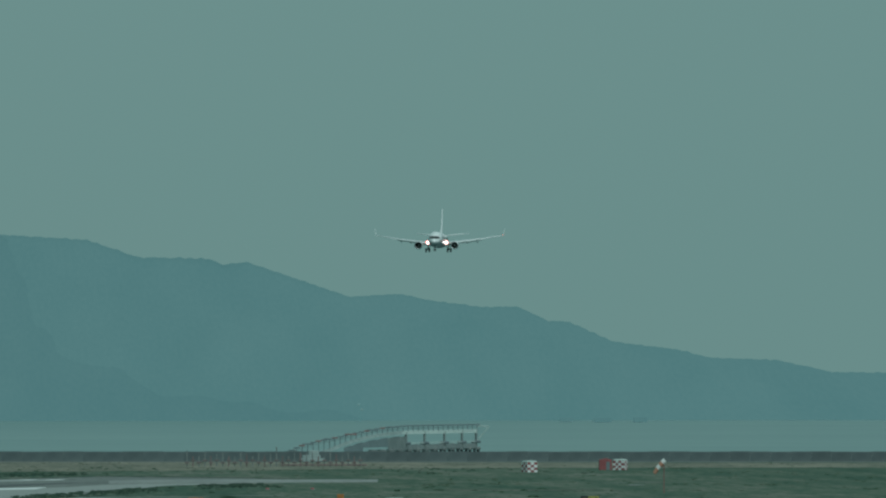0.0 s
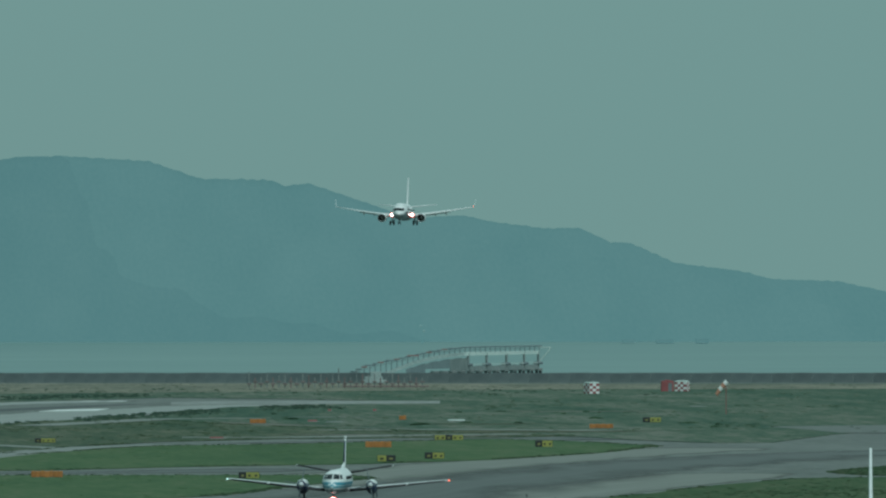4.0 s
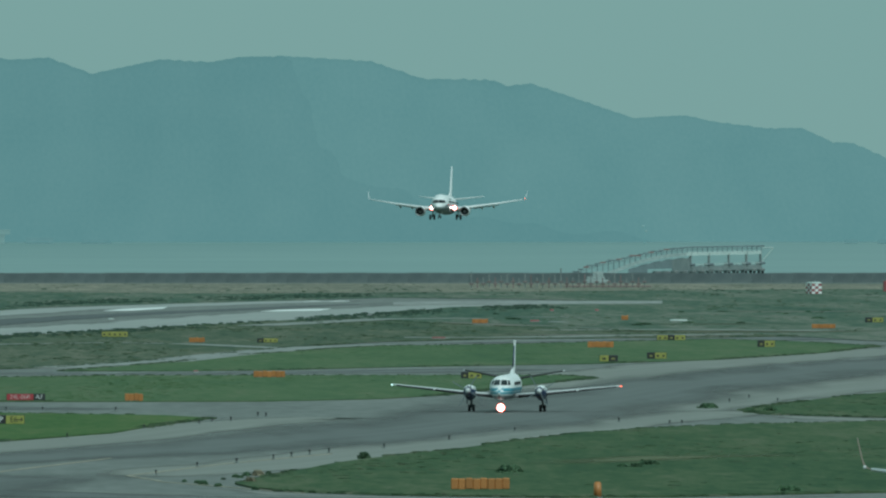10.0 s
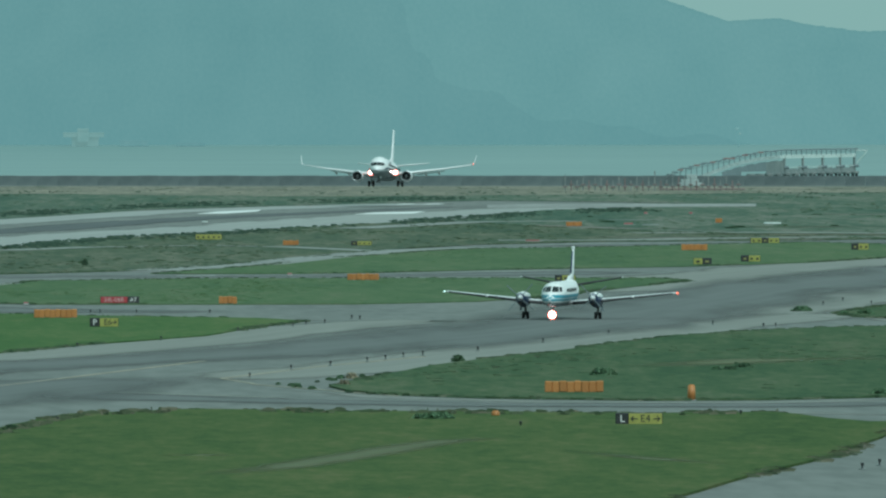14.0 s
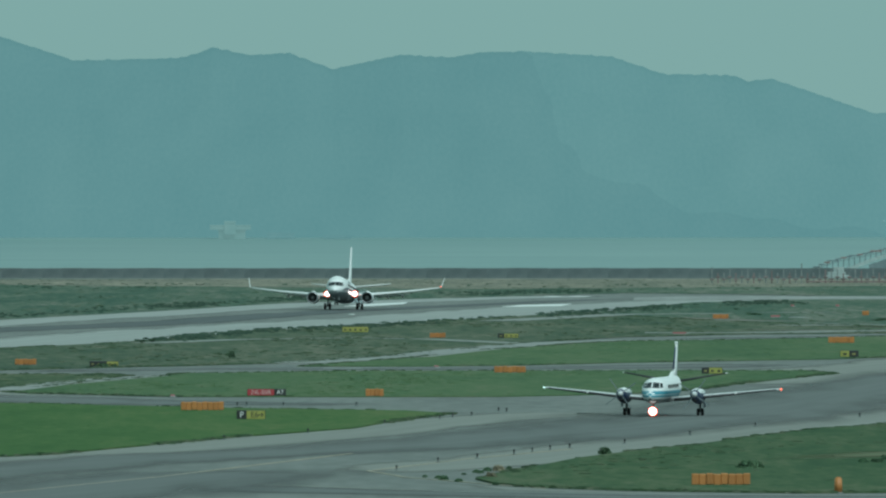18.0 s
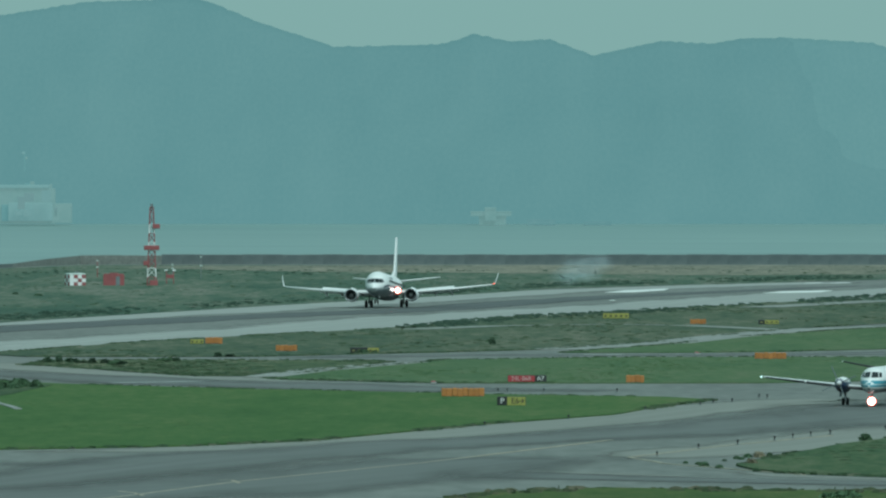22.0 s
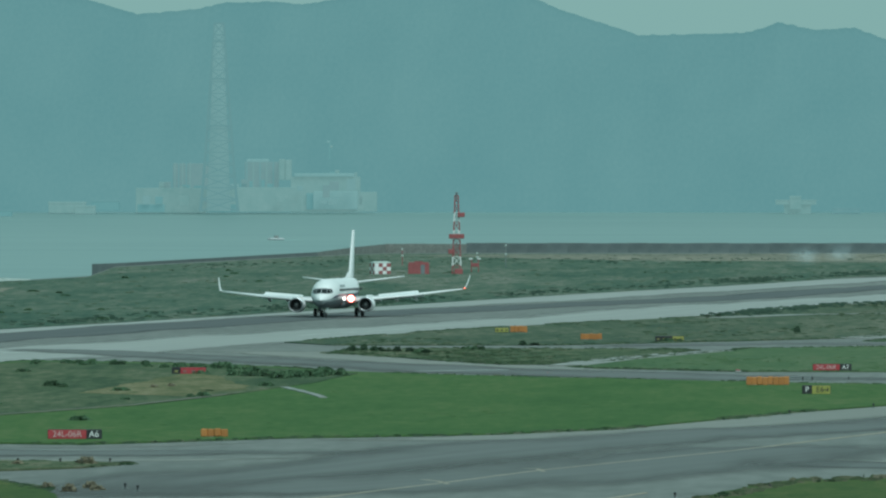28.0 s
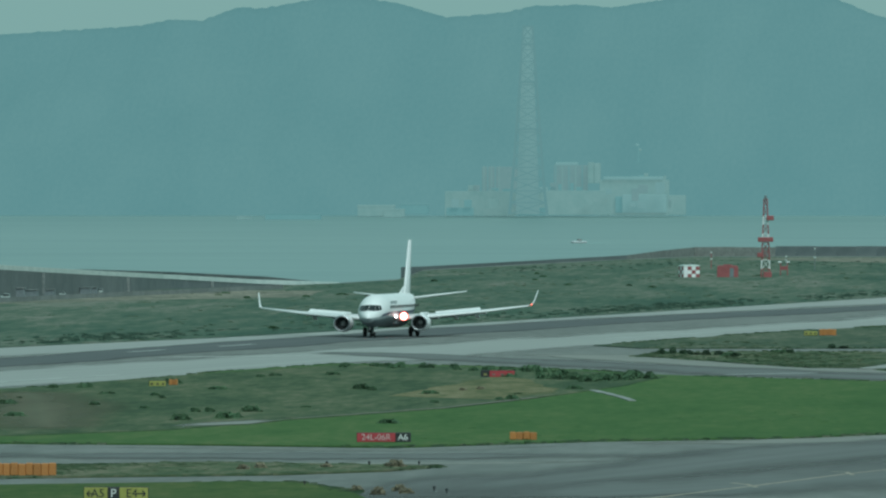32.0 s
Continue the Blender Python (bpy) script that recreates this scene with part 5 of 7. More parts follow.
mole = thing("breakwater", pose(0, 0, 0), "dark stone breakwater in the water behind the ramp", "breakwater", kind="structure")
MOLE = [(*(-153.3, 2707.2), -1.4), (*(-158.4, 2707.0), -0.5), (*(-168.4, 2706.4), 0.5), (*(-186.8, 2705.2), 1.4), (*(-203.1, 2704.0), 1.9), (*(-265.9, 2698.6), 2.0)]
for (x0, y0, h0), (x1, y1, h1) in zip(MOLE, MOLE[1:]):
    part("stone_bank", sloped((x0, y0), (x1, y1), -3, -3, h0, h1, 5), MOLE_STONE, mole)

# ---- approach light pier in the water ----
pier = thing("approach_light_pier", pose(0, 0, 0), "pale steel approach-light pier on piles in the sea", "pier")
A0, A1 = Vector((144.8, 3557.1, 1.7)), Vector((198.2, 3794.8, 6.5))
GIRDER = [(-0.2, 0.2), (0.0, 1.3), (0.07, 2.2), (0.133, 3.2), (0.22, 4.55), (0.3, 5.35), (0.375, 5.9), (0.46, 6.3), (0.543, 6.5), (1.0, 6.5)]
LIGHTS = [(-0.2, 1.6), (-0.17, 1.9), (-0.09, 3.4), (0.0, 4.5), (0.133, 5.5), (0.255, 6.6), (0.394, 7.6), (0.543, 8.1), (1.0, 8.1)]


def along(k, heights):
    """A place along the pier: 0 at the shore, 1 at its head, at the height that the table gives."""
    for (k0, h0), (k1, h1) in zip(heights, heights[1:]):
        if k <= k1:
            break
    return Vector((A0.x + (A1.x - A0.x) * k, A0.y + (A1.y - A0.y) * k, h0 + (h1 - h0) * (k - k0) / (k1 - k0)))


for i in range(30):
    a, c = along(-0.03 + 1.03 * i / 30, GIRDER), along(-0.03 + 1.03 * (i + 1) / 30, GIRDER)
    part("deck_girder", sloped(a[:2], c[:2], a.z - 0.55, c.z - 0.55, a.z + 0.4, c.z + 0.4, 2.4), PALE if i > 15 else PIER_PALE, pier, "pale steel girder")
for i in range(38):
    k = -0.17 + 1.17 * i / 37
    g, p, q = along(k, GIRDER), along(k, LIGHTS), along(min(1.0, k + 1.17 / 37), LIGHTS)
    bm = rod(bmesh.new(), (g.x, g.y, max(0.2, g.z)), p, 0.11, 5)
    rod(bm, p - Vector((0, 0, 0.55)), q - Vector((0, 0, 0.55)), 0.07, 4)
    part("light_post", bm, BELLY, pier, "grey post with hand rail")
    wide_ = 1.5 if i % 4 == 0 else 0.75
    part("light_bar", boxes((p.x, p.y, p.z - 0.12, 2 * wide_, 0.4, 0.34), bevel=0.04), FADED_RED if i % 3 == 0 and i < 20 else BELLY, pier, "dull red approach light bar" if i % 3 == 0 and i < 20 else "grey approach light bar")
for k in (0.545, 0.66, 0.786, 0.9, 0.992):
    p = along(k, GIRDER)
    part("column", rod(bmesh.new(), (p.x, p.y, 2.6), (p.x, p.y, p.z), 0.32, 8), GREY, pier, "grey column")
    part("column_bracket", boxes((p.x, p.y, 3.2, 2.6, 1.4, 0.7), bevel=0.2), BELLY, pier, "dark bracket at the column's foot")
for i in range(12):
    p, q = along(0.545 + 0.0379 * i, GIRDER), along(0.545 + 0.0379 * (i + 1), GIRDER)
    part("lower_beam", sloped(p[:2], q[:2], 1.9, 1.9, 3.15 + 0.2 * (i % 3 == 0), 3.15 + 0.2 * (i % 2), 2.6), GREY, pier, "grey lower beam")
    part("lower_rail", sloped(p[:2], q[:2], 3.5, 3.5, 3.75, 3.75, 0.2), PALE, pier, "pale lower rail")
for i in range(10):
    k = 0.17 + 0.0375 * i
    p, q = along(k, GIRDER), along(k + 0.0375, GIRDER)
    foot = 1.8 if i < 3 or i > 6 else 2.7
    part("under_girder", sloped(p[:2], q[:2], min(foot, p.z - 1.2), min(foot, q.z - 1.2), p.z - 1.0 - 0.25 * (i % 2), q.z - 1.0, 2.0), BELLY if i < 7 else GREY, pier, "dark girder under the deck")
for i in range(13):
    k = 0.34 + 0.0545 * i
    p = along(k, GIRDER)
    part("pile_cap", boxes((p.x, p.y, 1.45, 2.2, 2.2, 0.7), bevel=0.1), GREY, pier, "grey pile cap")
    part("pile", rod(rod(bmesh.new(), (p.x - 0.5, p.y, -6), (p.x - 0.5, p.y, 1.6), 0.4, 8), (p.x + 0.5, p.y, -6), (p.x + 0.5, p.y, 1.6), 0.4, 8), BOOT, pier, "dark pile")
p = along(1.0, GIRDER)
part("head_bracket", rod(rod(bmesh.new(), (p.x, p.y, p.z - 2.6), (p.x + 3.2, p.y, p.z + 1.2), 0.14), (p.x, p.y, p.z + 1.2), (p.x + 3.2, p.y, p.z + 1.2), 0.14), PALE, pier, "pale bracket at the pier's head")
hut = part("shore_cabin", boxes((A0.x - 4, 3474, 0, 6, 4, 0.8), (A0.x - 4.3, 3474, 0.8, 4.4, 3, 0.8), (A0.x - 3.8, 3474, 1.6, 2.6, 2, 1.2), bevel=0.08), PIER_PALE, pier, "stepped pale platform at the shore")

# ---- localizer array before the wall ----
loc = thing("localizer_antenna", pose(0, 0, 0), "row of red and white antenna posts before the seawall", "antenna array")
for i in range(30):
    x, y = (103.0, 3259.5)[0] + i * ((143.1, 3257.9)[0] - (103.0, 3259.5)[0]) / 29, (111.1, 3259.2)[1]
    h = 2.5 + 0.9 * (i % 3 == 0) + 0.5 * (i % 5 == 0) + 0.8 * (i in (14, 15, 18, 19))
    part("post", boxes((x, y, 0, 0.28, 0.28, h), bevel=0.03), LOC_RED if i % 3 == 1 else GREY, loc, "faded red post" if i % 3 == 1 else "grey post")
    part("antenna", boxes((x, y - 0.2, 0.9 + 0.5 * (i % 2), 1.0, 0.4, 0.3), bevel=0.05), LOC_RED, loc, "faded red antenna element")
part("cross_beam", boxes(((134.6, 3258.3)[0], (111.1, 3259.2)[1] - 0.6, 0.35, 20, 0.3, 0.3), bevel=0.03), LOC_RED, loc, "long faded red beam")

# ---- chequered huts, red hut, windsock ----
def chequered_hut(m, w, h, d, cols, deep, rows__, side, label, bare=0):
    """A cabin in chequered panels on its front and on the one end that side (1 or -1) names, with cut roof edges."""
    hut_ = thing("equipment_hut", m, label, "hut", "equipment huts")
    part("shell", boxes((0, 0, 0, w - 0.1, d - 0.1, h), bevel=0.05), WHITE, hut_, "white walls")
    for n_, span, face in ((cols, w, 0), (deep, d, 1)):
        me = {c: mesh_of("panel", boxes((0, 0, 0, span / n_ * 0.98, 0.08, h / rows__ * 0.98), bevel=0.01), c) for c in (RED, WHITE)}
        for i in range(n_):
            for j in range(rows__):
                u = -span / 2 + (i + 0.5) * span / n_
                ob = new("panel", me[RED if (i + j + face) % 2 and (i >= bare or face) else WHITE])
                ob.parent = hut_
                ob.location = (side * (w / 2 + 0.05), u * side, j * h / rows__) if face else (u, -d / 2 - 0.05, j * h / rows__)
                ob.rotation_euler = (0, 0, radians(90 * face))
    bm = bmesh.new()
    for z, k in ((h, 1.04), (h + 0.14, 1.04), (h + 0.34, 0.72)):
        for sx, sy in ((-1, -1), (1, -1), (1, 1), (-1, 1)):
            bm.verts.new((sx * w / 2 * k, sy * d / 2 * k, z))
    bm.verts.ensure_lookup_table()
    for r_ in (0, 4):
        for j in range(4):
            bm.faces.new([bm.verts[q] for q in (r_ + j, r_ + (j + 1) % 4, r_ + 4 + (j + 1) % 4, r_ + 4 + j)])
    bm.faces.new(bm.verts[8:12])
    part("roof", bm, PALE, hut_, "pale roof with sloping edges")
    part("vent", boxes((w * 0.1, 0, h + 0.3, 0.5, 0.5, 0.3), bevel=0.06), GREY, hut_, "small grey roof vent")
    return hut_

chequered_hut(pose(*(171.0, 3056.2), 0, 0, 0, 28), 2.5, 2.3, 2.2, 3, 3, 4, -1, "hut in red and white chequers in the grass")
chequered_hut(pose(*(195.4, 3131.9), 0, 0, 0, -24), 2.6, 2.2, 2.0, 4, 3, 4, 1, "hut in red and white chequers beside a red cabin")
chequered_hut(pose(*(-88.3, 2755.2), 0, 0, 0, 20), 3.3, 2.2, 2.8, 4, 3, 3, -1, "worn hut with bare white panels, in red and white chequers", 1)

def red_hut(m, w, h):
    r = thing("red_cabin", m, "plain red-painted equipment cabin in the grass", "cabin", "red cabins")
    part("shell", boxes((0, 0, 0, w, 2.4, h), bevel=0.06), RED, r, "red walls")
    part("roof", boxes((0, 0, h, w * 0.9, 2.2, 0.18), (0, 0, h + 0.18, w * 0.4, 1.4, 0.2), bevel=0.04), RED, r, "red roof")
    part("door", boxes((w * 0.2, -1.22, 0.1, 0.8, 0.06, h * 0.8), bevel=0.01), BELLY, r, "dark door")
    return r
red_hut(pose(*(192.1, 3132.1), 0), 2.8, 2.3)
red_hut(pose(*(-80.8, 2755.4), 0), 4.1, 2.2)

sock = thing("windsock", pose(*(163.1, 2489.4), 0), "white windsock hanging down from a dull red mast", "windsock")
part("mast", rod(bmesh.new(), (0, 0, 0), (0, 0, 5.5), 0.07), RED, sock, "red mast")
part("ring", rod(bmesh.new(), (0, 0, 5.4), (0.2, 0, 5.6), 0.05), METAL, sock)
for k, (y0, z0, r0, y1, z1, r1) in enumerate(((0, 0, 0.36, 0.5, -0.04, 0.35), (0.5, -0.04, 0.35, 1.0, -0.1, 0.32), (1.0, -0.1, 0.32, 1.5, -0.2, 0.29), (1.5, -0.2, 0.29, 2.2, -0.4, 0.22))):
    bm = loft([(y0, 0, z0, r0, r0), (y1, 0, z1, r1, r1)], 14, False)
    bmesh.ops.transform(bm, matrix=Matrix.Translation((0.2, 0, 5.9)) @ Matrix.Diagonal((1.35, 1.35, 1.35, 1)) @ Matrix.Rotation(radians(-40), 4, "Y") @ Matrix.Rotation(radians(90), 4, "Z"), verts=bm.verts[:])
    part("sock", bm, WINDSOCK_RED if k % 2 else LETTER, sock, "faded orange band of the sock" if k % 2 else "white fabric sock", True)
part("obstruction_lamp", boxes((0.3, 0, 5.65, 0.16, 0.16, 0.2), bevel=0.03), FADED_RED, sock, "small red lamp")

# ---- red and white lattice mast ----
def lattice_mast(m):
    t = thing("radio_mast", m, "red and white lattice radio mast with dish platforms", "radio mast")
    n = 9
    h = 15.4
    wid = lambda z: 0.88 - 0.55 * z / h
    for i in range(n):
        z0, z1 = h * i / n, h * (i + 1) / n
        a, c = wid(z0), wid(z1)
        bm = bmesh.new()
        P0 = [Vector((sx * a, sy * a, z0)) for sx, sy in ((-1, -1), (1, -1), (1, 1), (-1, 1))]
        P1 = [Vector((sx * c, sy * c, z1)) for sx, sy in ((-1, -1), (1, -1), (1, 1), (-1, 1))]
        for j in range(4):
            rod(bm, P0[j], P1[j], 0.11, 5)
            rod(bm, P0[j], P1[(j + 1) % 4], 0.06, 4)
            rod(bm, P1[j], P1[(j + 1) % 4], 0.06, 4)
        red = i in (0, 2, 3, 5, 7, 8)
        part("lattice_section", bm, RED if red else WHITE, t, "red lattice section" if red else "white lattice section")
    for z, x, w in ((11.2, 0.9, 1.4), (7.0, 0.0, 3.0), (4.0, -1.0, 1.2), (0.0, 0.4, 1.6)):
        part("platform", boxes((x, -0.2, z, w, 1.6, 0.9 if z else 1.1), bevel=0.08), RED, t, "red antenna platform")
    part("top_antenna", boxes((0, 0, 15.2, 0.5, 0.5, 0.9), bevel=0.05), BELLY, t, "dark antenna head")
    return t
lattice_mast(pose(*(-73.4, 2755.6), 0))
bm_base = thing("antenna_stand", pose(*(-71.0, 2802.2), 0), "small red and white antenna stand beside the mast", "antenna")
part("legs", boxes((-0.7, 0, 0, 0.18, 0.18, 2.6), (0.7, 0, 0, 0.18, 0.18, 2.6), (0, 0, 1.2, 1.5, 0.3, 0.7), bevel=0.03), RED, bm_base, "red frame")
part("cups", boxes((-0.8, 0, 2.6, 0.7, 0.5, 0.3), (0.8, 0, 2.6, 0.7, 0.5, 0.3), bevel=0.08), WHITE, bm_base, "white antenna heads")
for p, h in (((-67.9, 2934.2), 4.6), ((-91.6, 3004.3), 3.4), ((-78.0, 3098.1), 2.0)):
    pole = thing("slim_mast", pose(*p, 0), "slim pale mast in the grass", "mast", "slim masts")
    part("pole", rod(bmesh.new(), (0, 0, 0), (0, 0, h), 0.1), RED if h < 4 and h > 3 else GREY, pole)
    part("head", boxes((0, 0, h, 0.35, 0.3, 0.35), bevel=0.04), PALE, pole, "pale instrument head")
    part("instrument", boxes((0, 0, h * 0.6, 0.5, 0.3, 0.3), bevel=0.04), PALE, pole, "pale instrument box")
# ---- signs ----
def lettering(words, size):
    cu = bpy.data.curves.new("words", "FONT")
    cu.body, cu.size, cu.align_x, cu.align_y, cu.extrude = words, size, "CENTER", "CENTER", 0.004
    tmp = bpy.data.objects.new("words", cu)
    scene.collection.objects.link(tmp)
    bpy.context.view_layer.update()
    me = bpy.data.meshes.new_from_object(tmp.evaluated_get(bpy.context.evaluated_depsgraph_get()))
    bpy.data.objects.remove(tmp)
    return me


def arrow(x, z, s, d):
    """A plain arrow on a sign's face, d: 1 to the right, -1 to the left."""
    bm = bmesh.new()
    box(bm, x, 0, z - s * 0.06, s * 0.8, 0.02, s * 0.12)
    for k in (1, -1):
        r = bmesh.ops.create_cube(bm, size=1, matrix=Matrix.Translation((x + d * s * 0.26, 0, z + k * s * 0.14)) @ Matrix.Rotation(k * d * radians(45), 4, "Y") @ Matrix.Diagonal((s * 0.46, 0.02, s * 0.12, 1)))
    return bm


def sign(place, w, h, panels, label, group="taxiway signs"):
    """panels: rows of (share of the width, face material, ink material, words); < and > stand for arrows, # for writing too small to read."""
    sg = thing("airfield_sign", pose(*place, 0), label, "sign", group)
    part("frame", boxes((0, 0.12, 0.1, w + 0.06, 0.2, h - 0.1), bevel=0.03), BLACK, sg, "dark frame")
    for x in (-w * 0.35, w * 0.35):
        part("foot", boxes((x, 0.12, 0, 0.1, 0.16, 0.14)), GREY, sg)
    x = -w / 2
    for share, face, ink, words in panels:
        pw = w * share
        fc = part("panel", boxes((x + pw / 2, 0, 0.14, pw - 0.03, 0.06, h - 0.18), bevel=0.012), face, sg)
        cx, cz = x + pw / 2, 0.14 + (h - 0.18) / 2
        size = (h - 0.18) * 0.78
        text = words
        if words.startswith("<"):
            part("arrow", bmesh_at(arrow(0, 0, size, -1), (x + size * 0.7, -0.045, cz)), ink, fc)
            text, cx = text[1:], cx + size * 0.2
        if words.endswith(">"):
            part("arrow", bmesh_at(arrow(0, 0, size, 1), (x + pw - size * 0.7, -0.045, cz)), ink, fc)
            text, cx = text[:-1], cx - size * 0.2
        if text == "#":
            n = max(1, round(pw / (h * 0.9)))
            for i in range(n):
                part("marking_bar", boxes((x + pw * (i + 0.5) / n, -0.04, cz - size * 0.28, pw / n * 0.4, 0.02, size * 0.42)), ink, fc)
        elif text:
            me = lettering(text, size * 1.25)
            me.materials.clear()
            me.materials.append(ink)
            ob = part("lettering", me, ink, fc)
            wide = max((v.co.x for v in me.vertices), default=1) * 2
            k = min(1.0, pw * 0.86 / max(0.01, wide))
            ob.matrix_basis = Matrix.Translation((cx, -0.045, cz)) @ Matrix.Rotation(radians(90), 4, "X") @ Matrix.Diagonal((k, 1, 1, 1))
        x += pw
    return sg


def bmesh_at(bm, p):
    bmesh.ops.transform(bm, matrix=Matrix.Translation(p), verts=bm.verts[:])
    return bm


PINKISH = surface("dim_sign_lettering", (0.5, 0.36, 0.36), (0.6, 0.45, 0.45), 1, 0.5, 0.2)
B_, Y_, R_ = (BLACK, YELLOW), (YELLOW, BLACK), (REDSIGN, PINKISH)
K_ = (BLACK, LETTER)
U_ = (BLACK, DIM)
SIGNS = [
    ((32.3, 876.3, 2.88, 0.84), [(0.27, *K_, "L"), (0.73, *Y_, "<E4>")], "black and yellow taxiway sign, L and E4 with two arrows"),
    ((-1.4, 1263.2, 2.53, 0.91), [(0.34, *K_, "P"), (0.66, *Y_, "E6>")], "black and yellow taxiway sign, P and E6 with an arrow"),
    ((-62.7, 860.9, 3.94, 0.93), [(0.37, *Y_, "<A5"), (0.18, *K_, "P"), (0.45, *Y_, "E4>")], "yellow and black taxiway sign, A5, P and E4 with arrows"),
    ((-56.4, 1048.9, 4.00, 0.84), [(0.72, *R_, "24L-06R"), (0.28, *K_, "A6")], "red runway sign 24L-06R with black A6 panel"),
    ((0.0, 1413.4, 3.85, 0.79), [(0.7, *R_, "24L-06R"), (0.3, *K_, "A7")], "red runway sign 24L-06R with black panel"),
    ((-63.2, 1384.5, 3.33, 0.83), [(0.25, *U_, "#"), (0.75, REDSIGN, FADED_RED, "#")], "red and black runway sign among the shrubs"),
    ((101.5, 1931.2, 2.33, 1.01), [(0.4, *U_, "#"), (0.6, *Y_, "#")], "small black and yellow taxiway sign"),
    ((80.0, 1786.5, 2.44, 0.93), [(0.4, *U_, "#"), (0.6, *Y_, "#")], "small black and yellow taxiway sign"),
    ((72.6, 1755.4, 2.25, 0.92), [(0.5, *Y_, "#"), (0.5, *U_, "#")], "small yellow and black taxiway sign"),
    ((50.2, 1588.2, 2.29, 0.83), [(0.35, *U_, "#"), (0.65, *Y_, "#")], "small black and yellow taxiway sign"),
    ((92.8, 2026.1, 4.07, 0.89), [(0.38, *Y_, "#"), (0.24, *U_, "#"), (0.38, *Y_, "#")], "wide yellow and black taxiway sign"),
    ((140.2, 2327.3, 2.99, 0.93), [(0.4, *U_, "#"), (0.6, *Y_, "#")], "small black and yellow taxiway sign"),
    ((87.5, 1231.9, 2.48, 0.74), [(0.3, *U_, "#"), (0.7, *Y_, "#")], "black and yellow taxiway sign in the grass"),
    ((67.6, 1082.6, 2.43, 0.70), [(0.35, *U_, "#"), (0.65, *Y_, "#")], "black and yellow taxiway sign in the grass"),
    ((-19.1, 1657.5, 3.32, 0.73), [(0.6, *U_, "#"), (0.4, *Y_, "#")], "dark sign with a yellow panel beside a shrub"),
    ((13.1, 2078.9, 3.83, 0.92), [(1.0, *Y_, "#")], "yellow taxiway sign in the grass"),
    ((34.2, 1995.5, 2.88, 0.72), [(0.3, *U_, "#"), (0.7, *Y_, "#")], "yellow taxiway sign in the grass"),
    ((-92.5, 1323.8, 1.60, 0.69), [(1.0, *Y_, "#")], "yellow taxiway sign in rough grass"),
    ((-41.0, 1750.2, 1.68, 0.70), [(1.0, *Y_, "#")], "small yellow taxiway sign"),
]
for (x, y, w, h), panels, label in SIGNS:
    sign((x, y), w, h, panels, label)

# ---- orange marker barricades ----
def barricade(place, w, h):
    b_ = thing("orange_barricade", pose(*place, 0), "row of bright orange plastic marker boards in the grass", "barricade", "orange marker boards")
    n = max(3, round(w / 0.48))
    me = mesh_of("board", boxes((0, 0, 0.12, w / n * 0.985, 0.25, h - 0.12), bevel=0.05), ORANGE)
    for i in range(n):
        ob = new("board", me)
        ob.parent = b_
        ob.location = (-w / 2 + (i + 0.5) * w / n, 0.05 * math.sin(i * 2.1), 0.03 * math.sin(i * 3.7))
    part("base_rail", boxes((0, 0.1, 0.02, w, 0.4, 0.12), bevel=0.02), GREY, b_, "grey base rail")
    return b_
for (x, y, w, h) in ((78.5, 1924.8, 3.55, 0.93), (27.6, 1598.9, 3.59, 0.83), (10.8, 1409.4, 1.81, 0.85), (-6.0, 1316.5, 4.01, 0.90), (31.4, 974.0, 4.06, 0.90), (85.2, 1313.7, 2.43, 0.90), (74.4, 2308.7, 2.59, 0.83), (24.2, 1995.6, 2.24, 0.80), (-46.4, 1058.3, 2.04, 0.72), (-38.9, 1750.3, 2.11, 0.91), (-28.6, 1674.1, 2.55, 0.81), (-73.7, 929.7, 4.04, 0.97), (125.4, 2214.0, 3.73, 0.80), (-91.5, 1330.9, 0.86, 0.70), (100.9, 2373.8, 1.14, 0.86)):
    barricade((x, y), w, h)
for (x, y, w, h) in ((38.6, 951.4, 0.57, 1.11), (24.0, 900.3, 0.58, 0.47), (92.3, 1289.3, 0.47, 0.78)):
    bl = thing("marker_drum", pose(x, y, 0), "upright orange plastic marker drum in the grass", "drum")
    bm = bmesh.new()
    bmesh.ops.create_cone(bm, cap_ends=True, segments=16, radius1=w / 2, radius2=w * 0.42, depth=h, matrix=Matrix.Translation((0, 0, h / 2)))
    bmesh.ops.bevel(bm, geom=[e for e in bm.edges if abs(e.verts[0].co.z - e.verts[1].co.z) < 0.01], offset=w * 0.12, segments=2, affect="EDGES")
    part("drum", bm, ORANGE, bl, "orange drum", True)
    part("foot", boxes((0, 0, 0, w * 1.15, w * 1.15, 0.08), bevel=0.02), GREY, bl)
for (x, y, w, h), mt in (((60.1, 2052.4, 1.98, 0.49), RED), ((108.9, 2351.0, 2.83, 0.57), PALE), ((19.9, 1652.0, 0.53, 0.40), RED), ((-9.4, 1409.4, 0.45, 0.40), RED), ((14.4, 2387.3, 0.96, 0.38), PALE), ((95.9, 2570.1, 0.62, 0.62), RED), ((104.1, 2569.8, 0.62, 0.62), RED), ((84.5, 2340.9, 1.50, 0.56), RED), ((87.8, 2329.9, 2.80, 0.37), GREY), ((169.8, 2677.1, 2.37, 0.32), GREY)):
    mk = thing("ground_marker", pose(x, y, 0), "low painted marker block in the grass", "marker", "ground markers")
    part("block", boxes((0, 0, 0, w, 1.5, h * 0.7), bevel=0.05), mt, mk)
    part("slab", boxes((w * 0.1, -1.5, 0.02, w * 1.3, 3, 0.14), bevel=0.02), CONCRETE, mk, "pale concrete slab")

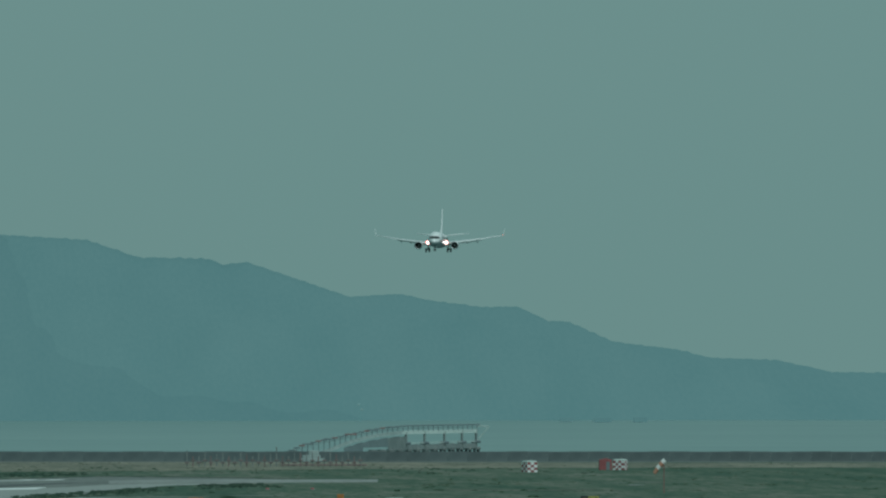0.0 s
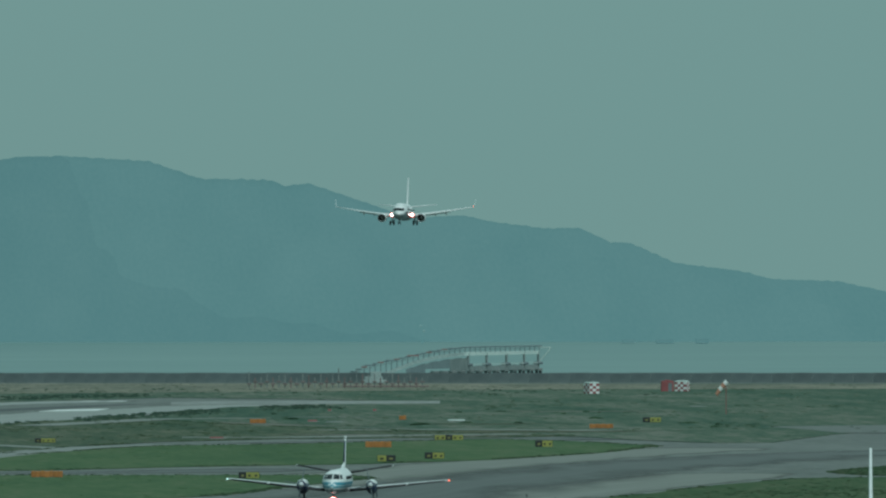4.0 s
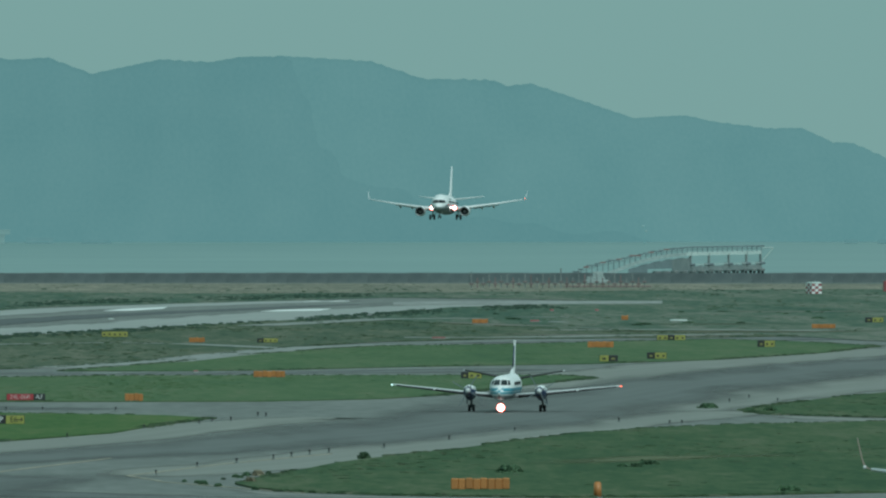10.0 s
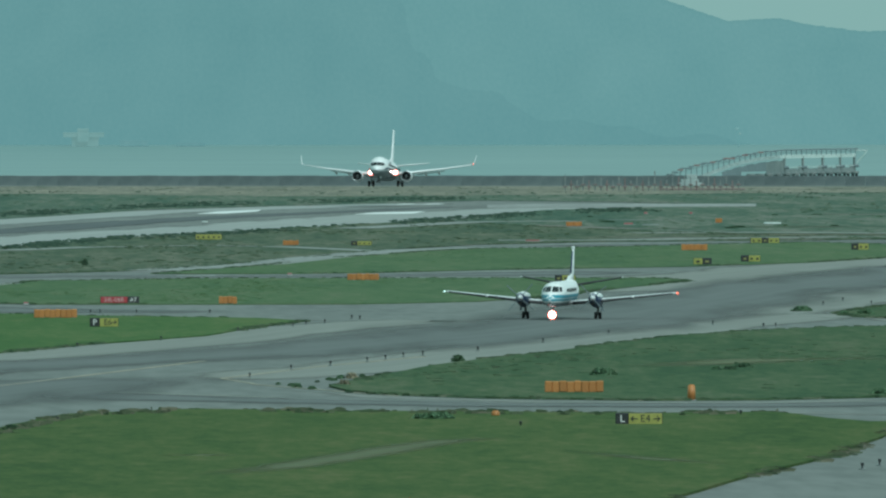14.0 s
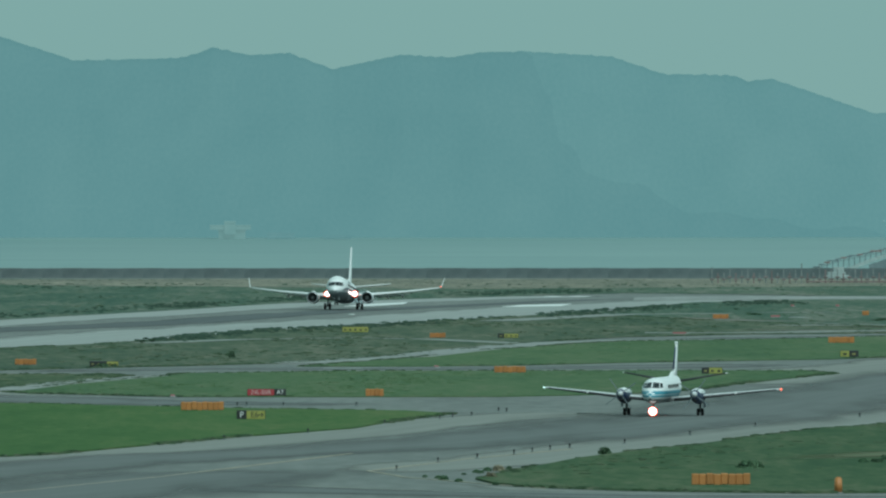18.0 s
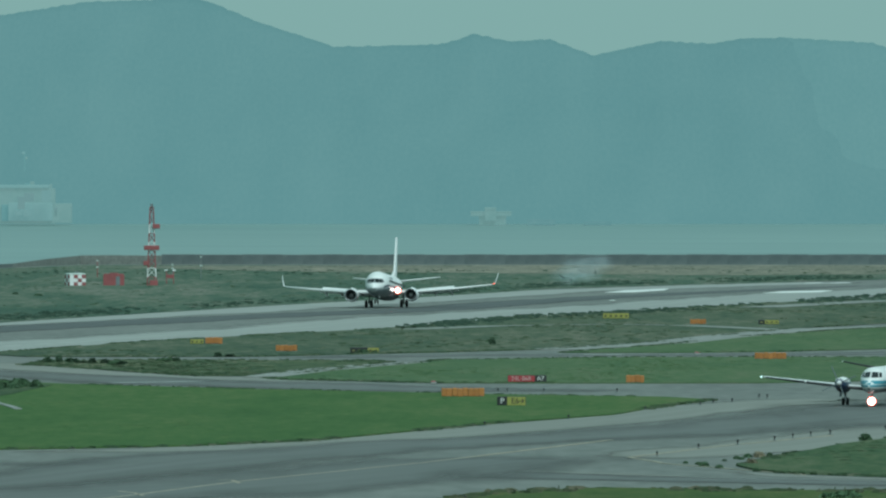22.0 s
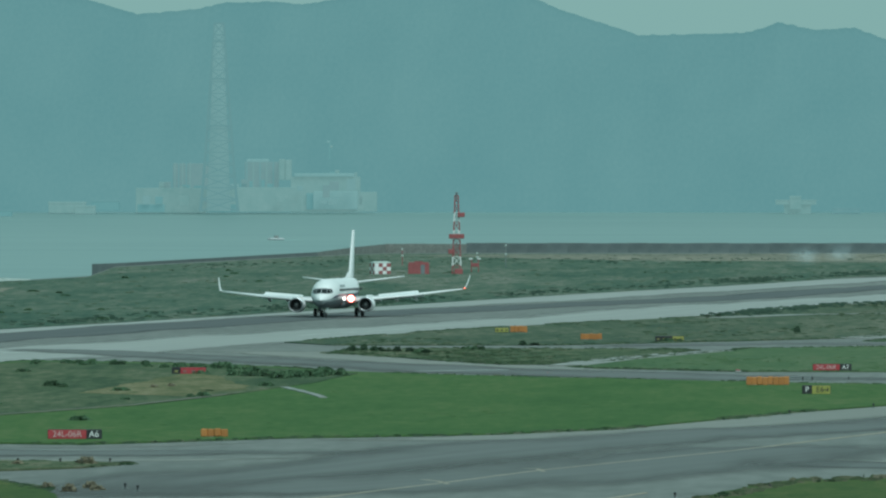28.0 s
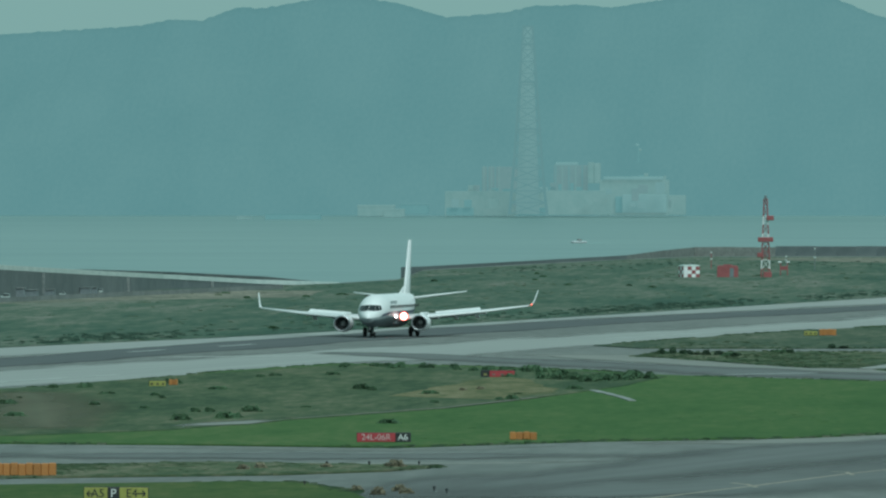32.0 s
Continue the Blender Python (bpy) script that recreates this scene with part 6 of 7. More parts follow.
# ---- the far shore: power station, houses ----
plant = thing("power_station", pose(0, 0, 0), "pale hazy power station with a tall lattice chimney across the bay", "power station")
CB, CT = Vector((-200.8, 4616.0, 7.2)), Vector((-201.0, 4616.0, 68.9))
hh = CT.z - CB.z
for i in range(16):
    k0, k1 = i / 16, (i + 1) / 16
    w0, w1 = 6.2 - 4.6 * k0 ** 0.85, 6.2 - 4.6 * k1 ** 0.85
    P0 = [Vector((CB.x + sx * w0, CB.y + sy * w0, CB.z + hh * k0)) for sx, sy in ((-1, -1), (1, -1), (1, 1), (-1, 1))]
    P1 = [Vector((CB.x + sx * w1, CB.y + sy * w1, CB.z + hh * k1)) for sx, sy in ((-1, -1), (1, -1), (1, 1), (-1, 1))]
    bm = bmesh.new()
    for j in range(4):
        rod(bm, P0[j], P1[j], 0.26, 5)
        rod(bm, P0[j], P1[(j + 1) % 4], 0.15, 4)
        rod(bm, P0[(j + 1) % 4], P1[j], 0.15, 4)
        rod(bm, P1[j], P1[(j + 1) % 4], 0.15, 4)
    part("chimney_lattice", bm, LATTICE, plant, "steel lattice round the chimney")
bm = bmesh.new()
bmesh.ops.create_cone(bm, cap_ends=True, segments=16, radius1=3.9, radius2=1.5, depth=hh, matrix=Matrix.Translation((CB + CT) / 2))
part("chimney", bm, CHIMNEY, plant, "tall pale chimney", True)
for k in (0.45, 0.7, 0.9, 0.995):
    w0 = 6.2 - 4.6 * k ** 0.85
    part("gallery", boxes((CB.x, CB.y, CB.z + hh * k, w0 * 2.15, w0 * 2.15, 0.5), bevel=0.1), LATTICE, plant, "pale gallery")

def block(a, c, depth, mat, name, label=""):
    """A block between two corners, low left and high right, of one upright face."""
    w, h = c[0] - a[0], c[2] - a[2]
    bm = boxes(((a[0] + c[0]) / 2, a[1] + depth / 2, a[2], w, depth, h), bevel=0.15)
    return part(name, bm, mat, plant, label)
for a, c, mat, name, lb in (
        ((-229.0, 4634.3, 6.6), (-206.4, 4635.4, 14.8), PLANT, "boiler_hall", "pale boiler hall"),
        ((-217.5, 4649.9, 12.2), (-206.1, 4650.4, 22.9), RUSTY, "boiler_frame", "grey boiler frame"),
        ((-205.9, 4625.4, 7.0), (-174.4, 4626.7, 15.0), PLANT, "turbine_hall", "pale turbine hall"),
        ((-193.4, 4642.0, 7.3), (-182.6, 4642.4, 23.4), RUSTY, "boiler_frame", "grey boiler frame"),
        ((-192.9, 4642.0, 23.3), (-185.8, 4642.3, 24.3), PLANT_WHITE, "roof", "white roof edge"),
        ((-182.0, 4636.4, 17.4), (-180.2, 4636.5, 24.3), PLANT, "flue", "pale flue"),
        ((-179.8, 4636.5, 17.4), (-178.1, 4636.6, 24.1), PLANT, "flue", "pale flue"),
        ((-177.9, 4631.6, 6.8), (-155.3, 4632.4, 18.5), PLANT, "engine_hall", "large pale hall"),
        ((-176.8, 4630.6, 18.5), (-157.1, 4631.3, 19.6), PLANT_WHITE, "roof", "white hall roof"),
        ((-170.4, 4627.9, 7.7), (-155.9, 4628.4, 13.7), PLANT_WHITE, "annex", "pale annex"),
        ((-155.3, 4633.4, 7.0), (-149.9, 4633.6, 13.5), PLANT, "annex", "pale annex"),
        # the gap's shade is put in as a darker block
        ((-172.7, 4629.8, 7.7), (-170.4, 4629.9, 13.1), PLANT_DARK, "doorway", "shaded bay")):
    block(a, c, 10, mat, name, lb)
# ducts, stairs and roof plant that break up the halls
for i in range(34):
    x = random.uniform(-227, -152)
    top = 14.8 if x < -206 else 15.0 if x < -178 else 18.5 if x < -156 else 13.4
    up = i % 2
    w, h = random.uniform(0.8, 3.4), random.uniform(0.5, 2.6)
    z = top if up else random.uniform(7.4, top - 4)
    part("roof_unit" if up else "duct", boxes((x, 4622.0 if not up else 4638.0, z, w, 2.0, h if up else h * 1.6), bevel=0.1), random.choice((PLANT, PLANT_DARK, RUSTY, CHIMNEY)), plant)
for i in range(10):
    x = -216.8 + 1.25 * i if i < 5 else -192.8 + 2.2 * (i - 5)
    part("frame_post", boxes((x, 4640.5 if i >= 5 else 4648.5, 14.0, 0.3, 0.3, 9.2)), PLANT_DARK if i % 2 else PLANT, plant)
# low dark blocks where trees stand before the halls
for i in (0, 4):
    a, c = (-223.5, 4622.6, 7.8), (-176.2, 4624.6, 7.8)
    x = a[0] + (c[0] - a[0]) * i / 8
    part("window_bay", boxes((x, a[1], a[2] - 1, 9, 0.6, 2.6), bevel=0.12), PLANT_DARK, plant, "low dark block at the foot of the halls")

def shore_house(a, c, mat, label):
    hs = thing("shore_building", pose(0, 0, 0), label, "building", "far shore buildings")
    w, h = c[0] - a[0], c[2] - a[2]
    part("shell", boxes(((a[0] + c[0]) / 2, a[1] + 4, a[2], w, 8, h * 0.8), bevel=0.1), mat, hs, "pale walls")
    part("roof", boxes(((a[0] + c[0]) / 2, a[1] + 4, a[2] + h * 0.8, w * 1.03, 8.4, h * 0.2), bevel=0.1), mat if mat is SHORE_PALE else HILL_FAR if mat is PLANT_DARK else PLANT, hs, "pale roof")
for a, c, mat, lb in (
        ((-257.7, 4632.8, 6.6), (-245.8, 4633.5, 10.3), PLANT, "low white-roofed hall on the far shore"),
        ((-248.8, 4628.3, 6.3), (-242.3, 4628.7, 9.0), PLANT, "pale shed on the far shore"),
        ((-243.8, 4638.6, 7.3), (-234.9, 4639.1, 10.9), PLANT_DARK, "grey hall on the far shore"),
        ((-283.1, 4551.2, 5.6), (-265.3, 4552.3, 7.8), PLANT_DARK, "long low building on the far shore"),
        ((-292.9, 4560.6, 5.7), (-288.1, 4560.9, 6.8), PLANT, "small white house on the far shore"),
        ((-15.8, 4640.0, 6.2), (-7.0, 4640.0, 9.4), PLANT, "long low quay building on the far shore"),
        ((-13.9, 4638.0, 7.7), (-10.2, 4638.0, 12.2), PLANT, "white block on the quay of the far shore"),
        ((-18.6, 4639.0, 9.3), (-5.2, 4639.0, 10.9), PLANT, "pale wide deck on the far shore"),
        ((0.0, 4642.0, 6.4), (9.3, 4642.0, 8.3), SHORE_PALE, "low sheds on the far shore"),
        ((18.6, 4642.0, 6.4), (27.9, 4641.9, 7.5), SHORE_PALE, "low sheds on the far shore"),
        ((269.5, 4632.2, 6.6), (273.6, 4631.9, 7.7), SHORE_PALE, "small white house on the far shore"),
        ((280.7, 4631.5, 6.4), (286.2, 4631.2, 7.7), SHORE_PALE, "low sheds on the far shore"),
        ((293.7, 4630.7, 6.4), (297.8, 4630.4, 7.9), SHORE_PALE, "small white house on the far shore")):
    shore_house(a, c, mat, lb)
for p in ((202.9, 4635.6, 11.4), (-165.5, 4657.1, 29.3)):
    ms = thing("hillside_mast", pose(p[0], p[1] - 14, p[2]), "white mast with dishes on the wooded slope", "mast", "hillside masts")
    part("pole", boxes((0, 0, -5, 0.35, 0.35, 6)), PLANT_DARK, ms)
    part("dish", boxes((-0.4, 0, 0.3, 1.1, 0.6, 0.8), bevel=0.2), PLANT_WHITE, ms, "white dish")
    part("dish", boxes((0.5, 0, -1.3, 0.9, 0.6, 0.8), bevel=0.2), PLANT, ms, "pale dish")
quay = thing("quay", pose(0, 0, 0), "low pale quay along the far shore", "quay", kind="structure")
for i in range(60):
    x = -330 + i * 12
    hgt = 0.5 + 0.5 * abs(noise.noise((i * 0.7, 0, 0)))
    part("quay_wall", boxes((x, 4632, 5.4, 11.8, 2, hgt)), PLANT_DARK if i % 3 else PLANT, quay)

# ---- motor boat ----
boat = thing("motor_boat", pose(0, 0, 0), "small grey motor boat with a pale wake on the bay", "boat")
part("hull", loft([(0, 0, 0.4, 0.05, 0.2), (0.8, 0, 0.45, 0.9, 0.5), (4, 0, 0.4, 1.1, 0.55), (6.4, 0, 0.4, 1.0, 0.5)], 14), HULL, boat, "grey hull")
part("cabin", boxes((0, 3.6, 0.8, 1.5, 1.6, 0.9), bevel=0.15), GREY, boat, "grey cabin")
part("wake", boxes((0, 10, -0.1, 1.8, 7, 0.25), bevel=0.08), PLANT_WHITE, boat, "pale wake")
boat.scale = (0.72, 0.72, 0.72)

# ---- painted lines and edge lights ----
LINES = [
    ("taxi_centre_line", LINE, [(6.6, 1099.0), (0.0, 1057.1), (-7.5, 1007.9), (-11.0, 989.9), (-19.7, 943.0), (-24.8, 906.8), (-32.6, 856.7)], 0.28, "worn yellow taxiway centre line"),
    ("taxi_edge_line", LINE, [(7.4, 1028.7), (9.3, 1012.0), (9.8, 1005.9), (14.5, 986.0), (19.0, 967.0)], 0.3, "yellow edge line at the taxiway fork"),
    ("taxi_edge_line", LINE, [(7.4, 1028.7), (15.1, 1075.2), (24.2, 1118.5)], 0.25, "faint yellow edge line"),
    ("taxi_edge_line", LINE, [(-20.3, 804.5), (-15.3, 849.9), (-11.6, 878.3)], 0.28, "yellow edge line of the near taxiway"),
    ("taxi_centre_line", LINE, [(-26.6, 915.1), (-25.4, 910.1), (-24.6, 901.9)], 0.3, "hooked end of a yellow taxiway turning line"),
    ("taxi_centre_line", LINE, [(-20.8, 950.1), (-19.8, 948.4), (-19.2, 939.4)], 0.3, "hooked end of a yellow taxiway turning line"),
    ("runway_line", WLINE, [(-65.0, 1725.2), (-53.9, 1794.0)], 0.9, "worn white runway side line"),
    ("runway_line", WLINE, [(-108.0, 1545.8), (-90.2, 1561.5)], 1.0, "worn white runway marking"),
    ("runway_line", WLINE, [(-110.2, 1358.8), (-102.5, 1409.7)], 0.8, "worn white runway side line"),
    ("runway_line", WLINE, [(-114.3, 1590.0), (-111.9, 1610.8)], 0.7, "worn white runway marking"),
    ("runway_line", WLINE, [(-107.5, 1643.2), (-104.9, 1665.4)], 0.7, "worn white runway marking"),
    ("runway_line", WLINE, [(-41.4, 1412.8), (-33.1, 1425.2)], 1.2, "pale patch line on the taxiway"),
    ("runway_line", WLINE, [(6.6, 1646.7), (11.2, 1646.6)], 1.8, "pale patch line on the taxiway"),
]
for nm, mt, pts, w, lb in LINES:
    sheet(nm, strip(pts, [w] * len(pts)), 0.046, mt, lb, "marking", thick=0.05)

# bright white patches lying on the runway paving
for pts in ([(14.3, 2585.2), (17.9, 2632.9), (26.9, 2682.4), (25.6, 2639.8), (19.7, 2591.9)], [(42.9, 2571.5), (47.1, 2611.9), (57.1, 2639.3), (54.0, 2591.4)], [(55.7, 2834.4), (57.2, 2845.0), (59.6, 2845.4), (58.4, 2835.0)], [(61.0, 2834.0), (62.6, 2846.0), (65.4, 2846.4), (64.0, 2834.4)]):
    sheet("touchdown_marking", edge_points(pts, 4, 0.4), 0.05, LETTER, "bright white patch on the runway", "marking", thick=0.05)


def edge_light(m):
    e = thing("edge_light", m, "small dark taxiway edge light on a stalk", "light", "taxiway edge lights")
    part("stalk", boxes((0, 0, 0, 0.07, 0.07, 0.24)), BLACK, e)
    part("lamp", boxes((0, 0, 0.22, 0.16, 0.16, 0.16), bevel=0.03), BOOT, e, "dark lamp")
    part("base", boxes((0, 0, 0, 0.3, 0.3, 0.06), bevel=0.01), GREY, e)
    return e
lamp0 = edge_light(pose(*(9.5, 1030.8), 0.05))
for p in ((12.9, 1061.5), (16.1, 1077.5), (19.2, 1094.0), (20.8, 1103.7), (22.4, 1113.5), (24.1, 1121.0), (29.0, 1141.4), (35.5, 1181.8), (42.5, 1225.2), (53.8, 1278.2), (57.8, 1265.0), (58.9, 1265.0), (-3.5, 1160.3), (3.5, 1193.6), (10.4, 1241.1), (15.6, 1269.5), (16.9, 1279.2), (18.7, 1285.8), (21.6, 1312.8), (22.3, 1309.4), (-2.8, 1348.5), (-1.9, 1348.5), (1.6, 1348.5), (8.6, 1348.5), (70.1, 1403.7), (73.5, 1431.9), (75.1, 1407.4), (39.8, 903.0), (24.8, 871.9), (-9.6, 861.7), (-3.9, 884.6), (40.6, 770.1), (42.0, 778.5), (43.5, 788.3), (45.2, 798.3), (-49.4, 963.8), (-52.8, 963.6), (-55.7, 963.5), (-43.4, 880.5), (-44.5, 886.7), (-53.6, 902.3)):
    copy_thing(lamp0, pose(*p, 0.05, 0, 0, random.uniform(0, 90)))

# ---- shrubs ----
def shrub(name, r, h, n, mat, label, spot):
    s = thing(name, pose(*spot, 0.05), label, "shrub", "low shrubs")
    bm = bmesh.new()
    for k in range(n):
        a, q, z = random.uniform(0, 6.283), random.random() ** 0.5, random.random()
        p = Vector((math.cos(a) * q * r * (1 - 0.5 * z), math.sin(a) * q * r * (1 - 0.5 * z), z * h))
        d = random.uniform(0.12, 0.26) * (0.6 + 0.5 * r)
        m = Matrix.Translation(p) @ Euler((random.uniform(0, 3), random.uniform(0, 3), random.uniform(0, 3))).to_matrix().to_4x4()
        vs = [bm.verts.new(m @ Vector(c)) for c in ((-d, 0, 0), (0, -d * 0.5, d * 0.2), (d, 0, 0), (0, d * 0.5, d * 0.2))]
        bm.faces.new(vs)
    part("foliage", bm, mat, s)
    bm = bmesh.new()
    for k in range(5):
        a = k * 1.26
        rod(bm, (0, 0, 0), (math.cos(a) * r * 0.6, math.sin(a) * r * 0.6, h * 0.75), 0.025, 4)
    part("stem", bm, BELLY, s)
    return s
kinds = [shrub("shrub", 0.6, 0.4, 200, LEAF, "low dark green shrub in the grass", (26.3, 1096.3)), shrub("shrub", 1.2, 0.5, 300, LEAF, "broad dark green shrub", (35.5, 1034.5)), shrub("weed_clump", 0.8, 0.5, 130, STRAW, "clump of dry straw-coloured weeds", (-50.7, 958.2))]
SPOTS = [(45.7, 1056.1), (47.0, 1065.1), (44.7, 1056.1), (66.1, 1365.4), (68.8, 1339.5), (70.9, 1339.4), (19.7, 892.4), (20.2, 893.9), (20.7, 890.7), (19.3, 890.8), (-4.7, 1769.3), (52.4, 967.4), (62.7, 1008.1),
         (-53.3, 1568.1), (-52.4, 1573.1), (-45.3, 1548.9), (-41.3, 1583.4), (-40.5, 1578.4), (-39.2, 1578.5), (-19.3, 1657.5), (-17.9, 1657.5), (-50.9, 1412.5), (-49.1, 1408.6), (-77.7, 1139.1), (-78.1, 1179.8), (-74.6, 1147.2), (-74.0, 1152.6), (-74.6, 1180.0), (-61.6, 1227.4), (-72.2, 1304.1), (-70.8, 1297.4), (-60.2, 1127.2), (-6.6, 864.7)]
for i, p in enumerate(SPOTS):
    copy_thing(kinds[i % 2], pose(*p, 0.05, 0, 0, random.uniform(0, 360)) @ Matrix.Diagonal((0.9, 0.9, 1.0 if p[0] < -70 else 0.7, 1)))
for k in range(20):
    p = (random.uniform((70.5, 2409.3)[0], (149.7, 2405.7)[0]), random.uniform((-13.4, 2227.4)[1], (-16.0, 2653.9)[1]))
    copy_thing(kinds[0], pose(*p, 0.05, 0, 0, random.uniform(0, 360)) @ Matrix.Diagonal((random.uniform(1.4, 3.6), 1.2, random.uniform(0.35, 0.7), 1)))
for p, k in (((12.5, 995.8), 0.6), ((12.2, 1001.8), 0.35), ((11.3, 1005.9), 0.3), ((13.5, 989.9), 0.4), ((15.2, 1022.3), 0.4), ((15.5, 1020.2), 0.35), ((16.1, 1028.6), 0.5), ((15.9, 978.2), 0.4), ((17.8, 1035.0), 0.4), ((14.2, 1014.0), 0.25)):
    copy_thing(kinds[0], pose(*p, 0.05, 0, 0, random.uniform(0, 360)) @ Matrix.Diagonal((k * 1.5, k, k, 1)))
for k in range(30):
    p = (random.uniform(-104, -52), random.uniform(1110, 1400))
    if inside(p, UNMOWN):
        copy_thing(kinds[k % 2], pose(*p, 0.1, 0, 0, random.uniform(0, 360)) @ Matrix.Diagonal((random.uniform(0.5, 1.1), 0.9, random.uniform(0.4, 0.9), 1)))
for k in range(26):
    y = random.uniform(1750, 2900)
    p = (random.uniform(-0.068, -0.047 + 0.02 * (y > 2500)) * y, y)
    if inside(p, LAWNS[0][2]):
        copy_thing(kinds[0], pose(*p, 0.08, 0, 0, random.uniform(0, 360)) @ Matrix.Diagonal((random.uniform(1.0, 2.6), 1.0, random.uniform(0.4, 0.8), 1)))
bush = shrub("bush", 0.42, 0.72, 260, BUSH, "small round dark green bush in the grass", (-53.2, 1564.0))
for i, (x, y) in enumerate([(-52.4, 1571.0), (-51.2, 1569.0), (-50.1, 1564.1), (-49.2, 1564.1), (-48.2, 1564.1), (-46.5, 1559.2), (-45.0, 1554.4), (-44.7, 1546.0), (-40.2, 1590.0), (-39.3, 1592.0), (-20.1, 1660.0), (-19.2, 1661.0), (-17.7, 1667.9), (-35.5, 1624.3), (-34.2, 1624.0), (-16.8, 1940.4), (-15.8, 1941.0), (-4.6, 1749.9)]):
    low = 1.0 if i in (0, 17) else random.uniform(0.35, 0.8)
    copy_thing(bush, pose(x + random.uniform(-0.4, 0.4), y, 0.05, 0, 0, random.uniform(0, 360)) @ Matrix.Diagonal((1.0 if low == 1 else random.uniform(0.8, 1.9), 1.2, low, 1)))
HEDGE = [(-81.1, 1465.2), (-74.8, 1457.0), (-71.5, 1448.7), (-66.6, 1432.2), (-63.2, 1432.4), (-59.3, 1408.2), (-55.8, 1377.2), (-53.0, 1362.2), (-51.1, 1369.8), (-49.4, 1385.1)]
for i in range(64):
    k = random.uniform(3.2, len(HEDGE) - 1.01) if i < 46 else random.uniform(0, 3.5)
    a, c = Vector(HEDGE[int(k)]), Vector(HEDGE[int(k) + 1])
    p = a.lerp(c, k % 1) + Vector((random.uniform(-3, 3), random.uniform(-9, 9)))
    copy_thing(kinds[random.choice((0, 0, 1)) if i < 46 else 0], pose(p.x, p.y, 0.05, 0, 0, random.uniform(0, 360)))
for p in ((-51.3, 961.8), (-55.4, 957.9), (-59.7, 954.0), (-49.4, 886.4), (-47.7, 880.2), (-46.8, 889.7), (-46.1, 883.5), (-61.2, 1304.7), (-62.5, 1297.8), (16.9, 1028.6), (15.9, 1001.8), (-60.6, 950.3)):
    copy_thing(kinds[2], pose(*p, 0.05, 0, 0, random.uniform(0, 360)) @ Matrix.Diagonal((0.7, 0.7, random.uniform(0.5, 0.85), 1)))

# ---- tufts along the edges of the lawns and over them ----
def tufts(name, spots, mat, low, high, label):
    verts, faces = [], []
    for x, y in spots:
        for k in range(3):
            a, h, w = random.uniform(0, 3.14), random.uniform(low, high), random.uniform(0.2, 0.55)
            dx, dy = math.cos(a) * w, math.sin(a) * w * 0.6
            ox, oy = x + random.uniform(-0.4, 0.4), y + random.uniform(-0.4, 0.4)
            i = len(verts)
            verts += [(ox - dx, oy - dy, 0.03), (ox + dx, oy + dy, 0.03), (ox + dx * 1.3, oy + dy, h * random.uniform(0.6, 1)), (ox + dx * 0.1, oy, h), (ox - dx * 1.25, oy - dy, h * random.uniform(0.5, 0.9))]
            faces.append((i, i + 1, i + 2, i + 3, i + 4))
    me = bpy.data.meshes.new(name)
    me.from_pydata(verts, [], faces)
    me.materials.append(mat)
    tagged(new(name, me), label, "grass tufts", "", "stuff")

def blades(name, stops):
    m, nt, b = shader(name, 1.0)
    n, l = nt.nodes, nt.links
    geo, r = n.new("ShaderNodeNewGeometry"), n.new("ShaderNodeValToRGB")
    el = r.color_ramp.elements
    el[0].color, el[1].color = (*stops[0], 1), (*stops[2], 1)
    e = el.new(0.55)
    e.color = (*stops[1], 1)
    l.new(geo.outputs["Random Per Island"], r.inputs[0])
    l.new(r.outputs[0], b.inputs["Base Color"])
    return m


FRINGE = blades("tall_dry_grass", ((0.063, 0.1, 0.0495), (0.108, 0.13, 0.077), (0.18, 0.17, 0.121)))
TUFT_G = blades("tuft_grass", ((0.045, 0.085, 0.0462), (0.0792, 0.126, 0.066), (0.14, 0.16, 0.108)))
TUFT_L = blades("tuft_lush", ((0.063, 0.13, 0.0495), (0.09, 0.17, 0.066), (0.135, 0.195, 0.0935)))
for nm, mt, pts, lb in LAWNS:
    if nm in ("grass_far_field",):
        continue
    spots = []
    dense = edge_points(pts, 9, 1.3)
    for i in range(len(dense)):
        a, c = Vector(dense[i]), Vector(dense[(i + 1) % len(dense)])
        if abs(a.x) > 300 or a.y > 2700:
            continue
        m_ = max(1, int((c - a).length / 0.9))
        for j in range(m_):
            p = a.lerp(c, j / m_)
            if noise.noise((p.x * 0.08, p.y * 0.03, 1.5)) > -0.08:
                spots.append((p.x + random.uniform(-0.5, 0.5), p.y + random.uniform(-0.8, 1.2)))
    random.shuffle(spots)
    tufts(nm.replace("grass", "tufts"), spots[:5200], FRINGE if nm == "grass_foreground" else TUFT_G, 0.06, 0.24, "ragged dark tufts along the edge of the grass")


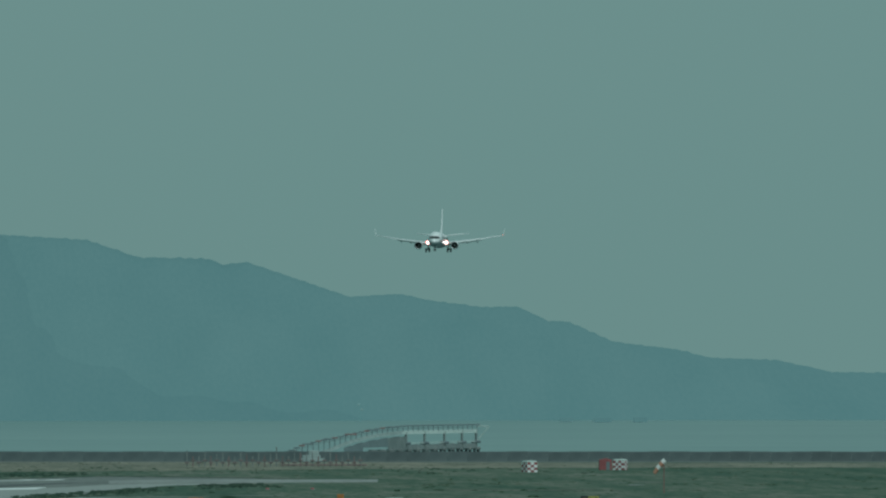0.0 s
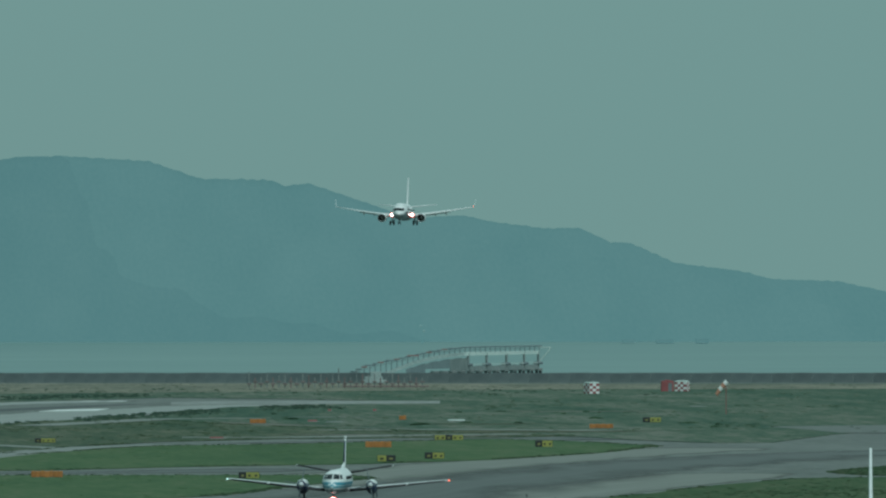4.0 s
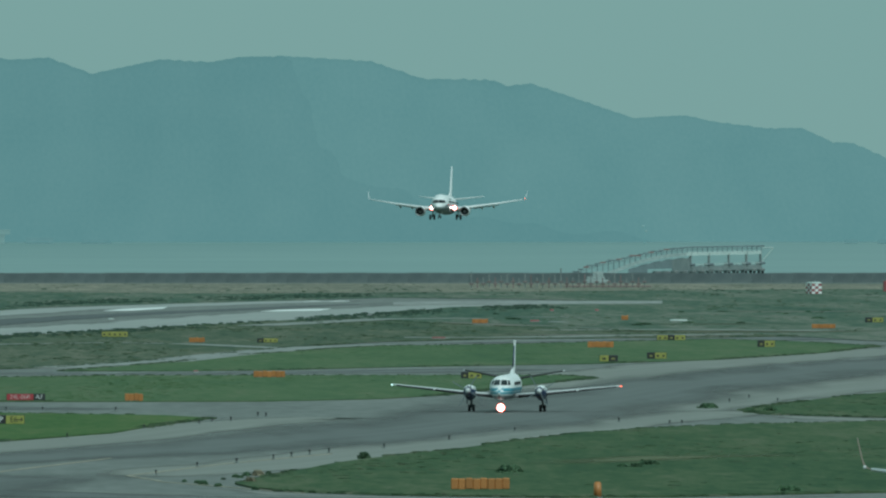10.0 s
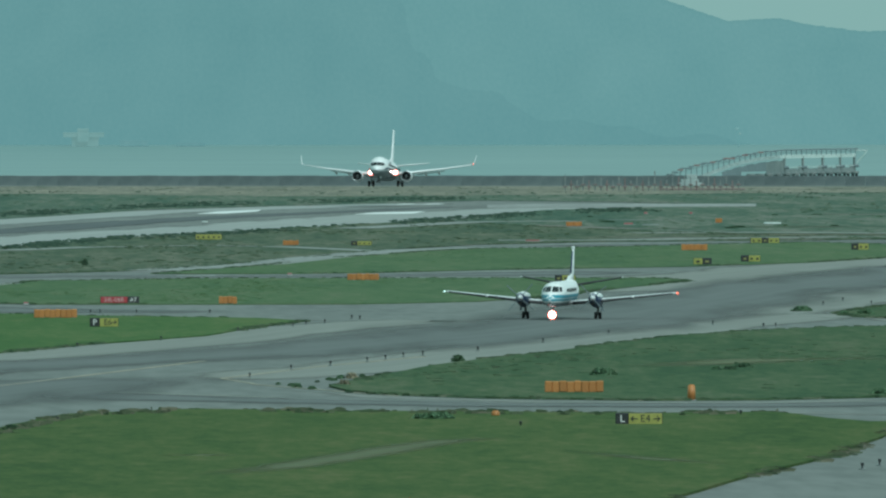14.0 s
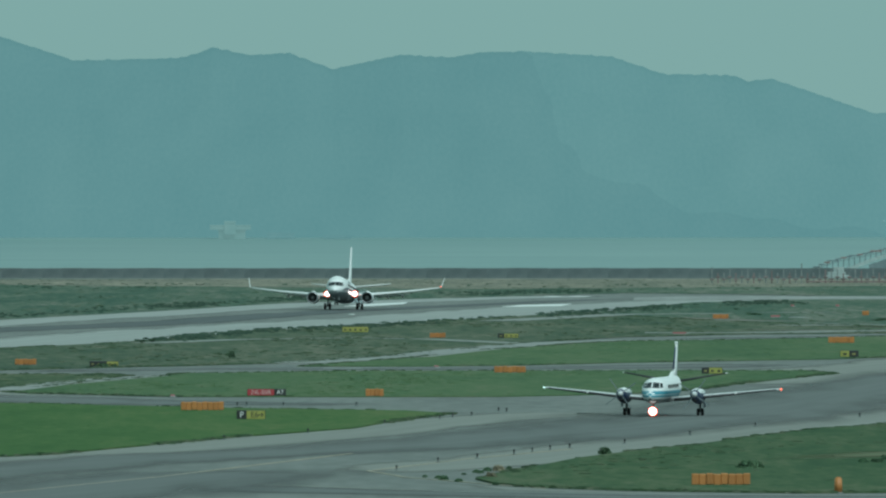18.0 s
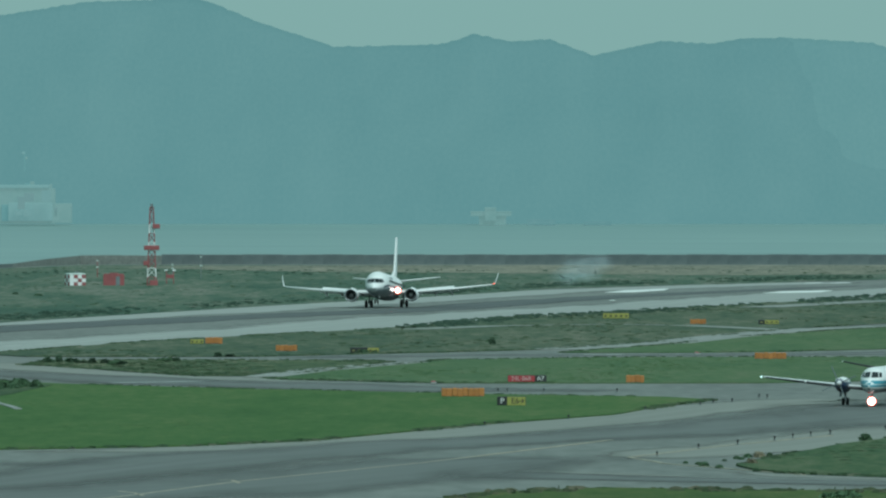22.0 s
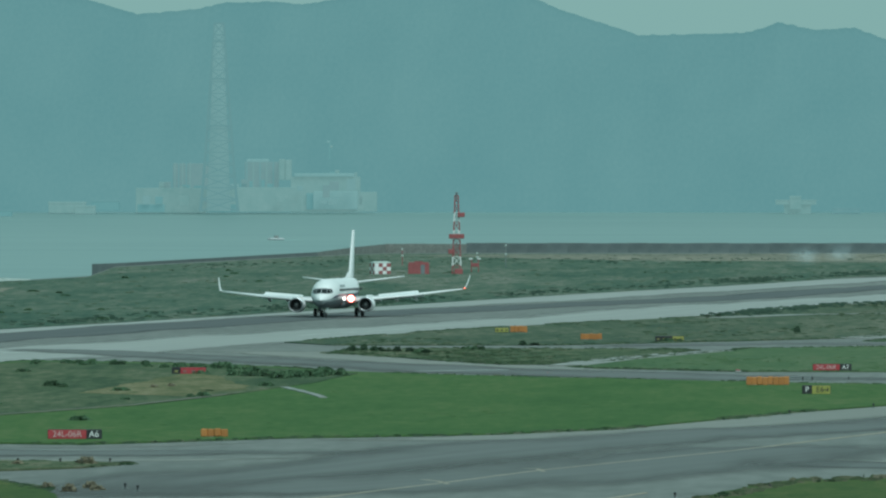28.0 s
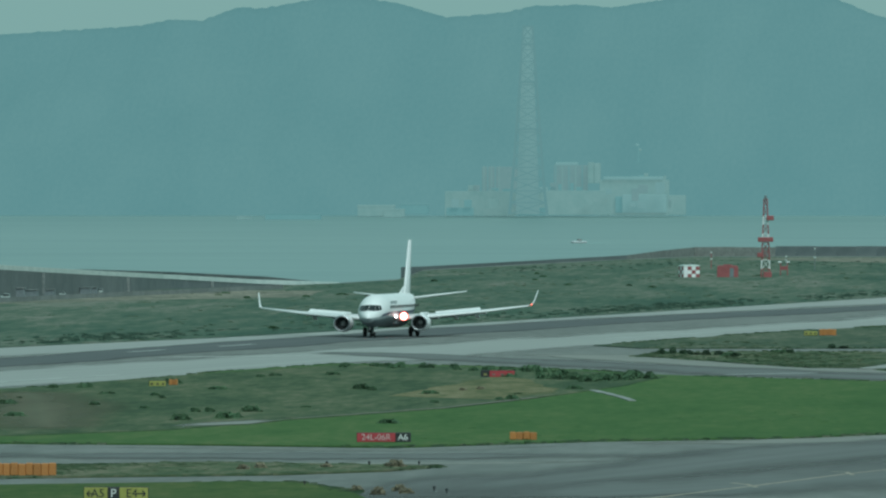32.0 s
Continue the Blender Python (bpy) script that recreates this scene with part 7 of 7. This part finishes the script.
for nm, mt, pts, lb in LAWNS:
    rough_ = mt in (GRASS, FAR, ISLE, VERGE)
    xs, ys = [p[0] for p in pts], [p[1] for p in pts]
    x0, x1, y0, y1 = max(min(xs), -160), min(max(xs), 270), max(min(ys), 700), min(max(ys), 3450)
    spots = []
    for k in range(34000):
        p = (random.uniform(x0, x1), random.uniform(y0, y1))
        d_ = 0.5 + noise.noise((p[0] * 0.05, p[1] * 0.012, 21)) + 0.5 * noise.noise((p[0] * 0.3, p[1] * 0.06, 4))
        if random.random() < d_ ** 3 * ((0.16 if mt is ISLE or nm == "grass_wedge" else 0.42) if rough_ else 0.3) and inside(p, pts):
            spots.append(p)
    tufts(nm.replace("grass", "weeds"), spots[:9000 if rough_ else 5000], TUFT_G if rough_ else TUFT_L, 0.06, 0.22 if rough_ else 0.16, "scattered darker weeds and tufts in the grass")


# tall dry grass along the far edge of the near lawn
EDGE = [(-12.5, 800.0), (-11.3, 815.2), (-8.0, 851.4), (-4.2, 892.5), (-2.2, 907.2), (4.8, 920.6), (14.3, 915.4), (23.2, 911.9), (34.6, 908.2), (42.0, 911.2)]
spots = []
while len(spots) < 190:
    k = random.uniform(0, len(EDGE) - 1.001)
    p = Vector(EDGE[int(k)]).lerp(Vector(EDGE[int(k) + 1]), k % 1)
    if noise.noise((p.x * 0.16, p.y * 0.02, 12.0)) + random.uniform(-0.3, 0.3) > -0.05:
        spots.append((p.x + random.uniform(-0.3, 0.5), p.y + random.uniform(-9, 1.0)))
tufts("tall_grass", spots, FRINGE, 0.14, 0.4, "tall dry grass stalks along the edge of the lawn")


# low scrub in patches along the far side of the runway and before the seawall
SCRUB = blades("scrub_leaves", ((0.036, 0.075, 0.055), (0.0576, 0.102, 0.0726), (0.0882, 0.128, 0.0968)))
for line, lift, many in (([(-133.6, 1646.7), (-113.9, 1753.2), (-94.2, 1902.0), (-69.4, 2113.0), (-42.3, 2342.1), (-15.3, 2545.6), (5.5, 2726.5), (34.1, 2834.7), (75.5, 2969.0)], 110, 1500),
                         ([(-146.6, 2880.3), (-117.8, 3196.2), (-58.4, 3239.4), (19.6, 3261.0), (96.1, 3196.9), (187.0, 3213.6)], -200, 260),
                         ([(47.6, 2421.6), (66.3, 2544.8), (79.8, 2652.8), (99.4, 2724.7)], -90, 450),
                         ([(-15.9, 1979.9), (0.0, 2132.2), (17.8, 2217.5), (38.7, 2353.2)], -60, 400)):
    spots = []
    while len(spots) < many:
        k = random.uniform(0, len(line) - 1.001)
        p = Vector(line[int(k)]).lerp(Vector(line[int(k) + 1]), k % 1)
        if noise.noise((p.x * 0.045, p.y * 0.006, 31.0)) + random.uniform(-0.45, 0.45) > 0.08:
            spots.append((p.x + random.uniform(-2.5, 2.5), p.y + lift * random.random() ** 1.6))
    tufts("scrub", spots, SCRUB, 0.1, 0.34, "low dark scrub in patches beside the runway")


# ---- what moves ----
JET = [
        (0, 185.7, 3753.7, 54.20, -0.4, 0.0, -6.4),
        (1, 178.0, 3684.0, 50.75, -0.4, 0.0, -6.4),
        (2, 167.8, 3614.4, 47.27, -0.4, 0.0, -6.4),
        (3, 158.0, 3544.8, 42.93, -0.4, 0.0, -6.4),
        (4, 148.0, 3475.1, 38.93, -0.4, 0.0, -6.4),
        (5, 138.2, 3405.5, 35.14, -0.4, 0.0, -6.4),
        (6, 128.5, 3335.8, 31.67, -0.4, 0.0, -6.4),
        (7, 119.2, 3266.1, 28.08, -0.4, 0.0, -6.4),
        (8, 109.9, 3196.4, 24.16, -0.4, 0.0, -6.4),
        (9, 100.6, 3126.7, 20.07, -0.7, 0.0, -6.4),
        (10, 91.0, 3056.9, 16.13, -1.0, 0.0, -6.4),
        (11, 81.4, 2987.2, 12.51, -1.4, 0.0, -6.4),
        (12, 71.8, 2917.4, 9.20, -1.8, 0.0, -6.4),
        (13, 62.1, 2847.6, 6.22, -2.2, 0.0, -6.4),
        (14, 52.4, 2777.8, 3.88, -2.8, 0.0, -6.4),
        (15, 42.6, 2708.0, 2.20, -3.2, 0.0, -6.2),
        (16, 33.0, 2638.1, 0.68, -3.2, 0.0, -5.9),
        (17, 23.4, 2568.2, 0.04, -3.2, 0.0, -5.4),
        (18, 13.7, 2508.0, 0.04, -3.2, 0.0, -5.0),
        (19, 4.3, 2448.6, 0.04, -2.6, -0.6, -5.3),
        (20, -5.0, 2390.0, 0.04, -2.6, -0.6, -5.3),
        (21, -14.1, 2332.1, 0.04, -2.6, -0.6, -5.3),
        (22, -22.7, 2275.1, 0.04, -2.4, -0.6, -5.3),
        (23, -30.9, 2218.8, 0.04, -1.3, -0.6, -5.3),
        (24, -38.8, 2163.3, 0.04, -0.6, -0.6, -5.3),
        (25, -46.6, 2108.5, 0.04, -0.2, -0.6, -5.3),
        (26, -54.1, 2054.6, 0.04, 0.0, -0.6, -5.3),
        (27, -61.4, 2001.4, 0.04, 0.0, -0.6, -5.3),
        (28, -68.2, 1949.0, 0.04, 0.0, -0.6, -5.3),
        (29, -74.8, 1897.4, 0.04, 0.0, -0.6, -5.3),
        (30, -81.3, 1846.5, 0.04, 0.0, -0.6, -5.3),
        (31, -87.4, 1796.5, 0.04, 0.0, -0.6, -5.3),
        (32, -93.0, 1747.2, 0.04, 0.0, -0.6, -5.3)]
PROP = [(0, 57.3, 1414.2), (2, 55.0, 1400.4), (4, 52.6, 1386.0), (6, 50.3, 1371.3), (8, 48.0, 1356.6), (10, 45.8, 1342.0), (12, 43.6, 1327.9), (14, 41.2, 1314.3), (16, 38.8, 1301.6), (18, 36.3, 1289.7), (20, 34.0, 1278.9), (22, 32.0, 1269.3), (24, 30.4, 1261.1), (26, 29.4, 1254.4), (28, 28.8, 1249.3), (30, 28.2, 1246.0), (32, 26.9, 1244.7)]
SMOKE_AT = [(0, 16.5, -14.0), (17.4, 16.5, -14.0), (17.9, 17.0, 0.2), (18.4, 17.2, 1.2), (19, 16.8, 1.5), (20, 14.2, 2.4), (21, 12.4, 2.8), (23, 8.3, 3.4), (26, 3.2, 4.4), (32, -6.4, 5.5)]
BOAT = [(-154.4, 3896.9, 1.2), (-157.8, 3896.8, 1.2)]


def motions():
    walk(jet, [(t, pose(x, y, z, rx, ry, rz)) for t, x, y, z, rx, ry, rz in JET])
    walk(prop, [(t, pose(x, y, 0.03, 0, 0.35, -(6.2 + 2.8 * min(1.0, max(0.0, (t - 9.5) / 5.5))))) for t, x, y in PROP])
    walk(third, [(t, pose(x, 857, 0.02, 0, 0, -4.4)) for t, x in ((0, 63.0), (2, 63.9), (5, 65.4), (6, 65.8), (8, 66.9), (10, 68.1), (12, 69.3), (14, 70.5), (32, 81.0))])
    for ob in jet.children:
        if "lamp" in ob and ob["lamp"] < 0:
            # the retractable lamp turns into its bay after touchdown
            walk(ob, [(t, pose(-2.45, -5.8 + y, 2.5, 0, 0, a)) for t, y, a in ((0, 0, 0), (19.6, 0, 0), (19.95, 2.2, -80), (32, 2.2, -80))])
    # the wings bend upwards in flight and settle after touchdown
    def bent(s, a):
        root = Vector((s * 1.4, 0, 2.25))
        return Matrix.Translation(root) @ Matrix.Rotation(radians(-s * a), 4, "Y") @ Matrix.Translation(-root)
    for ob in jet.children:
        if "flex" in ob:
            walk(ob, [(t, bent(ob["flex"], a)) for t, a in ((0, 3.5), (17.2, 3.1), (18.8, 0.3), (32, 0))])
        if "side" in ob:
            s = ob["side"]
            for_rows = []
            for t, a, up in ((0, 0, 3.5), (17.2, 0, 3.1), (18.4, 0, 0.8), (19.0, 4, 0.3), (19.7, 22, 0.2), (32, 22, 0)):
                for_rows.append((t, bent(s, up) @ Matrix.Translation((s * 8.3, 1.75, 2.74)) @ Matrix.Rotation(radians(s * 16), 4, "Z") @ Matrix.Rotation(radians(-s * 4.7), 4, "Y") @ Matrix.Rotation(radians(a), 4, "X")))
            walk(ob, for_rows)
    for ob in prop.children:
        if "spin" in ob:
            walk(ob, [(t * 0.25, pose(*ob.location, 0, t * 78 * ob["spin"], 0)) for t in range(129)])
    # the smoke rises behind the wheels, then thins as its puffs drift apart
    walk(smoke, [(t, pose(x, 2668, z)) for t, x, z in SMOKE_AT])
    for ob in smoke.children:
        sx, sy, sz = ob["seat"]
        low = -16 if sx in (-0.3, 0.8) else 0      # two of the puffs are gone by the end
        walk(ob, [(t, pose(sx * a, sy * 3 * a, sz * c + (low if t > 25 else 0))) for t, a, c in ((0, 1, 0.3), (17.9, 1.0, 0.2), (18.4, 2.2, 0.6), (19, 3.2, 1.6), (20, 3.2, 2.0), (21, 3.2, 2.2), (23, 3.6, 2.2), (26, 4.8, 2.4), (32, 9, 3.0))])
    walk(boat, [(0, pose(BOAT[0][0], BOAT[0][1], BOAT[0][2], 0, 0, -70)), (20, pose(*BOAT[0], 0, 0, -70)), (32, pose(*BOAT[1], 0, 0, -70))])


motions()
